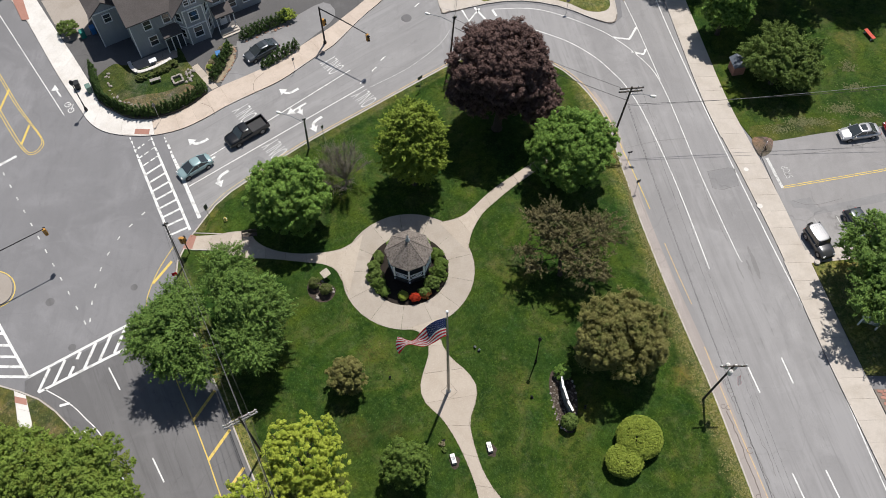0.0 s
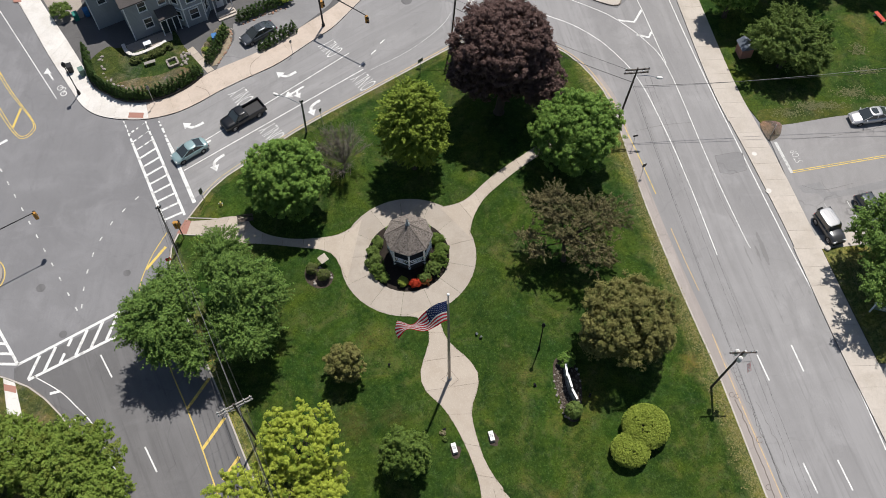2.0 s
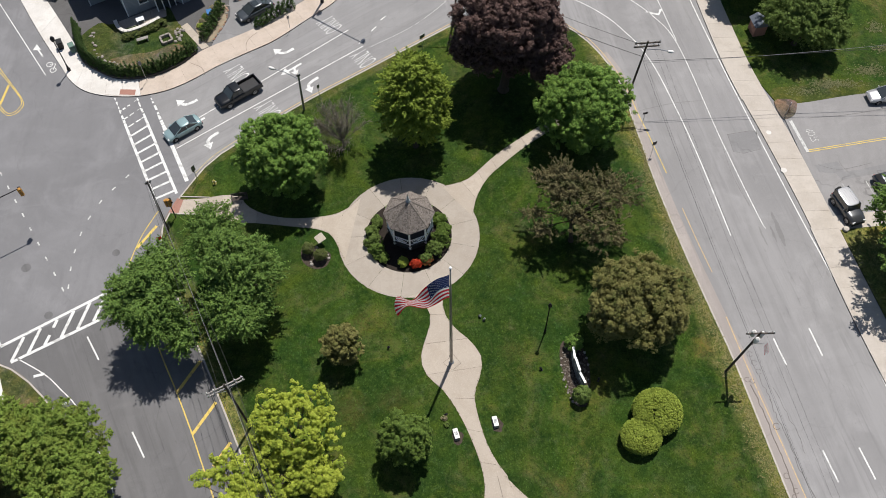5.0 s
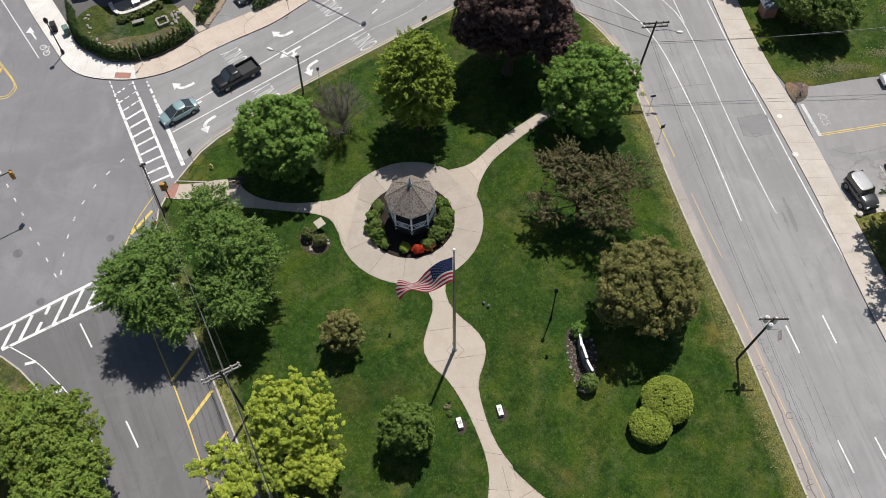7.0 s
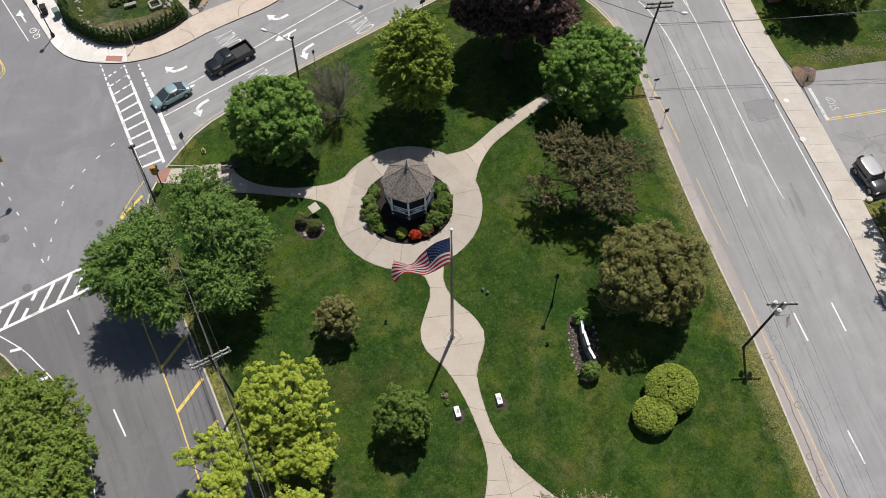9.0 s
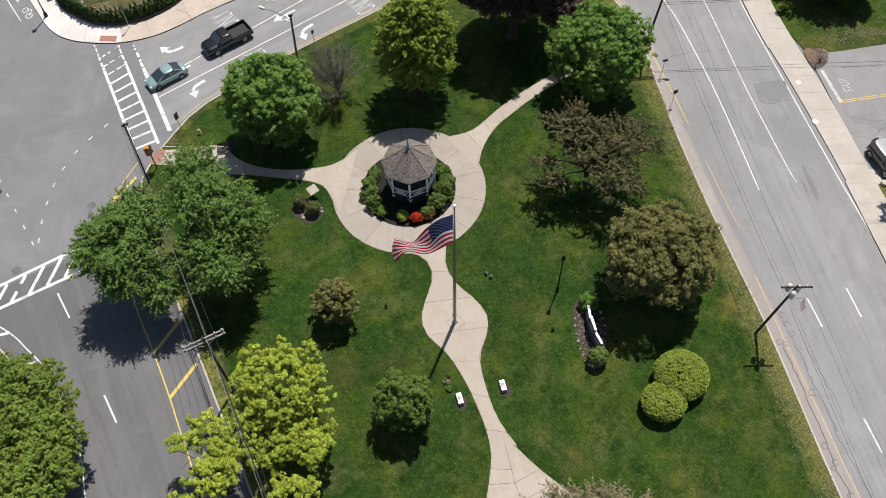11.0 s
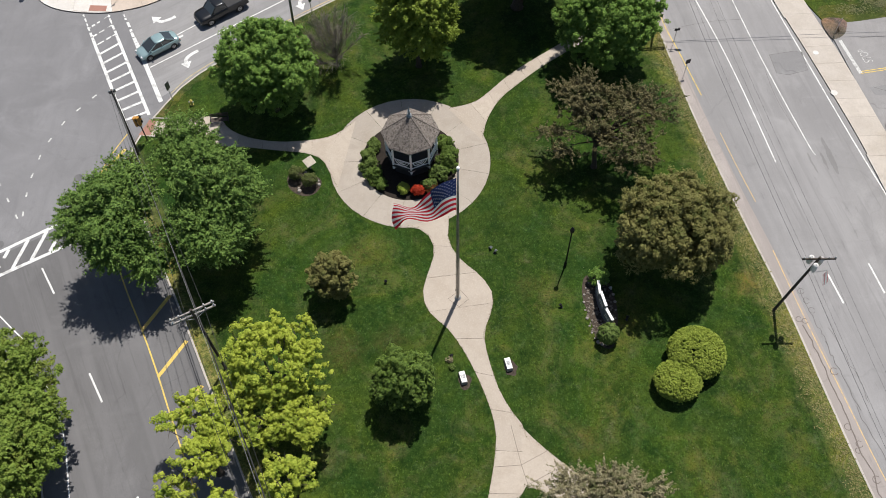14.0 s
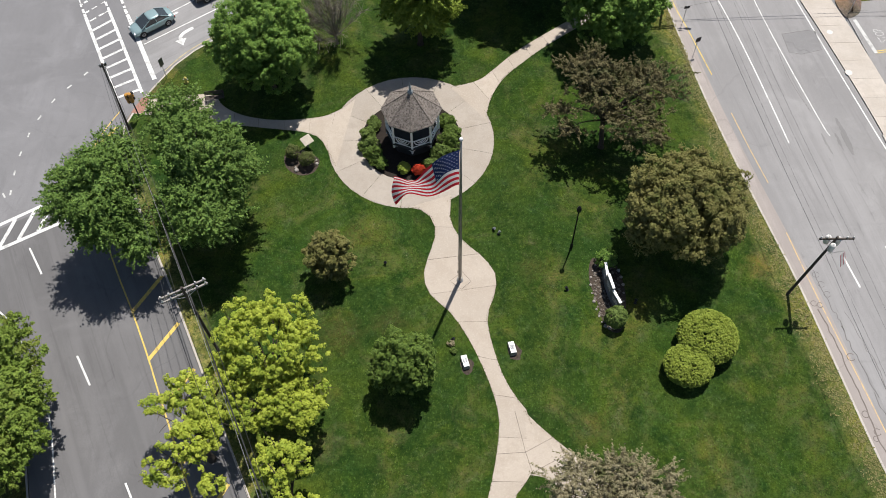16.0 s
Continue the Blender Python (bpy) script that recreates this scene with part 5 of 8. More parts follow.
tree("field_tree", 35.8, 48.6, [(0.2, 0, 5.4, 3.2, 3.2, 4.2)], LEAF_GREEN, "dense green tree beside the avenue pavement", 600, 46, 0.36, 0.12, 0.26, 26, -0.7, dome=True)
tree("field_tree", 44.5, 57.5, [(0, 0, 11.5, 7.4, 6.2, 8.0)], LEAF_MID, "tall dark tree behind the field", 1100, 44, 0.45, 0.14, 0.3, 27, -0.7)
tree("field_tree", 57.5, 58.5, [(0, 0, 10.5, 6.2, 5.4, 7.4)], LEAF_MID, "tall dark tree behind the field", 1000, 44, 0.45, 0.14, 0.3, 28, -0.7)
tree("avenue_tree", 45.6, 9.0, [(-0.2, 2.6, 6.0, 5.0, 5.0, 4.0), (-1.6, -2.4, 5.6, 4.2, 4.0, 3.3), (3, -3, 5.8, 4.6, 4.8, 3.8)], LEAF_MID, "broad green street tree over the lot", 1500, 42, 0.36, 0.12, 0.3, 29, -0.5, 0.3, spray=0.9, bough=1.8)
tree("blossom_tree", 9.2, -19.0, [(-1.6, 1.0, 4.0, 2.9, 2.4, 1.7), (2.0, 0.8, 4.2, 2.6, 2.4, 1.8), (0.4, -1.8, 4.0, 4.0, 3.0, 2.0), (0.4, 2.0, 4.6, 1.8, 1.4, 1.2)], LEAF_PALE, "broad fading blossom tree beside the path", 900, 50, 0.24, 0.075, 0.22, 30, -0.3, 0.4, 0.35, 14, tip=1.3, spray=1.1, bough=1.1)
tree("avenue_oak", 33.0, 60.0, [(0, 0, 6, 5, 5, 4)], LEAF_MID, "green tree behind the avenue pavement", 540, 40, 0.45, 0.14, 0.3, 31)
tree("yard_tree", -50.2, 66.0, [(0, 0, 5, 4, 4, 3.5)], LEAF_MID, "green tree behind the house", 440, 36, 0.42, 0.14, 0.25, 32)
tree("corner_tree", -61.5, 60.5, [(0, 0, 4, 2.5, 2.5, 2.5)], LEAF_MID, "small street tree beside the cycle lane", 240, 36, 0.34, 0.12, 0.15, 33)


def bare_tree(x, y):
    """A shrub-like tree of grey twigs with few leaves."""
    rng = np.random.default_rng(5)
    root = thing("bare_tree", pose(x, y, 0.1), "thin grey tree with bare twigs", "tree")
    wood = Mesh()
    ends = []
    wood.tube([(0, 0, -0.1), (0, 0, 1.1)], [0.16, 0.1], 8)
    for k in range(34):
        a, lean = rng.uniform(0, 6.28), rng.uniform(0.05, 1.0) ** 0.6
        tip = np.array([3.1 * lean * math.cos(a), 3.1 * lean * math.sin(a), 6.6 - 3.2 * lean ** 2 + rng.normal() * 0.4])
        mid = tip * np.array([0.45, 0.45, 0.55]) + rng.normal(size=3) * 0.2
        wood.tube([(0, 0, 1.0), tuple(mid), tuple(tip)], [0.045, 0.028, 0.01], 5)
        ends.append((mid, tip))
    wood.make("trunk", TWIG, root)
    twig = Mesh()
    spots = []
    for mid, tip in ends:
        way = (tip - mid) / np.linalg.norm(tip - mid)
        for k in range(62):
            p = mid + (tip - mid) * rng.uniform(0.05, 1.0)
            q = p + way * 0.35 + rng.normal(size=3) * 0.4 + np.array([0, 0, 0.12])
            twig.tube([tuple(p), tuple((p + q) / 2 + rng.normal(size=3) * 0.06), tuple(q)], [0.016, 0.011, 0.005], 3, False)
            spots.append(q)
    tagged(twig.make("twig_spray", TWIG, root), kind="stuff")
    leaf_mesh("crown", leaves(np.array(spots), np.full(len(spots), 0.2), 2, 0.035, rng), LEAF_OLIVE, root)
    return root


bare_tree(-11.7, 25.9)

# clipped yews, bushes of the park
shrub("yew_bush", 18.2, -5.9, [(0, 0, 1.3, 2.25, 2.2, 1.35)], LEAF_YEW, "large clipped round yellow-green bush on the lawn", 2200, 13, 0.1, 0.07, 41, 0.11, "bush", -0.3, 0.02, "clipped bushes", 1.6, False, True)
shrub("yew_bush", 16.5, -8.1, [(0, 0, 1.05, 1.8, 1.7, 1.1)], LEAF_YEW, "smaller clipped round yellow-green bush on the lawn", 1500, 13, 0.1, 0.07, 42, 0.11, "bush", -0.3, 0.02, "clipped bushes", 1.6, False, True)
shrub("round_bush", 11.4, 1.3, [(0, 0, 0.75, 0.85, 0.8, 0.8)], LEAF_GREEN, "round green bush at the memorial stone", 50, 50, 0.22, 0.1, 43, 0.12, "bush", -0.3, 0.08, "memorial bushes")
shrub("round_bush", 11.6, -4.0, [(0, 0, 0.9, 0.85, 0.8, 1.0)], LEAF_SHRUB, "round green bush at the memorial stone", 260, 16, 0.12, 0.075, 44, 0.12, "bush", -0.5, 0.05, "memorial bushes", 2.0, True)
random.seed(8)
for k, (a, r, s, mat, word) in enumerate(((178, 3.7, 0.9, LEAF_SHRUB, "green"), (196, 3.75, 1.0, LEAF_SHRUB, "green"), (214, 3.75, 0.95, LEAF_SMALL, "dark green"), (228, 3.8, 0.7, LEAF_SMALL, "dark green"), (157, 3.5, 0.8, LEAF_SHRUB, "green"), (262, 3.5, 0.62, LEAF_YEW, "yellow-green"),
                                          (300, 3.55, 0.8, LEAF_SHRUB, "green"), (322, 3.4, 1.1, LEAF_SHRUB, "green"), (345, 3.45, 1.15, LEAF_SMALL, "mid green"), (8, 3.6, 0.95, LEAF_SMALL, "dark green"), (28, 3.6, 0.85, LEAF_SMALL, "dark green"), (60, 3.6, 0.7, LEAF_GREEN, "dark green"), (120, 3.6, 0.7, LEAF_GREEN, "dark green"))):
    p = RING + r * Vector((math.cos(radians(a)), math.sin(radians(a))))
    shrub("bed_shrub", p.x, p.y, [(0, 0, s * 0.55, s * 0.78, s * 0.78, s * 0.75)], mat, word + " shrub in the bed round the gazebo", int(60 + 70 * s), 34, 0.17, 0.085, 50 + k, 0.11, "shrub", -0.2, 0.38, "shrubs round the gazebo")
shrub("azalea", RING.x + 0.75, RING.y - 3.75, [(0, 0, 0.5, 0.55, 0.48, 0.5)], FLOWER, "azalea covered in bright red flowers", 42, 46, 0.2, 0.09, 70, 0.11, "flowering shrub", -0.2, 0.1, "red azaleas")
shrub("azalea", RING.x + 1.9, RING.y - 3.3, [(0, 0, 0.45, 0.55, 0.5, 0.45)], leaf("orange_flowers", (0.3, 0.06, 0.025), (0.11, 0.11, 0.03)), "azalea with fading orange flowers", 32, 40, 0.2, 0.09, 71, 0.11, "flowering shrub", -0.2, 0.15, "red azaleas")
for k, (x, y, r) in enumerate(((-13.35, 11.55, 0.66), (-14.65, 12.35, 0.6))):
    shrub("planter_shrub", x, y, [(0, 0, 0.75, r, r * 0.95, 0.75)], LEAF_CLIP, "clipped dark shrub beside the notice stand", 170, 16, 0.12, 0.07, 80 + k, 0.11, "shrub", -0.3, 0.1, "shrubs at the notice stand")


# ---- hedges of the house ----
def hedge(x, y, h, r, seed, label="dark green conical hedge shrub behind the kerb wall"):
    return shrub("hedge_shrub", x, y, [(0, 0, h * 0.3, r, r, h * 0.35), (0, 0, h * 0.65, r * 0.62, r * 0.62, h * 0.35), (0, 0, h * 1.0, r * 0.25, r * 0.25, h * 0.3)], LEAF_HEDGE, label, 44, 26, 0.15, 0.075, seed, 0.12, "hedge shrub", -0.6, 0.1, "hedge of the house garden")


hedge_line = resample(smooth_line([(-45.0, 44.6), (-44.5, 43.2), (-44.0, 41.9), (-43.0, 40.0), (-41.0, 38.2), (-38.8, 37.05), (-36.2, 36.95), (-33.6, 37.8), (-31.5, 39.3), (-30.2, 40.7)], 6), 0.52)
for k, p in enumerate(hedge_line):
    hedge(p.x, p.y, 1.6 + 0.35 * ((k * 7) % 3) / 2, 0.47, 100 + k)
for k, p in enumerate(resample(V2([(-29.3, 42.7), (-28.5, 44.7), (-27.8, 47.6)]), 0.62)):
    hedge(p.x, p.y, 1.6, 0.58, 140 + k, "dark green conical shrub beside the drive")
for k, p in enumerate(resample(V2([(-26.0, 49.8), (-23.9, 51.2), (-20.8, 52.8)]), 0.6)):
    hedge(p.x, p.y, 1.5, 0.72, 150 + k, "dark green hedge shrub beside the house wall")
for k, p in enumerate(resample(V2([(-22.9, 44.7), (-19.2, 47.6)]), 0.8)):
    hedge(p.x, p.y, 1.6 if k > 1 else 1.1, 0.6, 160 + k, "dark conical shrub between drive and pavement")
wall_line = smooth_line([(-44.5, 41.6), (-43.2, 39.2), (-41.2, 37.75), (-39.0, 36.65), (-36.2, 36.45), (-33.5, 37.25), (-31.3, 38.75), (-29.9, 40.4)], 6)
gw = Mesh()
gin = offset_line(wall_line, 0.25)
for i in range(len(wall_line) - 1):
    gw.prism([wall_line[i], wall_line[i + 1], gin[i + 1], gin[i]], 0.05, 0.42)
setting(gw.make("garden_wall", plain("dark_wall", (0.06, 0.055, 0.05), 0.9)), "low dark stone wall under the hedge", "wall")


# ---- gazebo ----
def gazebo(x, y):
    root = thing("gazebo", pose(x, y, 0.0), "white octagonal gazebo with a grey shingle roof", "gazebo")
    corner = lambda r, k, z: Vector((r * math.cos(radians(-90 + 45 * k)), r * math.sin(radians(-90 + 45 * k)), z))
    # solid block behind the skirt, its dark colour imitates shade under the floor
    base = Mesh()
    base.prism([corner(1.95, k, 0).to_2d() for k in range(8)], 0.05, 1.42)
    base.make("base", SHADE_DARK, root, "dark block standing in for shade under the floor")
    # floor painted dark as if shaded, so the openings look dark
    deck = Mesh()
    deck.prism([corner(2.4, k, 0).to_2d() for k in range(8)], 1.42, 1.54)
    deck.make("deck", SHADE_DARK, root, "boarded floor coloured dark for shade under the roof")
    for k in range(8):
        p = corner(2.25, k, 0)
        post = Mesh()
        post.tube([(p.x, p.y, 0.95), (p.x, p.y, 4.2)], 0.105, 6)
        post.lathe([(0.11, 0), (0.13, 0.06), (0.09, 0.12)], pose(p.x, p.y, 2.42), 8)
        post.make("post", WHITE_PAINT, root)
        a, b = corner(2.25, k, 0), corner(2.25, k + 1, 0)
        w = (b - a).normalized()
        mid = (a + b) / 2
        arch = Mesh()
        for s0, s1 in zip(range(10), range(1, 11)):
            t0, t1 = s0 / 10, s1 / 10
            z0, z1 = (1.0 + 0.38 * math.sin(math.pi * t) ** 0.7 for t in (t0, t1))
            p0, p1 = a.lerp(b, t0), a.lerp(b, t1)
            n = Vector((w.y, -w.x, 0)) * 0.03
            arch.loft([[(*(p + n).xy, z), (*(p - n).xy, z), (*(p - n).xy, 1.5), (*(p + n).xy, 1.5)] for p, z in ((p0, z0), (p1, z1))])
        arch.make("skirt", WHITE_PAINT, root)
        top = Mesh()
        for s0, s1 in zip(range(10), range(1, 11)):
            t0, t1 = s0 / 10, s1 / 10
            z0, z1 = (3.7 + 0.28 * math.sin(math.pi * t) ** 0.6 for t in (t0, t1))
            p0, p1 = a.lerp(b, t0), a.lerp(b, t1)
            n = Vector((w.y, -w.x, 0)) * 0.025
            top.loft([[(*(p + n).xy, z), (*(p - n).xy, z), (*(p - n).xy, 4.15), (*(p + n).xy, 4.15)] for p, z in ((p0, z0), (p1, z1))])
        top.make("frieze", WHITE_PAINT, root)
        rail = Mesh()
        for z, r in ((2.42, 0.05), (1.66, 0.04)):
            rail.tube([(a.x, a.y, z), (b.x, b.y, z)], r, 6)
        for r in (0.2, 0.4, 0.62):
            rail.tube([tuple(mid + w * r * math.cos(q) + Vector((0, 0, 2.36 - r * 1.02 * math.sin(q)))) for q in np.linspace(0, math.pi, 11)], 0.045, 5)
        for q in (-0.78, 0.78):
            rail.tube([tuple(mid + w * q + Vector((0, 0, 1.66))), tuple(mid + w * q + Vector((0, 0, 2.42)))], 0.03, 5)
        rail.make("railing", WHITE_PAINT, root)
        # roof face: boards below, courses of shingles above
        n = Vector((math.cos(radians(-67.5 + 45 * k)), math.sin(radians(-67.5 + 45 * k)), 0))
        face = Mesh()
        e0, e1, ap = corner(2.58, k, 4.15), corner(2.58, k + 1, 4.15), Vector((0, 0, 6.35))
        face.loft([[e0, e1, ap], [v - Vector((0, 0, 0.1)) for v in (e0, e1, ap)]])
        panel = face.make("roof_panel", WOOD_GREY, root)
        sh = Mesh()
        rng = random.Random(k)
        rows = 25
        for r in range(rows):
            t0, t1 = r / rows, min(0.985, (r + 1.35) / rows)
            l0, r0, l1, r1 = e0.lerp(ap, t0), e1.lerp(ap, t0), e0.lerp(ap, t1), e1.lerp(ap, t1)
            cols = max(1, round((r0 - l0).length / 0.15))
            for c in range(cols):
                s0, s1 = (c + 0.04) / cols, (c + 0.96) / cols
                lift = n * 0.012 + Vector((0, 0, 0.035 + rng.uniform(0, 0.02)))
                low = Vector((0, 0, -rng.uniform(0, 0.015)))
                p = [l0.lerp(r0, s0) + lift + low, l0.lerp(r0, s1) + lift + low, l1.lerp(r1, s1) + Vector((0, 0, 0.012)), l1.lerp(r1, s0) + Vector((0, 0, 0.012))]
                q = [p[0] - Vector((0, 0, 0.03)), p[1] - Vector((0, 0, 0.03))]
                sh.poly(p)
                sh.poly([q[0], q[1], p[1], p[0]])
        tagged(sh.make("shingles", SHINGLE, panel), "weathered grey wooden shingles", kind="stuff")
        hip = Mesh()
        hip.tube([tuple(e0 + Vector((0, 0, 0.05))), tuple(ap + Vector((0, 0, 0.06)))], 0.032, 5)
        hip.make("hip_ridge", SHINGLE, root)
    fin = Mesh()
    fin.lathe([(0.26, 6.2), (0.2, 6.42), (0.13, 6.48), (0.09, 6.75), (0.14, 6.86), (0.06, 6.98), (0.02, 7.4)], Matrix(), 10)
    fin.make("finial", plain("finial_grey", (0.3, 0.33, 0.35), 0.5), root, "grey metal finial")
    return root


m = Mat("roof_shingle", (0.25, 0.218, 0.19), 0.9)
m.mix(m.random(True), (0.085, 0.07, 0.06))
m.mix(m.mul(m.ramp(m.noise(9, 4, 0.7), 0.45, 0.7), 0.5), (0.31, 0.28, 0.26))
SHINGLE = m.m
gazebo(-4.25, 14.3)


# ---- flagpole and flag ----
def flagpole(x, y, top):
    root = thing("flagpole", pose(x, y, 0.12), "tall grey metal flagpole in the paved circle", "flagpole")
    base = Mesh()
    base.lathe([(0.27, 0), (0.27, 0.05), (0.2, 0.1), (0.16, 0.3)], Matrix(), 16)
    base.make("base_collar", METAL_GREY, root, "grey metal base collar")
    pole = Mesh()
    pole.tube([(0, 0, 0), (0, 0, 6), (0, 0, 12), (0, 0, top)], [0.15, 0.13, 0.1, 0.055], 12)
    pole.make("pole", METAL_POLE, root, "", True)
    ball = Mesh()
    ball.lathe([(0.02, -0.14), (0.1, -0.1), (0.14, 0), (0.1, 0.1), (0.02, 0.14)], pose(0, 0, top + 0.12), 12)
    ball.make("ball", WHITE_PAINT, root, "pale ball at the tip", True)
    line = Mesh()
    line.tube([(-0.17, 0, 1.2), (-0.14, 0, 8), (-0.08, 0, top - 0.1)], 0.012, 4)
    line.make("halyard", CABLE_PALE, root)
    cleat = Mesh()
    cleat.box((0.06, 0.1, 0.22), pose(-0.17, 0, 1.3), 0.01)
    cleat.make("cleat", METAL_DARK, root)
    return root


def flag(x, y, z, hoist, fly):
    """A striped flag blown off its pole, hanging in folds."""
    root = thing("flag", pose(x, y, z), "striped flag flying from the pole", "flag")
    way = Vector((-0.93, -0.36, 0)).normalized()
    across = Vector((way.y, -way.x, 0))

    def at(u, v):
        # u along the fly, v down the hoist, both 0..1
        s = fly * u
        p = way * s * 0.86 + Vector((0, 0, -hoist * v * (1 - 0.3 * u) - 0.2 * s - 0.3 * math.sin(u * 2.6) * (1 - v)))
        p += across * (0.5 * math.sin(u * 7.0 + v * 2.4) * u ** 0.6 + 0.12 * math.sin(u * 15 - v * 3) * u)
        p += way * 0.15 * math.sin(v * 5 + u * 4) * u
        return p

    def cloth(u0, u1, v0, v1, lift=0.0):
        mesh = Mesh()
        nu, nv = max(3, int((u1 - u0) * 40)), max(2, int((v1 - v0) * 26))
        grid = [[at(u0 + (u1 - u0) * i / nu, v0 + (v1 - v0) * j / nv) for j in range(nv + 1)] for i in range(nu + 1)]
        for i in range(nu):
            for j in range(nv):
                q = [grid[i][j], grid[i][j + 1], grid[i + 1][j + 1], grid[i + 1][j]]
                n = (q[2] - q[0]).cross(q[3] - q[1]).normalized() * lift
                mesh.poly([v + n for v in q])
        return mesh

    for k in range(13):
        u0 = 0.4 if k < 7 else 0.0
        cloth(u0, 1, k / 13, (k + 1) / 13).make("stripe", WHITE_CLOTH if k % 2 else RED, root, "white stripe" if k % 2 else "red stripe")
    union = cloth(0, 0.4, 0, 7 / 13).make("canton", BLUE, root, "dark blue canton with white stars")
    for r in range(9):
        for c in range(6 if r % 2 == 0 else 5):
            u = 0.4 * (2 * c + (1 if r % 2 == 0 else 2)) / 12
            v = 7 / 13 * (r + 1) / 10
            p = at(u, v)
            du, dv = (at(u + 0.01, v) - p).normalized(), (at(u, v + 0.01) - p).normalized()
            n = du.cross(dv).normalized()
            for side in (0.012, -0.012):
                star = Mesh()
                ring = []
                for i in range(10):
                    rr = 0.085 if i % 2 == 0 else 0.036
                    a = math.pi / 2 + i * math.pi / 5
                    ring.append(p + n * side + du * rr * math.cos(a) - dv * rr * math.sin(a))
                for i in range(10):
                    star.poly([p + n * side, ring[i], ring[(i + 1) % 10]])
                star.make("star", WHITE_CLOTH, union)
    return root


flagpole(-0.3, -0.1, 17.7)
flag(-0.42, -0.1, 16.9, 3.8, 5.2)


# ---- poles, wires, lamps ----
def sag(a, b, drop, n=14):
    a, b = Vector(a), Vector(b)
    return [tuple(a.lerp(b, i / n) - Vector((0, 0, drop * 4 * (i / n) * (1 - i / n)))) for i in range(n + 1)]


def wire(a, b, drop, r=0.02, material=None):
    mesh = Mesh()
    mesh.tube(sag(a, b, drop), r, 5)
    return tagged(mesh.make("wire", material or CABLE), "overhead wire between the poles", "wire", "overhead wires")


def utility_pole(x, y, top, arm_turn, arm_len, arms=1, label="dark wooden utility pole beside the kerb", drums=0, lamp=None, pale=False, wood=None):
    """A wooden pole from its foot to top (an offset), with crossarms, insulators, drums and a street lamp."""
    root = thing("utility_pole", pose(x, y, 0.05), label, "utility pole", "utility poles")
    t = Vector(top)
    pole = Mesh()
    pole.tube([(0, 0, 0), tuple(t * 0.5), tuple(t)], [0.125, 0.115, 0.095], 10)
    pole.make("pole", wood or WOOD_POLE, root)
    for k in range(arms):
        c = t * (1 - 0.055 * k) + Vector((0, 0, -0.25))
        arm = Mesh()
        arm.box((arm_len, 0.11, 0.13), pose(c.x, c.y, c.z, 0, 0, arm_turn), 0.01)
        bar = arm.make("crossarm", WOOD_GREY if pale else WOOD_POLE, root)
        d = Vector((math.cos(radians(arm_turn)), math.sin(radians(arm_turn)), 0))
        for s in (-0.46, -0.28, 0.28, 0.46):
            p = c + d * arm_len * s
            ins = Mesh()
            ins.lathe([(0.03, 0.05), (0.03, 0.12), (0.065, 0.14), (0.05, 0.2), (0.065, 0.22), (0.03, 0.28)], pose(p.x, p.y, p.z), 8)
            ins.make("insulator", CREAM if pale else METAL_GREY, bar)
        brace = Mesh()
        for s in (-0.3, 0.3):
            brace.tube([tuple(c + d * arm_len * s), tuple(c - Vector((0, 0, 0.6)))], 0.02, 4)
        brace.make("brace", METAL_GREY, bar)
    for k in range(drums):
        a = radians(arm_turn + 20 + 115 * k)
        p = t * 0.88 + Vector((0.42 * math.cos(a), 0.42 * math.sin(a), 0))
        drum = Mesh()
        drum.lathe([(0.17, 0), (0.21, 0.06), (0.21, 0.7), (0.17, 0.8), (0.07, 0.84), (0.04, 0.96)], pose(p.x, p.y, p.z - 0.2), 12)
        drum.make("transformer", CREAM, root, "round pale grey transformer drum", True)
    if lamp:
        end = Vector(lamp)
        bracket = Mesh()
        bracket.tube([tuple(t * 0.86), tuple(t * 0.86 + (end - t * 0.86) * 0.5 + Vector((0, 0, 0.25))), tuple(end)], 0.04, 6)
        br = bracket.make("lamp_arm", METAL_GREY, root)
        head = Mesh()
        d = (end - t * 0.86).normalized()
        head.lathe([(0.06, -0.35), (0.15, -0.2), (0.17, 0.15), (0.08, 0.35)], Matrix.Translation(end) @ d.to_track_quat("Z", "Y").to_matrix().to_4x4(), 10)
        head.make("lamp_head", CREAM, br, "pale street lamp head", True)
    return root


utility_pole(25.45, -1.6, (1.0, 0.15, 8.2), 0, 2.5, 1, "dark leaning utility pole with three transformers", 3)
utility_pole(20.25, 31.9, (0.55, -0.6, 9.9), 4, 2.7, 2, "dark utility pole at the bend with a street lamp", 0, (3.1, -0.9, 8.6))
utility_pole(-18.8, -6.2, (-0.2, 0.0, 10.1), 28, 3.3, 2, "utility pole with a pale double crossarm beside the street", 0, None, True)
utility_pole(-29.5, 15.2, (0.3, 0.3, 8.6), 30, 0.6, 1, "dark utility pole at the park corner")
utility_pole(0.8, 44.9, (0.6, -1.4, 9.2), 20, 0.5, 1, "thin dark utility pole behind the beech", 0, (-2.6, -0.6, 8.9))
utility_pole(-16.5, 31.4, (0.6, -1.6, 7.6), 20, 0.4, 1, "weathered grey street lamp pole on the lawn edge", 0, (-2.2, -0.9, 7.8), wood=WOOD_GREY)
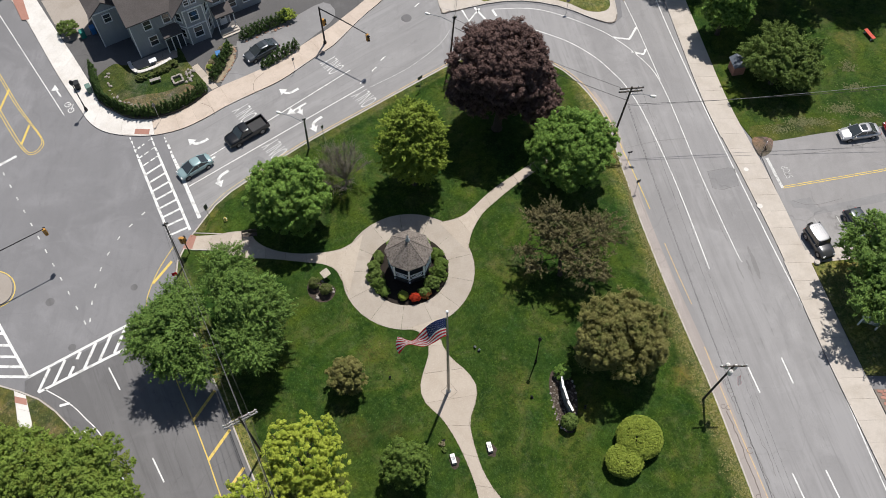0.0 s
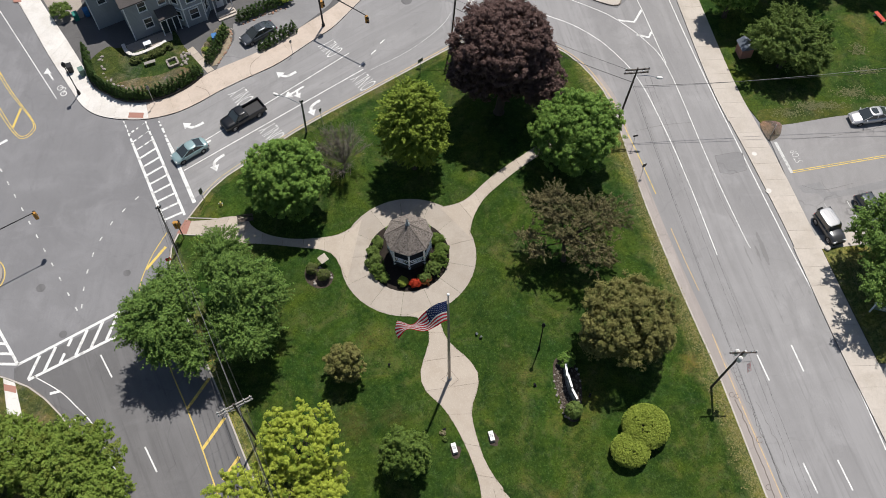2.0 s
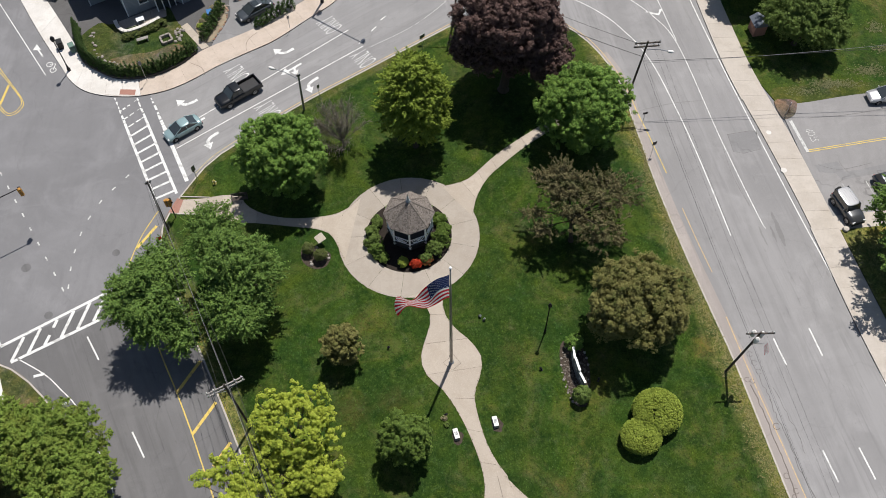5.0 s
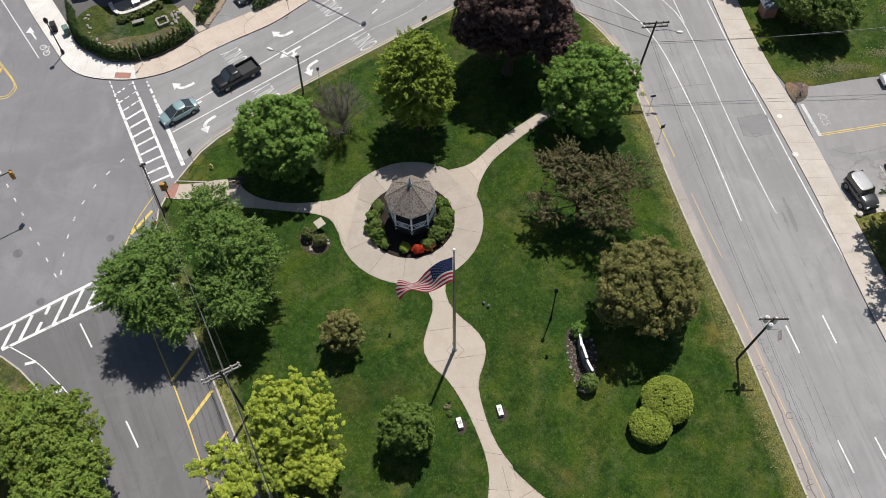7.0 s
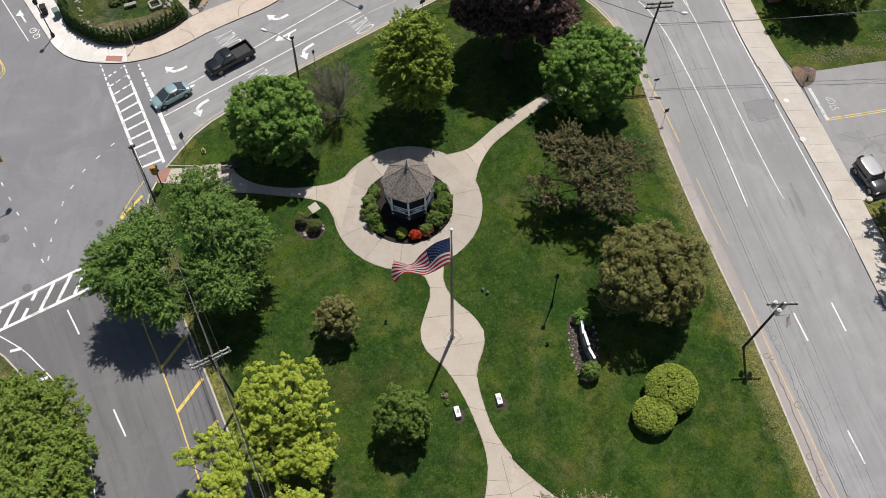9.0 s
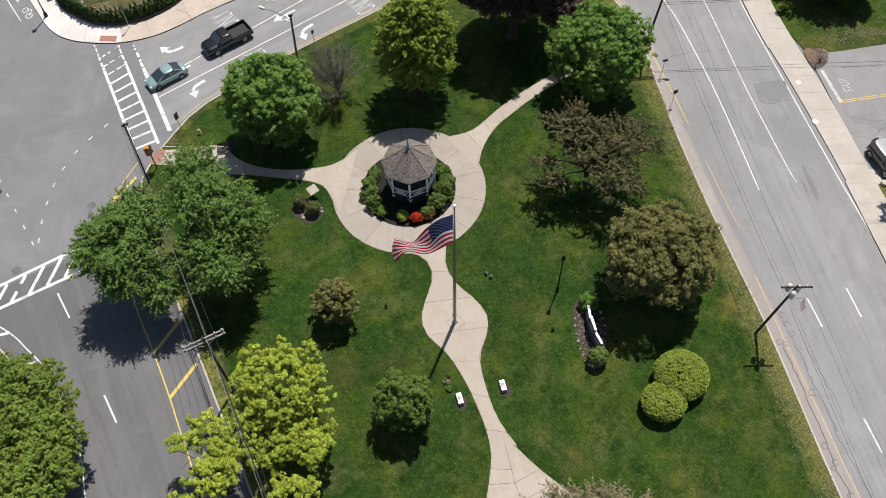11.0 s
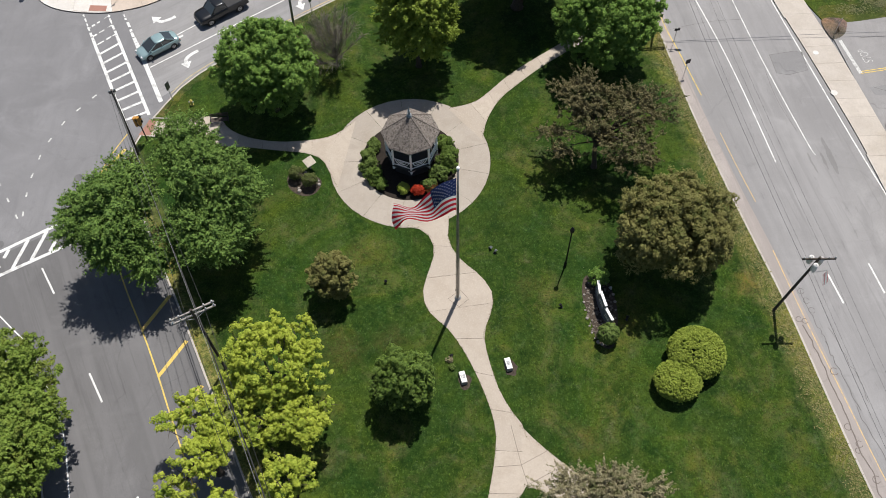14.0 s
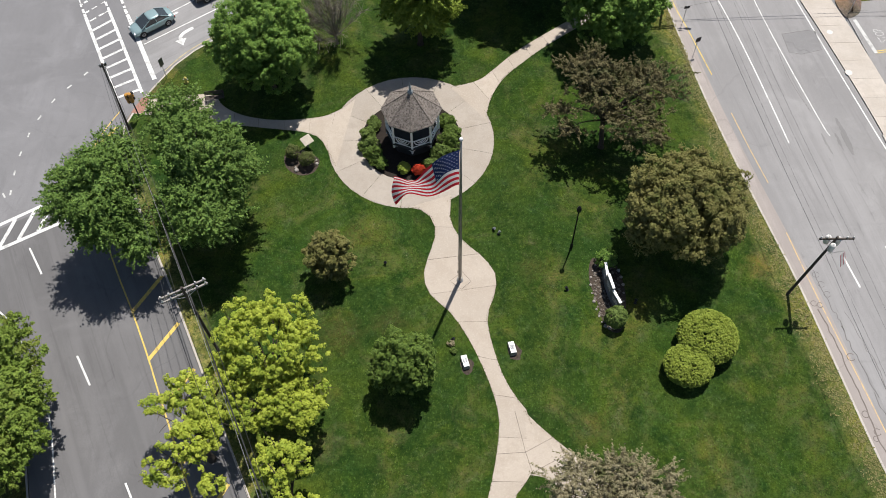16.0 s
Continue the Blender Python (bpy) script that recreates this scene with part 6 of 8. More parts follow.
for o in (-1.2, -0.45, 0.25, 0.9):
    d = Vector((math.cos(radians(28)), math.sin(radians(28)), 0)) * o
    wire((-19.0 + d.x, -6.2 + d.y, 10.15), (-29.2 + d.x * 0.2, 15.5 + d.y * 0.2, 8.6), 0.5, 0.013, CABLE_PALE if 0 < o < 0.5 else None)
    wire((-19.0 + d.x, -6.2 + d.y, 10.15), (-9.5 + d.x * 0.6, -27.0 + d.y, 10.0), 0.5, 0.017, CABLE_PALE if 0 < o < 0.5 else None)
for z, r in ((7.4, 0.032), (6.9, 0.028)):
    wire((-18.85, -6.2, z), (-29.3, 15.3, z - 0.6), 0.6, r)
    wire((-18.85, -6.2, z), (-9.3, -27.0, z), 0.6, r)
wire((20.8, 31.3, 7.0), (58.0, 32.2, 8.4), 0.4, 0.022)
wire((20.8, 31.3, 6.7), (58.0, 33.0, 8.4), 0.5, 0.024, CABLE_PALE)
wire((20.8, 31.3, 9.2), (-0.0 + 1.4, 43.5, 8.8), 0.4, 0.02)
wire((20.8, 31.3, 7.6), (1.4, 43.5, 7.4), 0.5, 0.03)
for o in (-1.0, 0.4, 1.0):
    wire((26.4 + o, -1.5, 8.3), (20.8 + o, 31.3, 9.9), 0.5, 0.007)
    wire((26.4 + o, -1.5, 8.3), (32.4 + o, -36.0, 8.3), 0.5, 0.007)
wire((26.2, -1.5, 6.2), (20.7, 31.4, 7.2), 0.5, 0.013)
wire((26.2, -1.5, 6.2), (32.2, -36.0, 6.4), 0.5, 0.013)
wire((1.4, 43.5, 8.8), (5.0, 75.0, 8.8), 0.4, 0.02)

# small flag on the leaning pole
pf = thing("pole_flag", pose(26.95, -1.9, 6.9), "small striped flag fixed to the utility pole", "flag")
staff = Mesh()
staff.tube([(-0.6, 0.2, -0.5), (0.25, -0.1, 0.35)], 0.018, 5)
staff.make("staff", METAL_GREY, pf)
for k in range(7):
    c = Mesh()
    c.poly([(0.25 - 0.02 * k, -0.1, 0.3 - 0.08 * k), (0.25 - 0.02 * k, -0.1, 0.22 - 0.08 * k), (0.35 - 0.03 * k, -0.75, -0.35 - 0.08 * k), (0.35 - 0.03 * k, -0.75, -0.27 - 0.08 * k)])
    c.make("stripe", WHITE_CLOTH if k % 2 else RED, pf)


def lawn_post(x, y):
    root = thing("lawn_post", pose(x, y, 0.11), "thin dark post standing on the lawn", "post")
    a = Mesh()
    a.lathe([(0.13, 0), (0.13, 0.5), (0.075, 0.62), (0.06, 3.0), (0.055, 5.2)], Matrix(), 8)
    a.make("shaft", METAL_DARK, root)
    b = Mesh()
    b.lathe([(0.06, 5.2), (0.16, 5.3), (0.2, 5.55), (0.13, 5.8), (0.02, 6.0)], Matrix(), 8)
    b.make("lantern", METAL_DARK, root)
    return root


lawn_post(8.8, 2.85)


def street_lantern(x, y, h):
    root = thing("street_lantern", pose(x, y, 0.13), "black ornamental street lantern on the pavement", "street lamp", "street lanterns")
    a = Mesh()
    a.lathe([(0.2, 0), (0.2, 0.35), (0.1, 0.6), (0.065, 1.2), (0.055, h - 0.7)], Matrix(), 10)
    a.make("post", METAL_DARK, root)
    b = Mesh()
    b.lathe([(0.07, h - 0.7), (0.2, h - 0.6), (0.26, h - 0.2), (0.18, h - 0.05), (0.03, h + 0.12)], Matrix(), 10)
    b.make("lantern", METAL_DARK, root)
    return root


street_lantern(-44.6, 38.0, 5.4)


def signal_head(x, y, z, turn, parent):
    box = Mesh()
    box.box((0.36, 0.3, 1.05), pose(x, y, z, 0, 0, turn), 0.05)
    head = box.make("signal_head", SIGNAL_YELLOW, parent, "yellow traffic signal head")
    d = Vector((math.sin(radians(turn)), -math.cos(radians(turn)), 0))
    for k, mat in enumerate((LAMP_RED, SIGNAL_YELLOW, GREEN_BOX)):
        hood = Mesh()
        hood.lathe([(0.14, 0), (0.15, 0.2), (0.12, 0.2), (0.1, 0.03)], Matrix.Translation(Vector((x, y, z + 0.33 - 0.33 * k)) + d * 0.14) @ d.to_track_quat("Z", "Y").to_matrix().to_4x4(), 10)
        hood.make("visor", METAL_DARK if mat != SIGNAL_YELLOW else SIGNAL_YELLOW, head)


def signal_mast(x, y, h, end, turn, label):
    root = thing("signal_mast", pose(x, y, 0.1), label, "traffic signal", "traffic signals")
    a = Mesh()
    a.lathe([(0.22, 0), (0.22, 0.3), (0.13, 0.4), (0.1, h)], Matrix(), 10)
    a.make("mast", METAL_DARK, root)
    e = Vector(end)
    b = Mesh()
    b.tube([(0, 0, h - 0.2), tuple(Vector((0, 0, h - 0.2)).lerp(e, 0.5) + Vector((0, 0, 0.08))), tuple(e)], [0.09, 0.07, 0.05], 8)
    b.make("arm", METAL_DARK, root)
    signal_head(e.x, e.y, e.z - 0.55, turn, root)
    signal_head(0.3, -0.2, h * 0.62, turn + 60, root)
    return root


signal_mast(-15.4, 48.5, 6.3, (6.1, -4.4, 5.9), 40, "dark signal mast with a long arm over the street")
signal_mast(-56.5, 7.6, 6.4, (13.6, 9.0, 6.2), 200, "dark signal mast with a long arm over the junction")
ps = thing("pedestrian_signal", pose(-29.0, 17.0, 0.12), "yellow pedestrian signal on a short post at the ramp", "traffic signal")
a = Mesh()
a.tube([(0, 0, 0), (0, 0, 2.6)], 0.06, 8)
a.make("post", METAL_DARK, ps)
signal_head(0, 0, 2.7, 150, ps)
signal_head(-0.32, 0.12, 2.5, 60, ps)


def road_sign(x, y, h, turn, w, tall, material, label):
    root = thing("road_sign", pose(x, y, 0.1, 0, 0, turn), label, "road sign", "road signs")
    a = Mesh()
    a.tube([(0, 0, 0), (0, 0, h)], 0.03, 6)
    a.make("post", METAL_GREY, root)
    b = Mesh()
    b.box((w, 0.02, tall), pose(0, -0.04, h - tall / 2), 0.0)
    b.make("panel", material, root)
    return root


GREY_BACK = plain("sign_back", (0.2, 0.2, 0.2), 0.5, 0.4)
road_sign(-27.3, 21.7, 2.6, 62, 0.5, 0.9, GREY_BACK, "grey backed road sign on the lawn edge")
road_sign(-3.0, 40.3, 2.4, 40, 0.75, 0.55, GREY_BACK, "dark backed road sign behind the kerb")
road_sign(22.0, 24.2, 2.1, 20, 0.5, 0.55, METAL_DARK, "small road sign at the avenue kerb")
road_sign(-35.1, 36.1, 3.3, 35, 0.35, 0.6, GREY_BACK, "slim grey sign post on the corner pavement")
road_sign(37.7, 29.2, 2.2, 60, 0.3, 0.45, GREY_BACK, "thin leaning sign post at the side street")
road_sign(-14.7, 32.8, 2.5, 40, 0.3, 0.5, GREY_BACK, "small road sign beside the lamp pole")
road_sign(-19.0, 43.9, 2.3, 40, 0.3, 0.45, GREY_BACK, "small road sign on the pavement")
road_sign(21.5, 28.2, 2.2, 10, 0.55, 0.3, METAL_DARK, "dark road sign at the avenue kerb")
road_sign(16.6, 53.3, 2.4, 10, 0.5, 0.7, GREY_BACK, "dark road sign on the traffic island")
road_sign(-29.9, 13.6, 1.6, 20, 0.55, 0.6, RED, "red sign beside the corner pole")

hyd = thing("hydrant", pose(-25.4, 21.2, 0.11), "small yellow hydrant on the lawn", "hydrant")
a = Mesh()
a.lathe([(0.17, 0), (0.17, 0.06), (0.12, 0.08), (0.12, 0.5), (0.15, 0.54), (0.1, 0.66), (0.03, 0.72)], Matrix(), 12)
a.make("barrel", plain("hydrant_yellow", (0.6, 0.5, 0.15), 0.5), hyd)
for s in (-1, 1):
    b = Mesh()
    b.tube([(0.1 * s, 0, 0.4), (0.22 * s, 0, 0.4)], 0.055, 8)
    b.make("outlet", CREAM, hyd)


# ---- memorials, bench, notice stand ----
def tablet(x, y, turn):
    root = thing("stone_marker", pose(x, y, 0.11, 0, 0, turn), "low white stone marker beside the path", "marker", "stone markers")
    a = Mesh()
    a.box((0.52, 1.1, 0.3), pose(0, 0, 0.15), 0.04, 0.96)
    a.make("stone", STONE, root)
    b = Mesh()
    b.box((0.44, 1.02, 0.07), pose(0, 0, 0.36, -8, 0, 0), 0.02)
    top = b.make("slanted_top", CREAM, root, "white slanted top")
    c = Mesh()
    for k in range(4):
        c.box((0.34 - 0.05 * (k % 2), 0.05, 0.008), pose(0, 0.15 - 0.09 * k, 0.402 - 0.1 * 0.0 + (0.15 - 0.09 * k) * -0.14, -8, 0, 0))
    c.make("inscription", GREY_SLATE, top)
    return root


tablet(0.0, -7.3, 14)
tablet(3.6, -6.2, 12)
for x, y in ((0.05, -7.5), (3.7, -6.45)):
    ring = [Vector((x + 0.1 + (0.5 + 0.08 * math.sin(5 * a)) * math.cos(a), y - 0.05 + (0.66 + 0.1 * math.sin(3 * a + x)) * math.sin(a))) for a in np.linspace(0, 2 * math.pi, 19)[:-1]]
    sheet("marker_bed", ring, 0.116, SOIL, 0.03, "small soil bed round the stone marker", "bed")
shrub("bedding_plant", -1.05, -5.75, [(0, 0, 0.15, 0.28, 0.24, 0.16)], LEAF_PALE, "small plant with pale flowers on the lawn", 22, 22, 0.1, 0.05, 300, 0.11, "plant", -0.2, 0.15, "", 1.0)
shrub("bedding_plant", -0.85, -6.35, [(0, 0, 0.15, 0.22, 0.3, 0.14)], LEAF_SHRUB, "small green bedding plant beside the marker", 20, 22, 0.1, 0.05, 301, 0.11, "plant", -0.2, 0.15, "", 1.0)
for k, (x, y) in enumerate(((-6.3, 1.55), (2.5, 4.7), (-1.0, -5.4), (2.9, 4.2), (13.4, -2.3), (12.4, 0.4), (8.2, -1.1))):
    fx = thing("ground_light", pose(x, y, 0.11, 0, 0, 40 * k), "small dark garden spotlight on the lawn", "garden light", "garden lights")
    a = Mesh()
    a.lathe([(0.12, 0), (0.12, 0.05), (0.04, 0.08), (0.04, 0.2)], Matrix(), 8)
    a.make("stake", METAL_DARK, fx)
    b = Mesh()
    b.lathe([(0.07, 0), (0.12, 0.12), (0.12, 0.24), (0.09, 0.24)], pose(0, 0, 0.2, 50, 0, 0), 8)
    b.make("lamp", METAL_GREY if k % 2 else METAL_DARK, fx)

sheet("memorial_bed", smooth_line([(10.4, 1.8), (12.0, 1.6), (12.7, -0.6), (12.6, -3.0), (12.0, -4.8), (10.9, -4.4), (10.5, -2.4), (10.0, -0.2)], 4, True), 0.122, SOIL, 0.05, "brown soil bed with stones round the memorial", "bed")
mem = thing("memorial_wall", pose(11.35, -1.3, 0.12, 0, 0, -78), "stepped slate and white stone memorial in a soil bed", "memorial")
for k, (u, hgt, w) in enumerate(((-1.25, 1.35, 1.25), (0.05, 1.8, 1.35), (1.3, 1.45, 1.2))):
    bend = (-10, 0, 10)[k]
    v = (0.12, 0.0, 0.12)[k]
    a = Mesh()
    a.box((w, 0.2, hgt), pose(u, v, hgt / 2, 0, 0, bend), 0.02)
    body = a.make("panel", GREY_SLATE, mem, "dark slate panel")
    b = Mesh()
    b.box((w + 0.04, 0.22, 0.1), pose(u, v, hgt + 0.06, 0, 0, bend), 0.02)
    b.make("coping", CREAM, mem, "white coping stone")
    c = Mesh()
    for r in range(4):
        c.box((w * 0.6, 0.006, 0.05), pose(u, v - 0.105, hgt * 0.75 - r * 0.14, 0, 0, bend))
    c.make("inscription", CREAM, body)
m = Mat("rubble_stone", (0.21, 0.185, 0.155), 0.9)
m.mix(m.random(True), (0.08, 0.06, 0.048))
RUBBLE = m.m
random.seed(21)
for k in range(26):
    t = k / 26 * 6.283
    st = Mesh()
    r = random.uniform(0.08, 0.17)
    st.lathe([(r * 0.7, 0), (r, r * 0.35), (r * 0.75, r * 0.8), (r * 0.2, r)], pose(11.35 + 1.25 * math.cos(t) * (1 + 0.08 * math.sin(3 * t)), -1.4 + 3.1 * math.sin(t), 0.1, 0, 0, 37 * k), 7)
    tagged(st.make("edging_stone", STONE), "rough grey stone edging the memorial bed", "stone", "stones round the memorial bed")

rub = Mesh()
for k in range(240):
    t, q = random.uniform(0, 6.283), random.random() ** 0.5
    r = random.uniform(0.05, 0.13)
    rub.lathe([(r * 0.8, 0), (r, r * 0.4), (r * 0.5, r * 0.9)], pose(11.35 + 1.15 * q * math.cos(t), -1.4 + 2.9 * q * math.sin(t), 0.11, 0, 0, 53 * k), 5)
tagged(rub.make("rubble", RUBBLE), "mixed grey and brown stones in the memorial bed", "stones", kind="stuff")
sheet("notice_bed", smooth_line([(-15.5, 12.6), (-14.8, 13.2), (-13.4, 12.8), (-12.4, 12.0), (-12.8, 10.7), (-14.0, 10.4), (-15.2, 11.2)], 4, True), 0.118, SOIL, 0.05, "dark soil under the clipped shrubs", "bed")
for a, b in (((-1.1, -0.2), (-0.1, 0.65)), ((-0.1, 0.65), (0.55, -0.2)), ((-1.0, -0.3), (-0.2, -0.95)), ((-0.2, -0.95), (0.6, -0.25))):
    stripe(S(a, b), 0.035, JOINT, "dark saw joint round the flagpole", z=PATH_Z + 0.012, name="path_joint")

for pts in (((3.58, -11.17), (4.21, -14.27), (4.7, -16.05)), ((2.2, -14.4), (4.21, -14.27), (6.29, -13.16)), ((4.75, -15.7), (7.4, -14.3))):
    stripe(S(*pts), 0.035, JOINT, "dark joint where the paths part", z=PATH_Z + 0.0155, name="path_joint")
for pts in (((-30.55, 38.84), (-29.05, 38.07), (-28.5, 36.97)), ((-22.98, 43.58), (-24.01, 42.28), (-24.02, 40.77), (-23.39, 40.2))):
    stripe(L(*pts), 0.05, JOINT, "dark curved joint at the drive cut", z=0.1375, name="path_joint")

bench = thing("bench", pose(-22.4, 18.95, 0.14, 0, 0, 8), "dark wooden park bench on the path", "bench")
for k in range(4):
    a = Mesh()
    a.box((1.75, 0.1, 0.035), pose(0, -0.2 + 0.125 * k, 0.44), 0.01)
    a.make("seat_slat", WOOD_POLE, bench)
for k in range(3):
    a = Mesh()
    a.box((1.75, 0.03, 0.1), pose(0, 0.3 + 0.03 * k, 0.56 + 0.14 * k, -12, 0, 0), 0.01)
    a.make("back_slat", WOOD_POLE, bench)
for s in (-0.8, 0.8):
    for yy in (-0.2, 0.24):
        a = Mesh()
        a.box((0.06, 0.06, 0.44), pose(s, yy, 0.22), 0.01)
        a.make("leg", METAL_DARK, bench)
    a = Mesh()
    a.box((0.06, 0.55, 0.05), pose(s, 0.02, 0.64), 0.01)
    a.make("armrest", METAL_DARK, bench)

stand = thing("notice_stand", pose(-13.5, 13.45, 0.11, 0, 0, 40), "pale slanted notice board on a short post", "notice board")
a = Mesh()
a.box((0.12, 0.12, 1.0), pose(0, 0, 0.5), 0.01)
a.make("post", WOOD_GREY, stand)
a = Mesh()
a.box((0.95, 0.85, 0.06), pose(0, -0.05, 1.05, 18, 0, 0), 0.02)
a.make("board", plain("board_tan", (0.45, 0.4, 0.33), 0.7), stand, "pale board")
for k, (x, y) in enumerate(((-14.4, 11.2), (-12.6, 11.6), (-14.3, 10.9), (-12.7, 12.0), (-13.9, 12.9))):
    st = Mesh()
    r = 0.13 + 0.04 * (k % 3)
    st.lathe([(r * 0.8, 0), (r, r * 0.4), (r * 0.7, r * 0.9), (r * 0.2, r)], pose(x, y, 0.1, 0, 0, 50 * k), 7)
    tagged(st.make("garden_stone", STONE), "grey stone beside the clipped shrubs", "stone", "stones at the notice stand")


# ---- vehicles ----
def car(name, x, y, turn, paint, label, length=4.6, width=1.8, height=1.46, style="sedan", z=0.0, roof=None, sunroof=False):
    """A car facing +x of its own frame: lofted body, glass house, roof, wheels, lamps, mirrors."""
    root = thing(name, pose(x, y, z, 0, 0, turn), label, "truck" if style == "pickup" else "car", "parked and waiting vehicles")
    hl, hw = length / 2, width / 2
    belt = {"sedan": 0.92, "suv": 1.02, "jeep": 1.12, "pickup": 1.12}[style]
    hood = {"sedan": 0.8, "suv": 0.95, "jeep": 1.08, "pickup": 1.08}[style]
    tail = {"sedan": 0.92, "suv": 1.0, "jeep": 1.1, "pickup": 1.1}[style]
    nose = 0.72 if style != "jeep" else 0.92
    if style == "pickup":
        prof = [(-hl, 0.86, 0.5, 0.72), (-hl + 0.1, 0.96, 0.42, 0.74), (-0.5, 1.0, 0.4, 0.76), (-0.42, 1.0, 0.4, belt), (0.9, 1.0, 0.4, belt), (hl - 0.9, 1.0, 0.4, hood), (hl - 0.25, 0.94, 0.42, hood - 0.06), (hl, 0.8, 0.5, nose + 0.1)]
    else:
        prof = [(-hl, 0.8, 0.45, tail - 0.2), (-hl + 0.15, 0.93, 0.36, tail - 0.05), (-hl + 0.6, 0.99, 0.3, tail), (-0.3, 1.0, 0.28, belt), (0.75, 1.0, 0.28, belt - 0.01), (hl - 0.7, 0.98, 0.3, hood), (hl - 0.2, 0.9, 0.34, nose), (hl, 0.72, 0.42, nose - 0.14)]
    rings = []
    for px, w, lo, hi in prof:
        w *= hw
        rings.append([(px, -w * 0.9, lo), (px, -w, lo + 0.12), (px, -w, hi - 0.14), (px, -w * 0.93, hi - 0.03), (px, -w * 0.5, hi + 0.015), (px, 0, hi + 0.03),
                      (px, w * 0.5, hi + 0.015), (px, w * 0.93, hi - 0.03), (px, w, hi - 0.14), (px, w, lo + 0.12), (px, w * 0.9, lo)])
    smooth = [smooth_line([Vector(r[j]) for r in rings], 4) for j in range(11)]
    body = Mesh()
    body.loft([[col[i] for col in smooth] for i in range(len(smooth[0]))])
    shell = body.make("body", paint, root)
    shell.data.shade_smooth()
    # glass house
    if style == "sedan":
        c = [(-hl + 0.42, 0.82), (-hl + 1.35, 0.72), (0.3, 0.74), (1.3, 0.87)]
    elif style == "suv":
        c = [(-hl + 0.15, 0.86), (-hl + 0.5, 0.78), (0.5, 0.78), (1.25, 0.88)]
    elif style == "jeep":
        c = [(-hl + 0.12, 0.86), (-hl + 0.22, 0.82), (0.45, 0.82), (0.7, 0.86)]
    else:
        c = [(-0.42, 0.86), (-0.25, 0.8), (0.8, 0.78), (1.45, 0.88)]
    (b0, w0), (t0, v0), (t1, v1), (b1, w1) = c
    zb, zt = belt - 0.03, height - 0.06
    bot = [(b1, -w1 * hw), (b1, w1 * hw), (b0, w0 * hw), (b0, -w0 * hw)]
    up = [(t1, -v1 * hw), (t1, v1 * hw), (t0, v0 * hw), (t0, -v0 * hw)]
    names = ("windscreen", "side_window", "rear_window", "side_window")
    for i, nm in enumerate(names):
        j = (i + 1) % 4
        g = Mesh()
        q = [Vector((*bot[i], zb)), Vector((*bot[j], zb)), Vector((*up[j], zt)), Vector((*up[i], zt))]
        mid = sum(q, Vector()) / 4
        n = (q[1] - q[0]).cross(q[3] - q[0]).normalized() * 0.03
        g.loft([[p for p in q], [p - n for p in q]])
        g.make(nm, GLASS, root, "dark tinted glass")
    rf = Mesh()
    ring = []
    cx, hx, hv = (t0 + t1) / 2, (t1 - t0) / 2, (v0 + v1) / 2 * hw
    crown = 0.03 if style == "jeep" else 0.09
    for lift, grow in ((-0.02, 1.04), (crown * 0.35, 1.02), (crown * 0.7, 0.92), (crown * 0.92, 0.7), (crown, 0.35)):
        line = []
        for i in range(20):
            q = 2 * math.pi * i / 20
            co, si = math.cos(q), math.sin(q)
            line.append((cx + hx * grow * math.copysign(abs(co) ** 0.45, co), hv * grow * math.copysign(abs(si) ** 0.45, si), zt + lift))
        ring.append(line)
    rf.loft(ring)
    rf.make("roof", roof or paint, root, "", True)
    if sunroof:
        sr = Mesh()
        sr.box((0.75, hw * 0.95, 0.03), pose(cx + 0.15, 0, zt + crown + 0.012), 0.08)
        sr.make("sunroof", GLASS, root, "dark glass sunroof")
    if style == "jeep":
        ribs = Mesh()
        for k in range(5):
            ribs.box((hx * 1.7, 0.05, 0.02), pose(cx, hv * (-0.7 + 0.35 * k), zt + crown + 0.012))
        ribs.make("roof_rib", roof or paint, root)
    for i in range(4):
        pil = Mesh()
        pil.tube([(*bot[i], zb), (*up[i], zt)], 0.045, 5)
        pil.make("pillar", paint, root)
    for s in (-1, 1):
        pil = Mesh()
        pil.tube([((b0 + b1) / 2 - 0.1, s * hw * 0.87, zb), ((t0 + t1) / 2, s * hw * 0.78, zt)], 0.035, 5)
        pil.make("pillar", paint, root)
    r = {"sedan": 0.32, "suv": 0.36, "jeep": 0.42, "pickup": 0.4}[style]
    for px in (-hl * 0.6, hl * 0.62):
        for s in (-1, 1):
            ty = Mesh()
            face = Matrix.Translation((px, s * (hw - 0.1), r)) @ Matrix.Rotation(radians(90 * -s), 4, "X")
            ty.lathe([(r * 0.6, -0.11), (r * 0.95, -0.11), (r, -0.06), (r, 0.08), (r * 0.94, 0.115), (r * 0.62, 0.115)], face, 18)
            tyre = ty.make("wheel", RUBBER, root, "black tyre")
            rim = Mesh()
            rim.lathe([(r * 0.62, 0.09), (r * 0.6, 0.122), (r * 0.3, 0.11), (r * 0.12, 0.125)], face, 12)
            rim.make("rim", CHROME, tyre)
            arch = Mesh()
            arch.lathe([(r * 1.12, -0.04), (r * 1.18, 0.095), (r * 1.05, 0.1)], face, 16)
            arch.make("wheel_arch", TRIM, root)
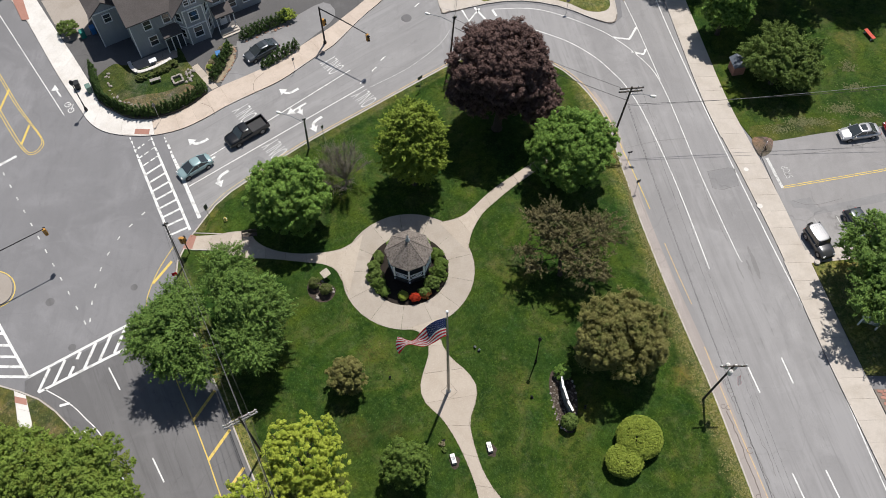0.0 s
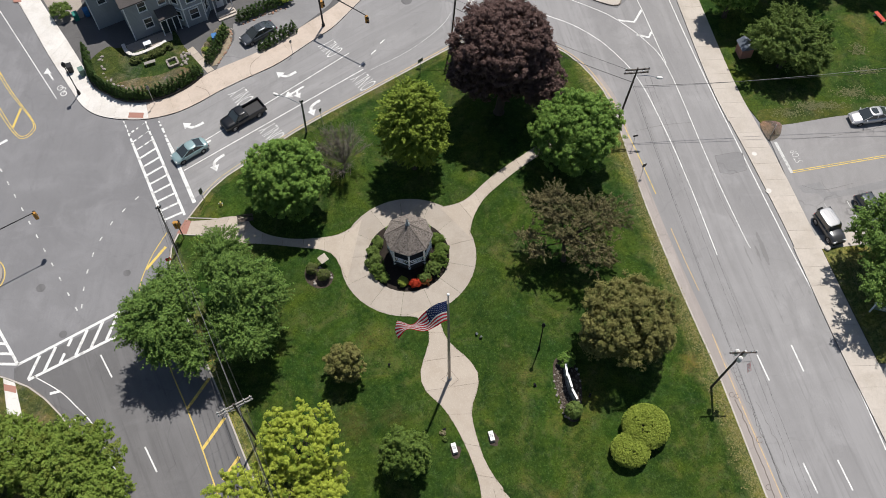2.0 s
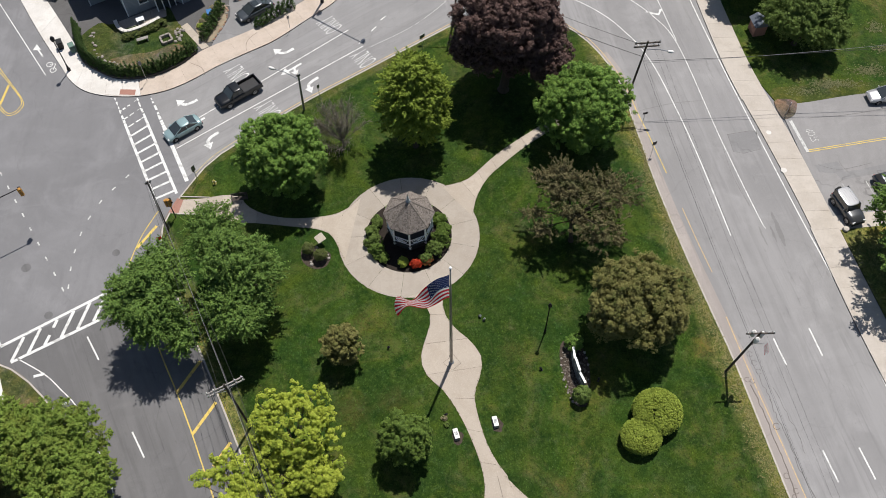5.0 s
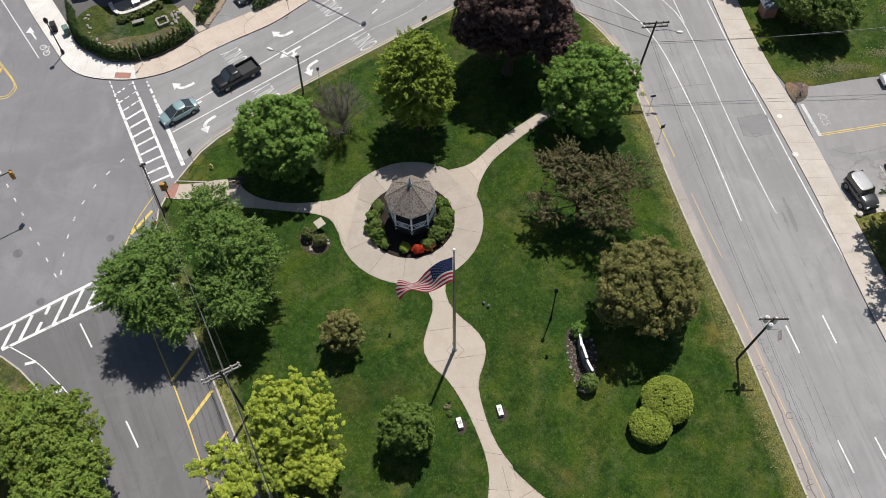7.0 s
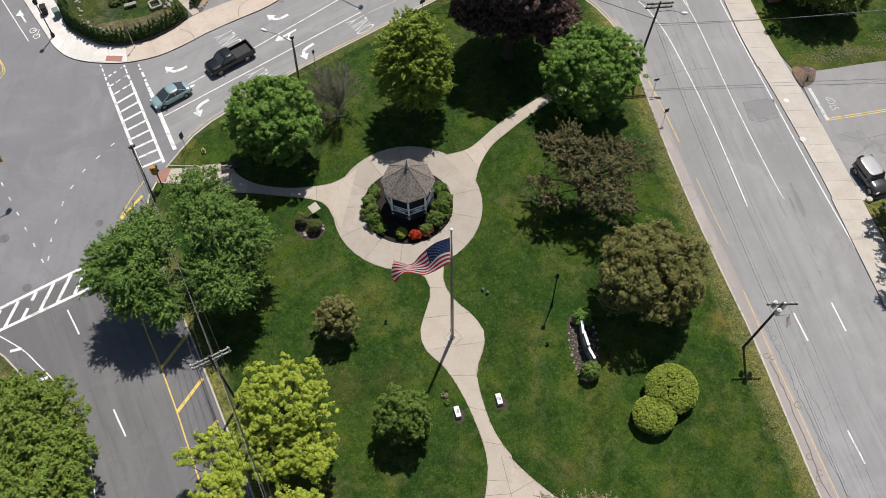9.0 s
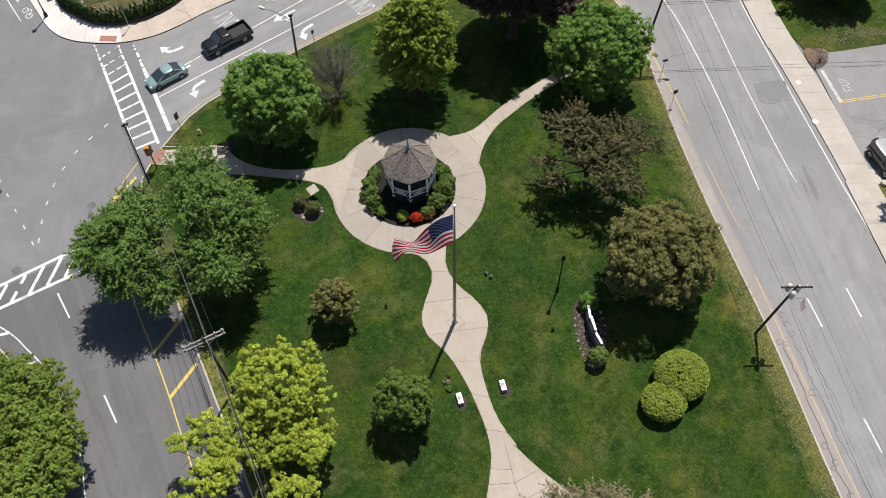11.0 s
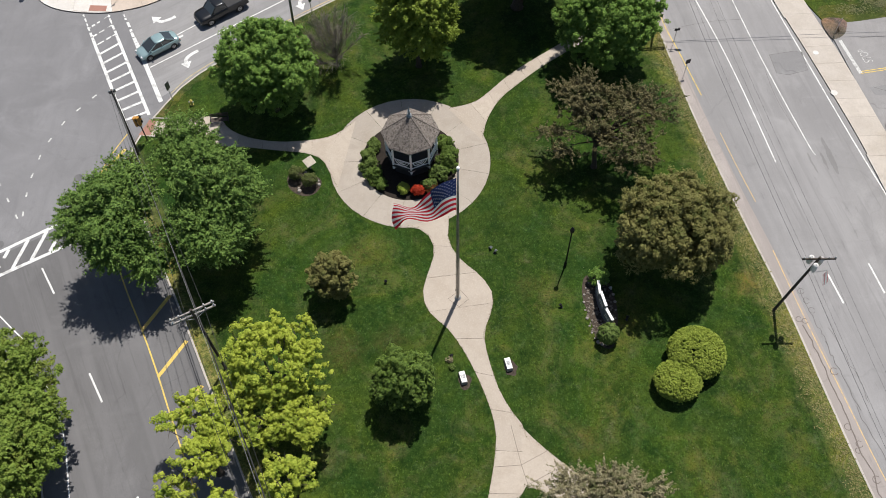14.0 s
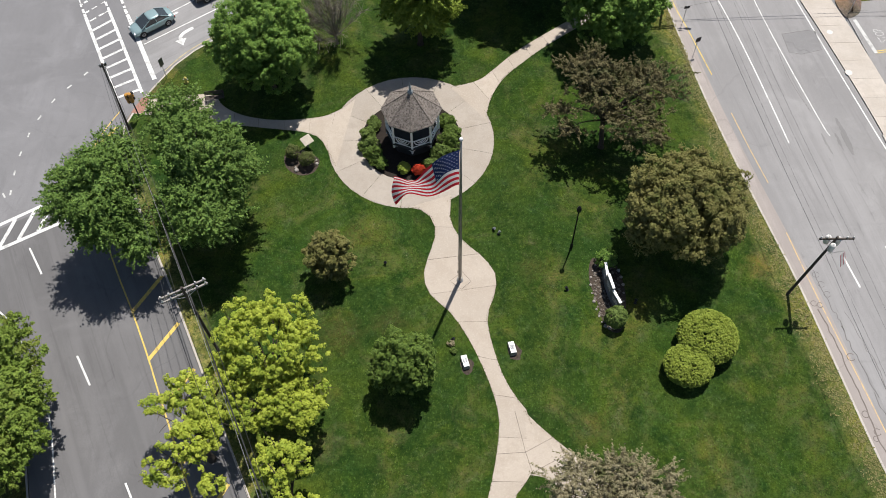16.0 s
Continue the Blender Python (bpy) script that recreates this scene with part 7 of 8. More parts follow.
    for s in (-1, 1):
        la = Mesh()
        la.box((0.18, 0.4, 0.14), pose(hl - 0.13, s * hw * 0.62, nose - 0.1, 0, -12, -s * 22), 0.03)
        la.make("headlight", LAMP_CLEAR, root)
        lb = Mesh()
        lb.box((0.1, 0.32, 0.18), pose(-hl + 0.07, s * hw * 0.7, tail - 0.26, 0, 0, s * 12), 0.02)
        lb.make("taillight", LAMP_RED, root)
        mi = Mesh()
        mi.box((0.12, 0.22, 0.14), pose(b1 - 0.35, s * (hw + 0.07), belt + 0.05), 0.03)
        mi.make("mirror", paint, root)
    gr = Mesh()
    gr.box((0.08, width * 0.5, 0.2), pose(hl - 0.02, 0, nose - 0.3), 0.02)
    gr.make("grille", TRIM, root)
    for px in (-hl, hl - 0.02):
        bp = Mesh()
        bp.box((0.1, width * 0.85, 0.16), pose(px, 0, 0.47), 0.03)
        bp.make("bumper", TRIM if style in ("jeep", "suv") else paint, root)
    if style == "pickup":
        bed = Mesh()
        bed.box((2.05, width * 0.86, 0.03), pose(-hl + 1.18, 0, 0.82))
        bed.make("bed_floor", TRIM, root, "black bed liner")
        for s in (-1, 1):
            side = Mesh()
            side.box((hl - 0.4, 0.1, 0.6), pose((-hl - 0.4) / 2, s * hw * 0.95, 0.9), 0.03)
            side.make("bed_side", paint, root)
        tg = Mesh()
        tg.box((0.1, width * 0.92, 0.6), pose(-hl + 0.06, 0, 0.9), 0.03)
        tg.make("tailgate", paint, root)
    if style == "jeep":
        sp = Mesh()
        sp.lathe([(0.2, -0.1), (0.38, -0.1), (0.4, 0.05), (0.35, 0.1), (0.2, 0.1)], Matrix.Translation((-hl - 0.1, 0, 1.05)) @ Matrix.Rotation(radians(90), 4, "Y"), 16)
        sp.make("spare_wheel", RUBBER, root)
    return root


def paint(name, color, rough=0.28, metal=0.35):
    m = Mat(name, color, rough, metal, 0.5)
    m.b.inputs["Coat Weight"].default_value = 0.6
    m.b.inputs["Coat Roughness"].default_value = 0.08
    m.mix(m.mul(m.ramp(m.noise(5, 3), 0.4, 0.7), 0.4), tuple(c * 0.85 for c in color))
    return m.m


P_BLACK, P_TEAL, P_GREY = paint("paint_black", (0.012, 0.013, 0.015)), paint("paint_teal", (0.3, 0.42, 0.43)), paint("paint_grey", (0.07, 0.08, 0.09))
P_SILVER, P_RED, P_WHITE = paint("paint_silver", (0.5, 0.5, 0.51), 0.3, 0.5), paint("paint_red", (0.3, 0.02, 0.02)), paint("paint_white", (0.7, 0.7, 0.7), 0.3, 0.0)
car("pickup_truck", -24.1, 33.6, 217, P_BLACK, "black pickup truck with an open bed waiting in the lane", 5.45, 1.92, 1.82, "pickup")
car("sedan", -29.8, 28.6, 217, P_TEAL, "pale teal sedan waiting at the crossing", 4.3, 1.72, 1.46)
car("sedan", -23.5, 46.9, 217, P_GREY, "dark grey sedan with a sunroof parked on the house drive", 4.7, 1.82, 1.45, z=0.115, sunroof=True)
car("sedan", 49.7, 31.5, 188, P_SILVER, "silver sedan with a sunroof parked in the lot", 4.8, 1.82, 1.45, z=0.105, sunroof=True)
car("sedan", 55.2, 32.4, 188, P_RED, "red car parked in the lot", 4.5, 1.8, 1.45, z=0.105)
car("jeep", 41.2, 16.2, -72, paint("paint_gunmetal", (0.06, 0.062, 0.066)), "boxy off-road car with a pale roof parked in a bay", 4.1, 1.8, 1.85, "jeep", 0.105, roof=paint("paint_pale_grey", (0.42, 0.42, 0.43)))
car("suv", 46.2, 18.2, -75, P_GREY, "dark car parked in a bay under the tree", 4.6, 1.85, 1.65, "suv", 0.105)


# ---- house at the corner ----
def house():
    turn = math.degrees(math.atan2(0.49, 0.87))
    base = pose(-39.1, 46.7, 0.1, 0, 0, turn)
    root = thing("house", base, "two-storey grey clapboard house with brown shingle roofs", "house")
    m = Mat("clapboard_grey", (0.33, 0.355, 0.378), 0.8)
    m.mix(m.mul(m.ramp(m.noise(1.2, 4), 0.45, 0.7), 0.5), (0.28, 0.3, 0.32))
    w = m.t.nodes.new("ShaderNodeTexWave")
    w.bands_direction = "Z"
    w.inputs["Scale"].default_value = 1.6
    m.link(m.coord, w.inputs["Vector"])
    m.bump(w.outputs["Fac"], 0.6, 0.03)
    siding = m.m
    m = Mat("roof_brown", (0.105, 0.093, 0.088), 0.9)
    m.mix(m.ramp(m.noise(0.6, 4), 0.4, 0.7), (0.13, 0.115, 0.11))
    m.mix(m.mul(m.ramp(m.noise(9, 3), 0.45, 0.65), 0.6), (0.075, 0.066, 0.063))
    roofing = m.m

    def block(name, pts, z0, z1):
        a = Mesh()
        a.prism(V2(pts), z0, z1)
        return a.make(name, siding, root)

    def gable(u0, u1, v0, v1, eave, ridge, along="u", over=0.35, name="roof"):
        """Two roof planes with thickness over a block, and the wall under the gables."""
        r = Mesh()
        if along == "u":
            mid = (v0 + v1) / 2
            k = (ridge - eave) / (mid - v0)
            lows = ((v0 - over, eave - over * k), (v1 + over, eave - over * k))
            for lv, lz in lows:
                q = [Vector((u0 - over, lv, lz)), Vector((u1 + over, lv, lz)), Vector((u1 + over, mid, ridge)), Vector((u0 - over, mid, ridge))]
                r.loft([q, [p + Vector((0, 0, 0.16)) for p in q]])
            g = Mesh()
            for u in (u0, u1 - 0.1):
                g.loft([[(u, v0, eave), (u, v1, eave), (u, mid, ridge)], [(u + 0.1, v0, eave), (u + 0.1, v1, eave), (u + 0.1, mid, ridge)]])
        else:
            mid = (u0 + u1) / 2
            k = (ridge - eave) / (mid - u0)
            for lu in (u0 - over, u1 + over):
                q = [Vector((lu, v0 - over, eave - over * k)), Vector((lu, v1, eave - over * k)), Vector((mid, v1, ridge)), Vector((mid, v0 - over, ridge))]
                r.loft([q, [p + Vector((0, 0, 0.16)) for p in q]])
            g = Mesh()
            g.loft([[(u0, v0, eave), (u1, v0, eave), (mid, v0, ridge)], [(u0, v0 + 0.1, eave), (u1, v0 + 0.1, eave), (mid, v0 + 0.1, ridge)]])
        roof = r.make(name, roofing, root, "brown shingle roof")
        g.make("gable_wall", siding, root)
        return roof

    def window(u, v, z, wide, tall, face=0, name="window"):
        """A white frame with a sash bar, a sill and two panes, set on a wall; face: the wall's turn."""
        m = pose(u, v, z, 0, 0, face)
        f = Mesh()
        t = 0.12
        f.box((wide + 2 * t, 0.1, t), m @ pose(0, -0.03, tall / 2 + t / 2))
        f.box((wide + 2 * t, 0.14, t), m @ pose(0, -0.05, -tall / 2 - t / 2))
        f.box((t, 0.1, tall), m @ pose(-wide / 2 - t / 2, -0.03, 0))
        f.box((t, 0.1, tall), m @ pose(wide / 2 + t / 2, -0.03, 0))
        f.box((wide, 0.06, 0.06), m @ pose(0, -0.03, 0))
        win = f.make(name, WHITE_PAINT, root, "white window frame")
        for s in (-1, 1):
            p = Mesh()
            p.box((wide, 0.03, tall / 2 - 0.03), m @ pose(0, -0.015, s * tall / 4))
            p.make("pane", GLASS, win)

    def trim(a, b, r=0.1):
        t = Mesh()
        t.tube([a, b], r, 4)
        t.make("corner_board", WHITE_PAINT, root)

    block("wall", [(0, 0), (12.5, 0), (12.5, 9), (0, 9)], 0, 5.8)
    gable(0, 12.5, 0, 9, 5.8, 9.0)
    block("wall", [(-3.4, 4.2), (0, 4.2), (0, 10), (-3.4, 10)], 0, 5.6)
    gable(-3.4, 0.0, 4.2, 10, 5.6, 7.0, "v")
    block("wall", [(5.6, 0.02), (6.6, -1.35), (9.2, -1.35), (10.2, 0.02)], 0, 5.8)
    gable(5.5, 10.3, -1.35, 4.0, 5.8, 8.3, "v")
    block("wall", [(12.5, 1.2), (17.5, 1.2), (17.5, 8), (12.5, 8)], 0, 3.2)
    gable(12.5, 17.5, 1.2, 8, 3.2, 5.0)
    for a, b in (((0, 0, 0), (0, 0, 5.8)), ((5.6, -0.02, 0), (5.6, -0.02, 5.8)), ((6.6, -1.37, 0), (6.6, -1.37, 5.8)), ((9.2, -1.37, 0), (9.2, -1.37, 5.8)), ((10.2, 0, 0), (10.2, 0, 5.8)), ((-3.4, 4.2, 0), (-3.4, 4.2, 5.6)), ((0, -0.05, 5.7), (5.6, -0.05, 5.7)), ((10.2, -0.05, 5.7), (12.5, -0.05, 5.7)),
                 ((6.6, -1.4, 5.75), (9.2, -1.4, 5.75)), ((6.6, -1.4, 3.0), (9.2, -1.4, 3.0)), ((5.6, -0.03, 3.0), (6.6, -1.38, 3.0)), ((-3.4, 4.15, 5.5), (0, 4.15, 5.5)), ((12.5, 0, 0), (12.5, 0, 5.8))):
        trim(a, b)
    for u, z, wd, tl in ((2.2, 4.6, 0.9, 1.35), (4.7, 4.6, 0.85, 1.35), (2.3, 1.9, 0.95, 1.4), (11.4, 4.6, 0.85, 1.3)):
        window(u, 0, z, wd, tl)
    for z in (1.8, 4.5):
        window(7.9, -1.35, z, 1.05, 1.5)
        window(6.1, -0.66, z, 0.75, 1.35, -54)
        window(9.7, -0.66, z, 0.75, 1.35, 54)
    for u in (7.45, 8.35):
        window(u, -1.35, 6.85, 0.55, 0.75)
    window(-1.7, 4.2, 4.3, 0.85, 1.2)
    window(0, 2.2, 4.3, 0.8, 1.2, -90)
    for u in (13.6, 15.6):
        window(u, 1.2, 1.8, 0.9, 1.2)
    # entry porch with a glazed screen
    pr = Mesh()
    pr.loft([[(3.4, -1.35, 2.55), (5.9, -1.35, 2.55), (5.9, 0, 3.25), (3.4, 0, 3.25)], [(3.4, -1.35, 2.7), (5.9, -1.35, 2.7), (5.9, 0, 3.4), (3.4, 0, 3.4)]])
    pr.make("porch_roof", roofing, root, "dark lean-to porch roof")
    for u in (3.5, 4.3, 5.05, 5.8):
        ps = Mesh()
        ps.box((0.12, 0.12, 2.5), pose(u, -1.2, 1.3), 0.01)
        ps.make("porch_post", WHITE_PAINT, root)
    for u in (3.9, 4.68, 5.42):
        gp = Mesh()
        gp.box((0.6, 0.04, 2.1), pose(u, -1.2, 1.35))
        gp.make("porch_glass", GLASS, root)
    pt = Mesh()
    pt.box((2.3, 0.14, 0.2), pose(4.65, -1.22, 2.5), 0.01)
    pt.make("porch_beam", WHITE_PAINT, root)
    # second porch with a door
    pr = Mesh()
    pr.loft([[(10.4, -1.5, 2.6), (12.9, -1.5, 2.6), (12.9, 0, 3.3), (10.4, 0, 3.3)], [(10.4, -1.5, 2.75), (12.9, -1.5, 2.75), (12.9, 0, 3.45), (10.4, 0, 3.45)]])
    pr.make("porch_roof", roofing, root, "dark lean-to porch roof")
    for u in (10.5, 12.8):
        ps = Mesh()
        ps.box((0.12, 0.12, 2.6), pose(u, -1.4, 1.3), 0.01)
        ps.make("porch_post", WHITE_PAINT, root)
    dr = Mesh()
    dr.box((0.95, 0.08, 2.05), pose(11.6, -0.05, 1.05), 0.01)
    door = dr.make("door", WHITE_PAINT, root, "white front door")
    dg = Mesh()
    dg.box((0.5, 0.03, 0.8), pose(11.6, -0.1, 1.5))
    dg.make("pane", GLASS, door)
    stp = Mesh()
    for k in range(3):
        stp.box((2.2 + 0.2 * k, 0.5 + 0.35 * k, 0.17), pose(11.7, -1.6 - 0.17 * k, 0.42 - 0.17 * k), 0.02)
    stp.make("steps", CONCRETE_TAN, root, "tan concrete steps")
    ch = Mesh()
    ch.box((0.8, 0.8, 2.4), pose(9.4, 5.0, 9.2), 0.02)
    ch.make("chimney", BRICK, root, "red brick chimney")
    return root


house()


def place(x, y, label_name, build, label, category, z=0.13, turn=0, group=""):
    root = thing(label_name, pose(x, y, z, 0, 0, turn), label, category, group)
    build(root)
    return root


def raised_wall(root):
    line = resample(smooth_line([(-40.5, 45.7), (-39.9, 44.6), (-39.0, 43.9), (-37.9, 44.2), (-36.5, 45.0), (-35.1, 46.1)], 6), 0.46)
    for p, q in zip(line, line[1:]):
        mid = (p + q) / 2
        turn = math.degrees(math.atan2(q.y - p.y, q.x - p.x))
        a = Mesh()
        a.box((0.44, 0.36, 0.32), pose(mid.x, mid.y, 0.16, 0, 0, turn), 0.05)
        a.make("stone_block", STONE, root)
        b = Mesh()
        b.box((0.45, 0.46, 0.1), pose(mid.x, mid.y, 0.37, 0, 0, turn + random.uniform(-4, 4)), 0.04)
        b.make("cap_stone", CONCRETE_WHITE, root)


place(0, 0, "stone_wall", raised_wall, "low pale stone wall curving round the patio", "wall", 0.13)


def garden_table(root):
    a = Mesh()
    a.box((0.95, 0.75, 0.05), pose(0, 0, 0.72), 0.03)
    a.make("tabletop", WHITE_PAINT, root)
    for sx in (-0.4, 0.4):
        for sy in (-0.3, 0.3):
            b = Mesh()
            b.box((0.05, 0.05, 0.7), pose(sx, sy, 0.35), 0.01)
            b.make("leg", WHITE_PAINT, root)


place(-37.3, 45.5, "garden_table", garden_table, "small white garden table on the shaded patio", "table", 0.15, 25)


def garden_bench(root):
    for k in range(3):
        a = Mesh()
        a.box((1.4, 0.14, 0.05), pose(0, -0.16 + 0.16 * k, 0.42), 0.01)
        a.make("seat_slat", WOOD_GREY, root)
    for s in (-0.55, 0.55):
        a = Mesh()
        a.box((0.1, 0.45, 0.4), pose(s, 0, 0.2), 0.01)
        a.make("leg", WOOD_GREY, root)


place(-36.6, 42.5, "garden_bench", garden_bench, "grey weathered wooden garden bench", "bench", 0.14, 22)


def fire_pit(root):
    for k in range(8):
        a = Mesh()
        u, v = ((-0.32, -0.6), (0.32, -0.6), (0.6, -0.3), (0.6, 0.32), (0.32, 0.6), (-0.32, 0.6), (-0.6, 0.3), (-0.6, -0.32))[k]
        a.box((0.58, 0.24, 0.36), pose(u, v, 0.18, 0, 0, 0 if k % 4 < 2 else 90), 0.04)
        a.make("stone_block", STONE, root)


place(-33.8, 42.6, "fire_pit", fire_pit, "square grey stone fire pit in the garden", "fire pit", 0.14, 28)
rng = random.Random(3)
for k in range(22):
    x, y = rng.uniform(-33.0, -31.9), rng.uniform(42.2, 44.4)
    r = rng.uniform(0.1, 0.24)
    st = Mesh()
    st.lathe([(r * 0.8, 0), (r, r * 0.4), (r * 0.7, r * 0.8), (r * 0.2, r)], pose(x, y, 0.13, 0, 0, 31 * k), 7)
    tagged(st.make("rockery_stone", STONE), "rough pale stone in the garden rockery", "stone", "rockery stones")
for k, p in enumerate(resample(smooth_line([(-43.2, 44.2), (-42.4, 41.8), (-40.6, 39.4), (-38.0, 38.2)], 5), 0.55)):
    st = Mesh()
    r = rng.uniform(0.09, 0.24)
    st.lathe([(r * 0.8, 0), (r, r * 0.4), (r * 0.7, r * 0.8), (r * 0.2, r)], pose(p.x + rng.uniform(-0.3, 0.3), p.y + rng.uniform(-0.3, 0.3), 0.13, 0, 0, 31 * k) @ Matrix.Diagonal((1.3, 0.8, 0.8, 1)), 7)
    tagged(st.make("border_stone", STONE), "rough pale stone along the garden border", "stone", "garden border stones")


for k, p in enumerate(resample(smooth_line([(-28.3, 42.3), (-27.4, 44.2), (-26.9, 46.2), (-27.2, 48.2)], 5), 0.42) + resample(V2([(-25.6, 49.1), (-23.5, 50.4), (-20.2, 52.0)]), 0.45)):
    st = Mesh()
    r = rng.uniform(0.1, 0.22)
    st.lathe([(r * 0.8, 0), (r, r * 0.4), (r * 0.7, r * 0.8), (r * 0.2, r)], pose(p.x + rng.uniform(-0.12, 0.12), p.y + rng.uniform(-0.12, 0.12), 0.12, 0, 0, 47 * k) @ Matrix.Diagonal((1.25, 0.85, 0.8, 1)), 7)
    tagged(st.make("edging_stone", TERRACOTTA if k % 3 else STONE), "rough reddish stone edging the drive", "stone", "stones along the drive")
for k, (x, y, r, mat) in enumerate(((-30.0, 44.6, 0.4, LEAF_YEW), (-29.5, 46.2, 0.45, LEAF_SHRUB), (-28.8, 47.4, 0.5, LEAF_PALE), (-29.9, 45.5, 0.3, LEAF_PALE), (-28.2, 48.3, 0.4, LEAF_YEW))):
    shrub("bedding_plant", x, y, [(0, 0, r * 0.6, r, r, r * 0.7)], mat, "small mixed plant in the strip beside the drive", 36, 24, 0.16, 0.07, 320 + k, 0.13, "plant", -0.2, 0.2, "plants beside the drive")


def bin_box(color):
    def build(root):
        a = Mesh()
        a.box((0.6, 0.7, 0.95), pose(0, 0, 0.48), 0.06, 1.08)
        a.make("body", color, root)
        b = Mesh()
        b.box((0.68, 0.8, 0.1), pose(0, 0, 1.03, 4, 0, 0), 0.05)
        b.make("lid", color, root)
        for s in (-0.25, 0.25):
            c = Mesh()
            c.lathe([(0.1, -0.04), (0.1, 0.04)], Matrix.Translation((s, 0.33, 0.1)) @ Matrix.Rotation(radians(90), 4, "Y"), 10)
            c.make("wheel", RUBBER, root)
    return build


place(-47.3, 50.6, "wheeled_bin", bin_box(GREEN_BOX), "green plastic wheeled bin beside the house", "bin", 0.12, 30, "bins at the house")
place(-46.1, 51.3, "wheeled_bin", bin_box(BLUE_BOX), "blue plastic wheeled bin beside the house", "bin", 0.12, 30, "bins at the house")
place(-44.7, 41.1, "utility_box", bin_box(plain("box_green", (0.12, 0.2, 0.17), 0.6)), "green utility box on the white pavement", "utility box", 0.13, 30)
place(-46.3, 41.7, "litter_bin", bin_box(METAL_DARK), "dark litter bin on the white pavement", "bin", 0.13, 20)
place(-28.9, 46.2, "garden_tub", bin_box(BLUE_BOX), "blue tarpaulin covered tub in the planting strip", "tub", 0.13, 20)
shrub("yard_shrub", -49.2, 51.2, [(0, 0, 0.9, 1.3, 1.2, 1.0)], LEAF_SHRUB, "round green shrub beside the side drive", 70, 50, 0.3, 0.13, 201, 0.12)
for k, (x, y) in enumerate(((-38.6, 43.0), (-37.5, 43.3), (-36.5, 43.9), (-35.6, 44.5), (-34.8, 45.2))):
    shrub("low_shrub", x, y, [(0, 0, 0.3, 0.7, 0.5, 0.35)], LEAF_CLIP, "low dark planting along the patio wall", 30, 40, 0.18, 0.08, 202 + k, 0.13)
shrub("yard_shrub", -20.6, 53.0, [(0, 0, 0.7, 1.2, 0.9, 0.7)], LEAF_YEW, "yellow-green shrub at the end of the hedge", 60, 44, 0.26, 0.11, 204, 0.12)

# sign and small building on the east side
es = thing("yard_sign", pose(44.0, 6.0, 0.11, 0, 0, -20), "pale gabled yard sign under the street tree", "sign")
for s in (-0.9, 0.9):
    a = Mesh()
    a.box((0.14, 0.14, 1.7), pose(s, 0, 0.85), 0.01)
    a.make("post", WHITE_PAINT, es)
a = Mesh()
a.box((1.8, 0.1, 0.9), pose(0, 0, 1.2), 0.01)
pn = a.make("panel", plain("sign_green", (0.12, 0.17, 0.15), 0.5), es)
for k in range(3):
    b = Mesh()
    b.box((1.3 - 0.3 * k, 0.012, 0.08), pose(0, -0.056, 1.42 - 0.2 * k))
    b.make("lettering", CREAM, pn, "unreadable pale lettering")
for s in (-1, 1):
    a = Mesh()
    a.box((1.15, 0.3, 0.08), pose(s * 0.52, 0, 1.86, 0, s * 16, 0), 0.01)
    a.make("cap_board", WHITE_PAINT, es)
sh = thing("shelter", pose(37.0, 42.2, 0.1, 0, 0, 10), "small brick shelter with a grey roof under trees", "shelter")
a = Mesh()
a.box((1.5, 1.6, 1.6), pose(0, 0, 0.8), 0.02)
a.make("wall", BRICK, sh)
a = Mesh()
a.loft([[(-0.95, -1.0, 1.6), (0.95, -1.0, 1.6), (0.95, 1.0, 1.6), (-0.95, 1.0, 1.6)], [(-0.12, -0.95, 2.2), (0.12, -0.95, 2.2), (0.12, 0.95, 2.2), (-0.12, 0.95, 2.2)]])
a.make("roof", GREY_SLATE, sh)
rb = thing("red_bench", pose(55.3, 47.6, 0.1, 0, 0, 110), "red painted bench on the field", "bench")
for k in range(3):
    a = Mesh()
    a.box((1.9, 0.16, 0.06), pose(0, -0.18 + 0.18 * k, 0.45), 0.01)
    a.make("seat_slat", plain("bench_red", (0.5, 0.06, 0.03), 0.5), rb)
for s in (-0.7, 0.7):
    a = Mesh()
    a.box((0.1, 0.5, 0.44), pose(s, 0, 0.22), 0.01)
    a.make("leg", CREAM, rb)
stb = Mesh()
stb.lathe([(0.25, 0), (0.34, 0.12), (0.3, 0.3), (0.1, 0.36)], pose(40.6, 13.9, 0.11), 10)
tagged(stb.make("boulder", CONCRETE_TAN), "round pale boulder at the lot apron", "boulder")
bs = thing("bare_shrub", pose(38.2, 29.6, 0.11), "bare brown shrub at the street corner", "shrub")
a = Mesh()
rngb = np.random.default_rng(9)
for k in range(22):
    q = rngb.normal(size=3) * np.array([0.5, 0.5, 0.25]) + np.array([0, 0, 0.8])
    a.tube([(0, 0, 0), tuple(q * 0.55 + rngb.normal(size=3) * 0.06), tuple(q)], [0.016, 0.01, 0.005], 4)
a.make("twig", plain("twig_brown", (0.12, 0.085, 0.06), 0.9), bs)


# ---- weeds and grass tufts along the verge ----
def tufts(name, spots, size, material, label, seed, z=0.12):
    rng = np.random.default_rng(seed)
    c = np.array([(p[0], p[1], z + 0.03) for p in spots])
    verts = leaves(c, np.full(len(c), size * 1.6), 6, size, rng, None, 0.4, 2.0, 1.4)
    root = leaf_mesh(name, verts, material, None)
    return tagged(root, label, "grass", kind="stuff")


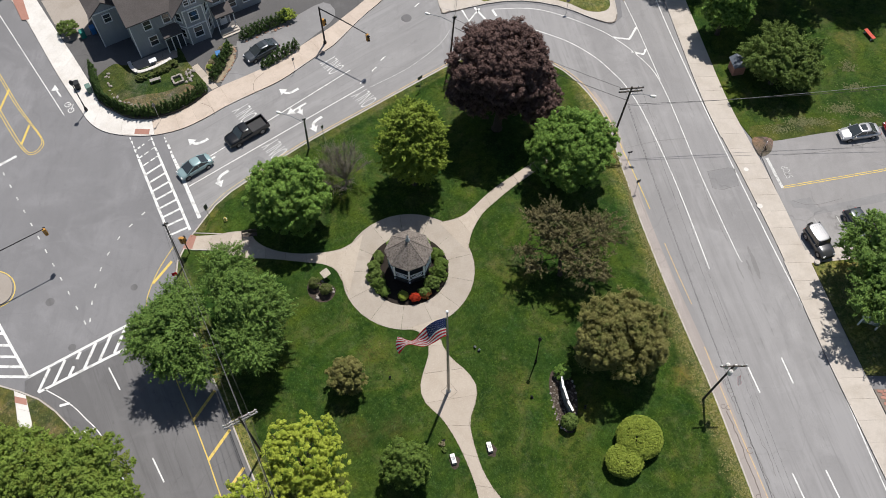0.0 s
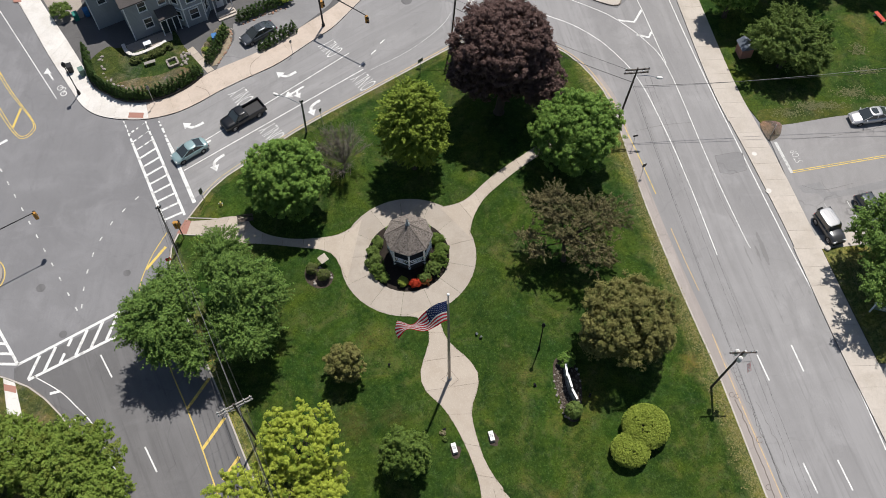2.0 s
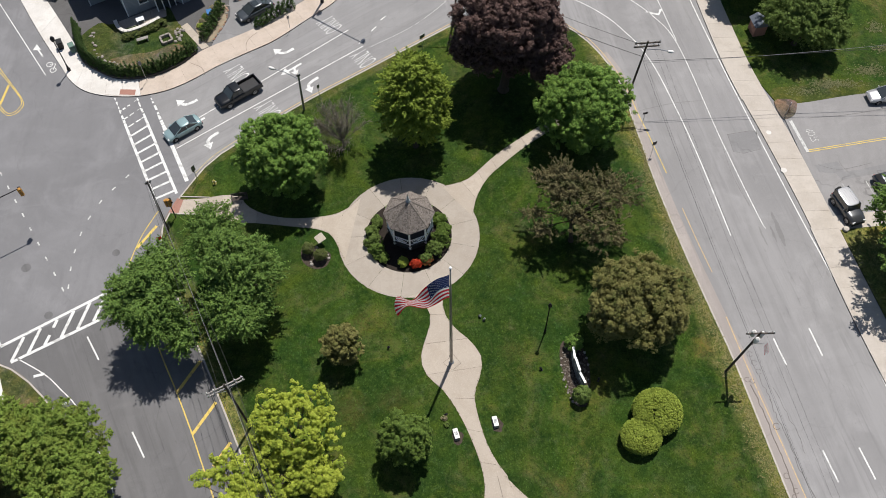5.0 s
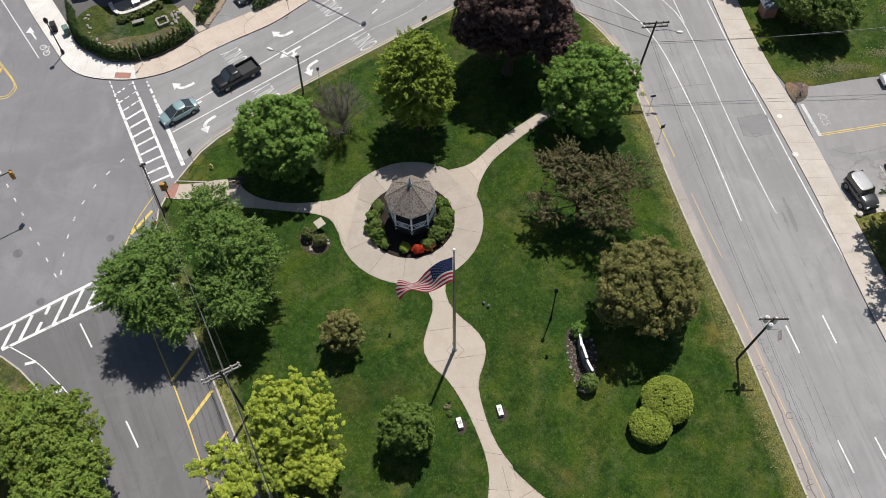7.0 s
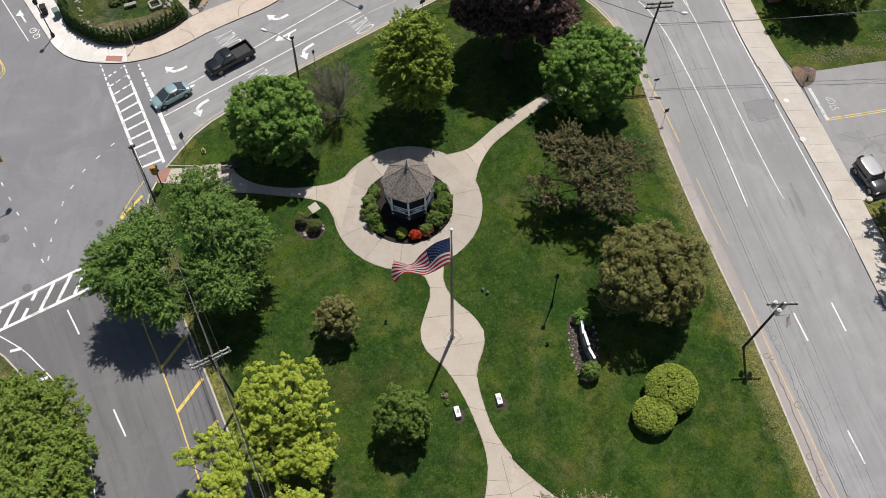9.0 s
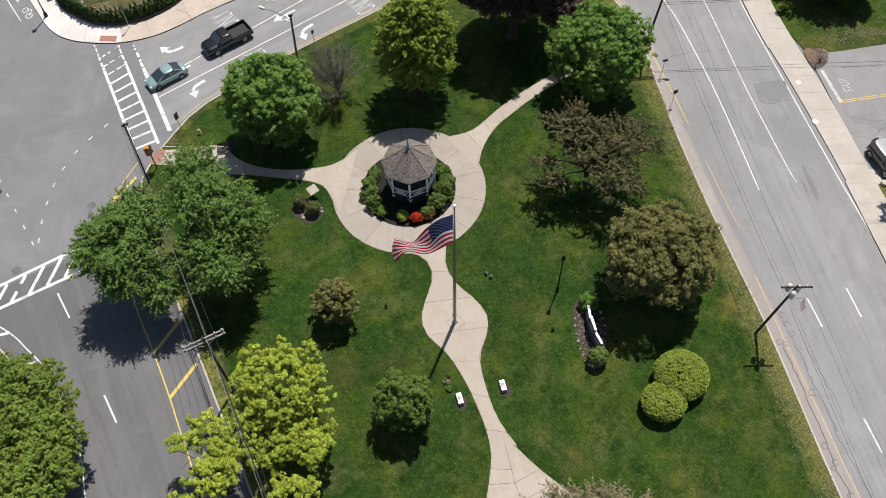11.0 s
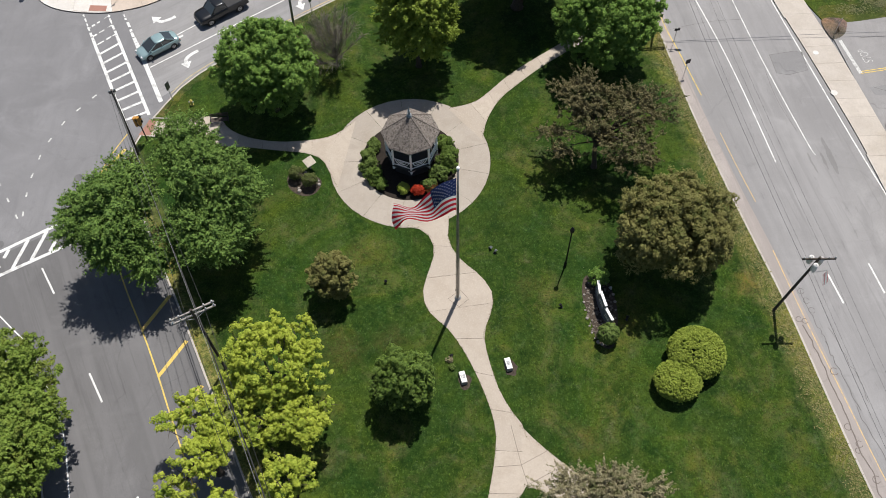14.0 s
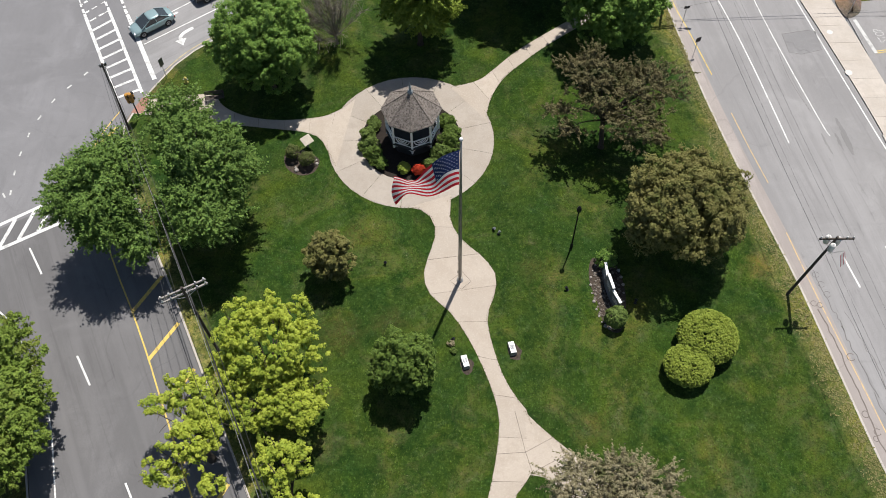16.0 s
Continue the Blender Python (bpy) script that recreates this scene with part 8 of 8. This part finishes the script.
rng = np.random.default_rng(77)
spots = []
for a, b in zip(verge_in, verge_out):
    for k in range(30):
        t = 1 - rng.random() ** 1.5 * 0.8
        p = a.lerp(b, t * 0.9)
        spots.append((p.x + rng.normal() * 0.12, p.y + rng.normal() * 0.2))
tufts("verge_tufts", spots, 0.035, leaf("dry_blade", (0.34, 0.3, 0.14), (0.16, 0.16, 0.05)), "dry straw and weeds along the avenue kerb", 78)
spots = []
for x, y, wide, deep, count in ((44.3, 33.7, 2.6, 0.5, 420), (48.8, 35.6, 1.6, 0.7, 300), (51.2, 39.0, 1.2, 0.5, 170), (51.3, 42.4, 0.9, 0.7, 150), (40.6, 32.6, 1.4, 0.5, 160), (52.0, 34.6, 1.4, 0.4, 120)):
    spots += [(x + rng.normal() * wide * 0.6, y + rng.normal() * deep * 0.7) for k in range(count)]
spots = [(x, y) for x, y in spots if y > 31.6 + (x - 39.3) * 0.13]
tufts("lot_tufts", spots, 0.05, leaf("pale_blade", (0.25, 0.24, 0.13), (0.1, 0.125, 0.04)), "pale weeds along the lot edge", 79, 0.11)


# grass creeping over the path edges
spots = []
for ring in PAVED[:5]:
    for p in resample(ring + ring[:1], 0.1):
        if rng.random() < 0.75:
            spots.append((p.x + rng.normal() * 0.035, p.y + rng.normal() * 0.035))
EDGE_BLADE = leaf("edge_blade", (0.09, 0.11, 0.03), (0.17, 0.15, 0.075))
keep = []
others = [np.array([(p.x, p.y) for p in ring]) for ring in PAVED[:5]]
for x, y in spots:
    deep = 0
    for poly in others:
        a, b = poly, np.roll(poly, -1, 0)
        cross = (a[:, 1] > y) != (b[:, 1] > y)
        at = a[:, 0] + (y - a[:, 1]) * (b[:, 0] - a[:, 0]) / np.where(b[:, 1] == a[:, 1], 1e-9, b[:, 1] - a[:, 1])
        inside = (cross & (x < at)).sum() % 2 == 1
        near = np.min(np.hypot(poly[:, 0] - x, poly[:, 1] - y))
        deep += inside and near > 0.35
    ring_way = math.hypot(x - RING.x, y - RING.y)
    if not deep and not R_IN - 0.4 < ring_way < R_OUT - 0.3:
        keep.append((x, y))
tufts("path_edge_grass", keep, 0.02, EDGE_BLADE, "grass blades creeping over the path edges", 80, 0.12)
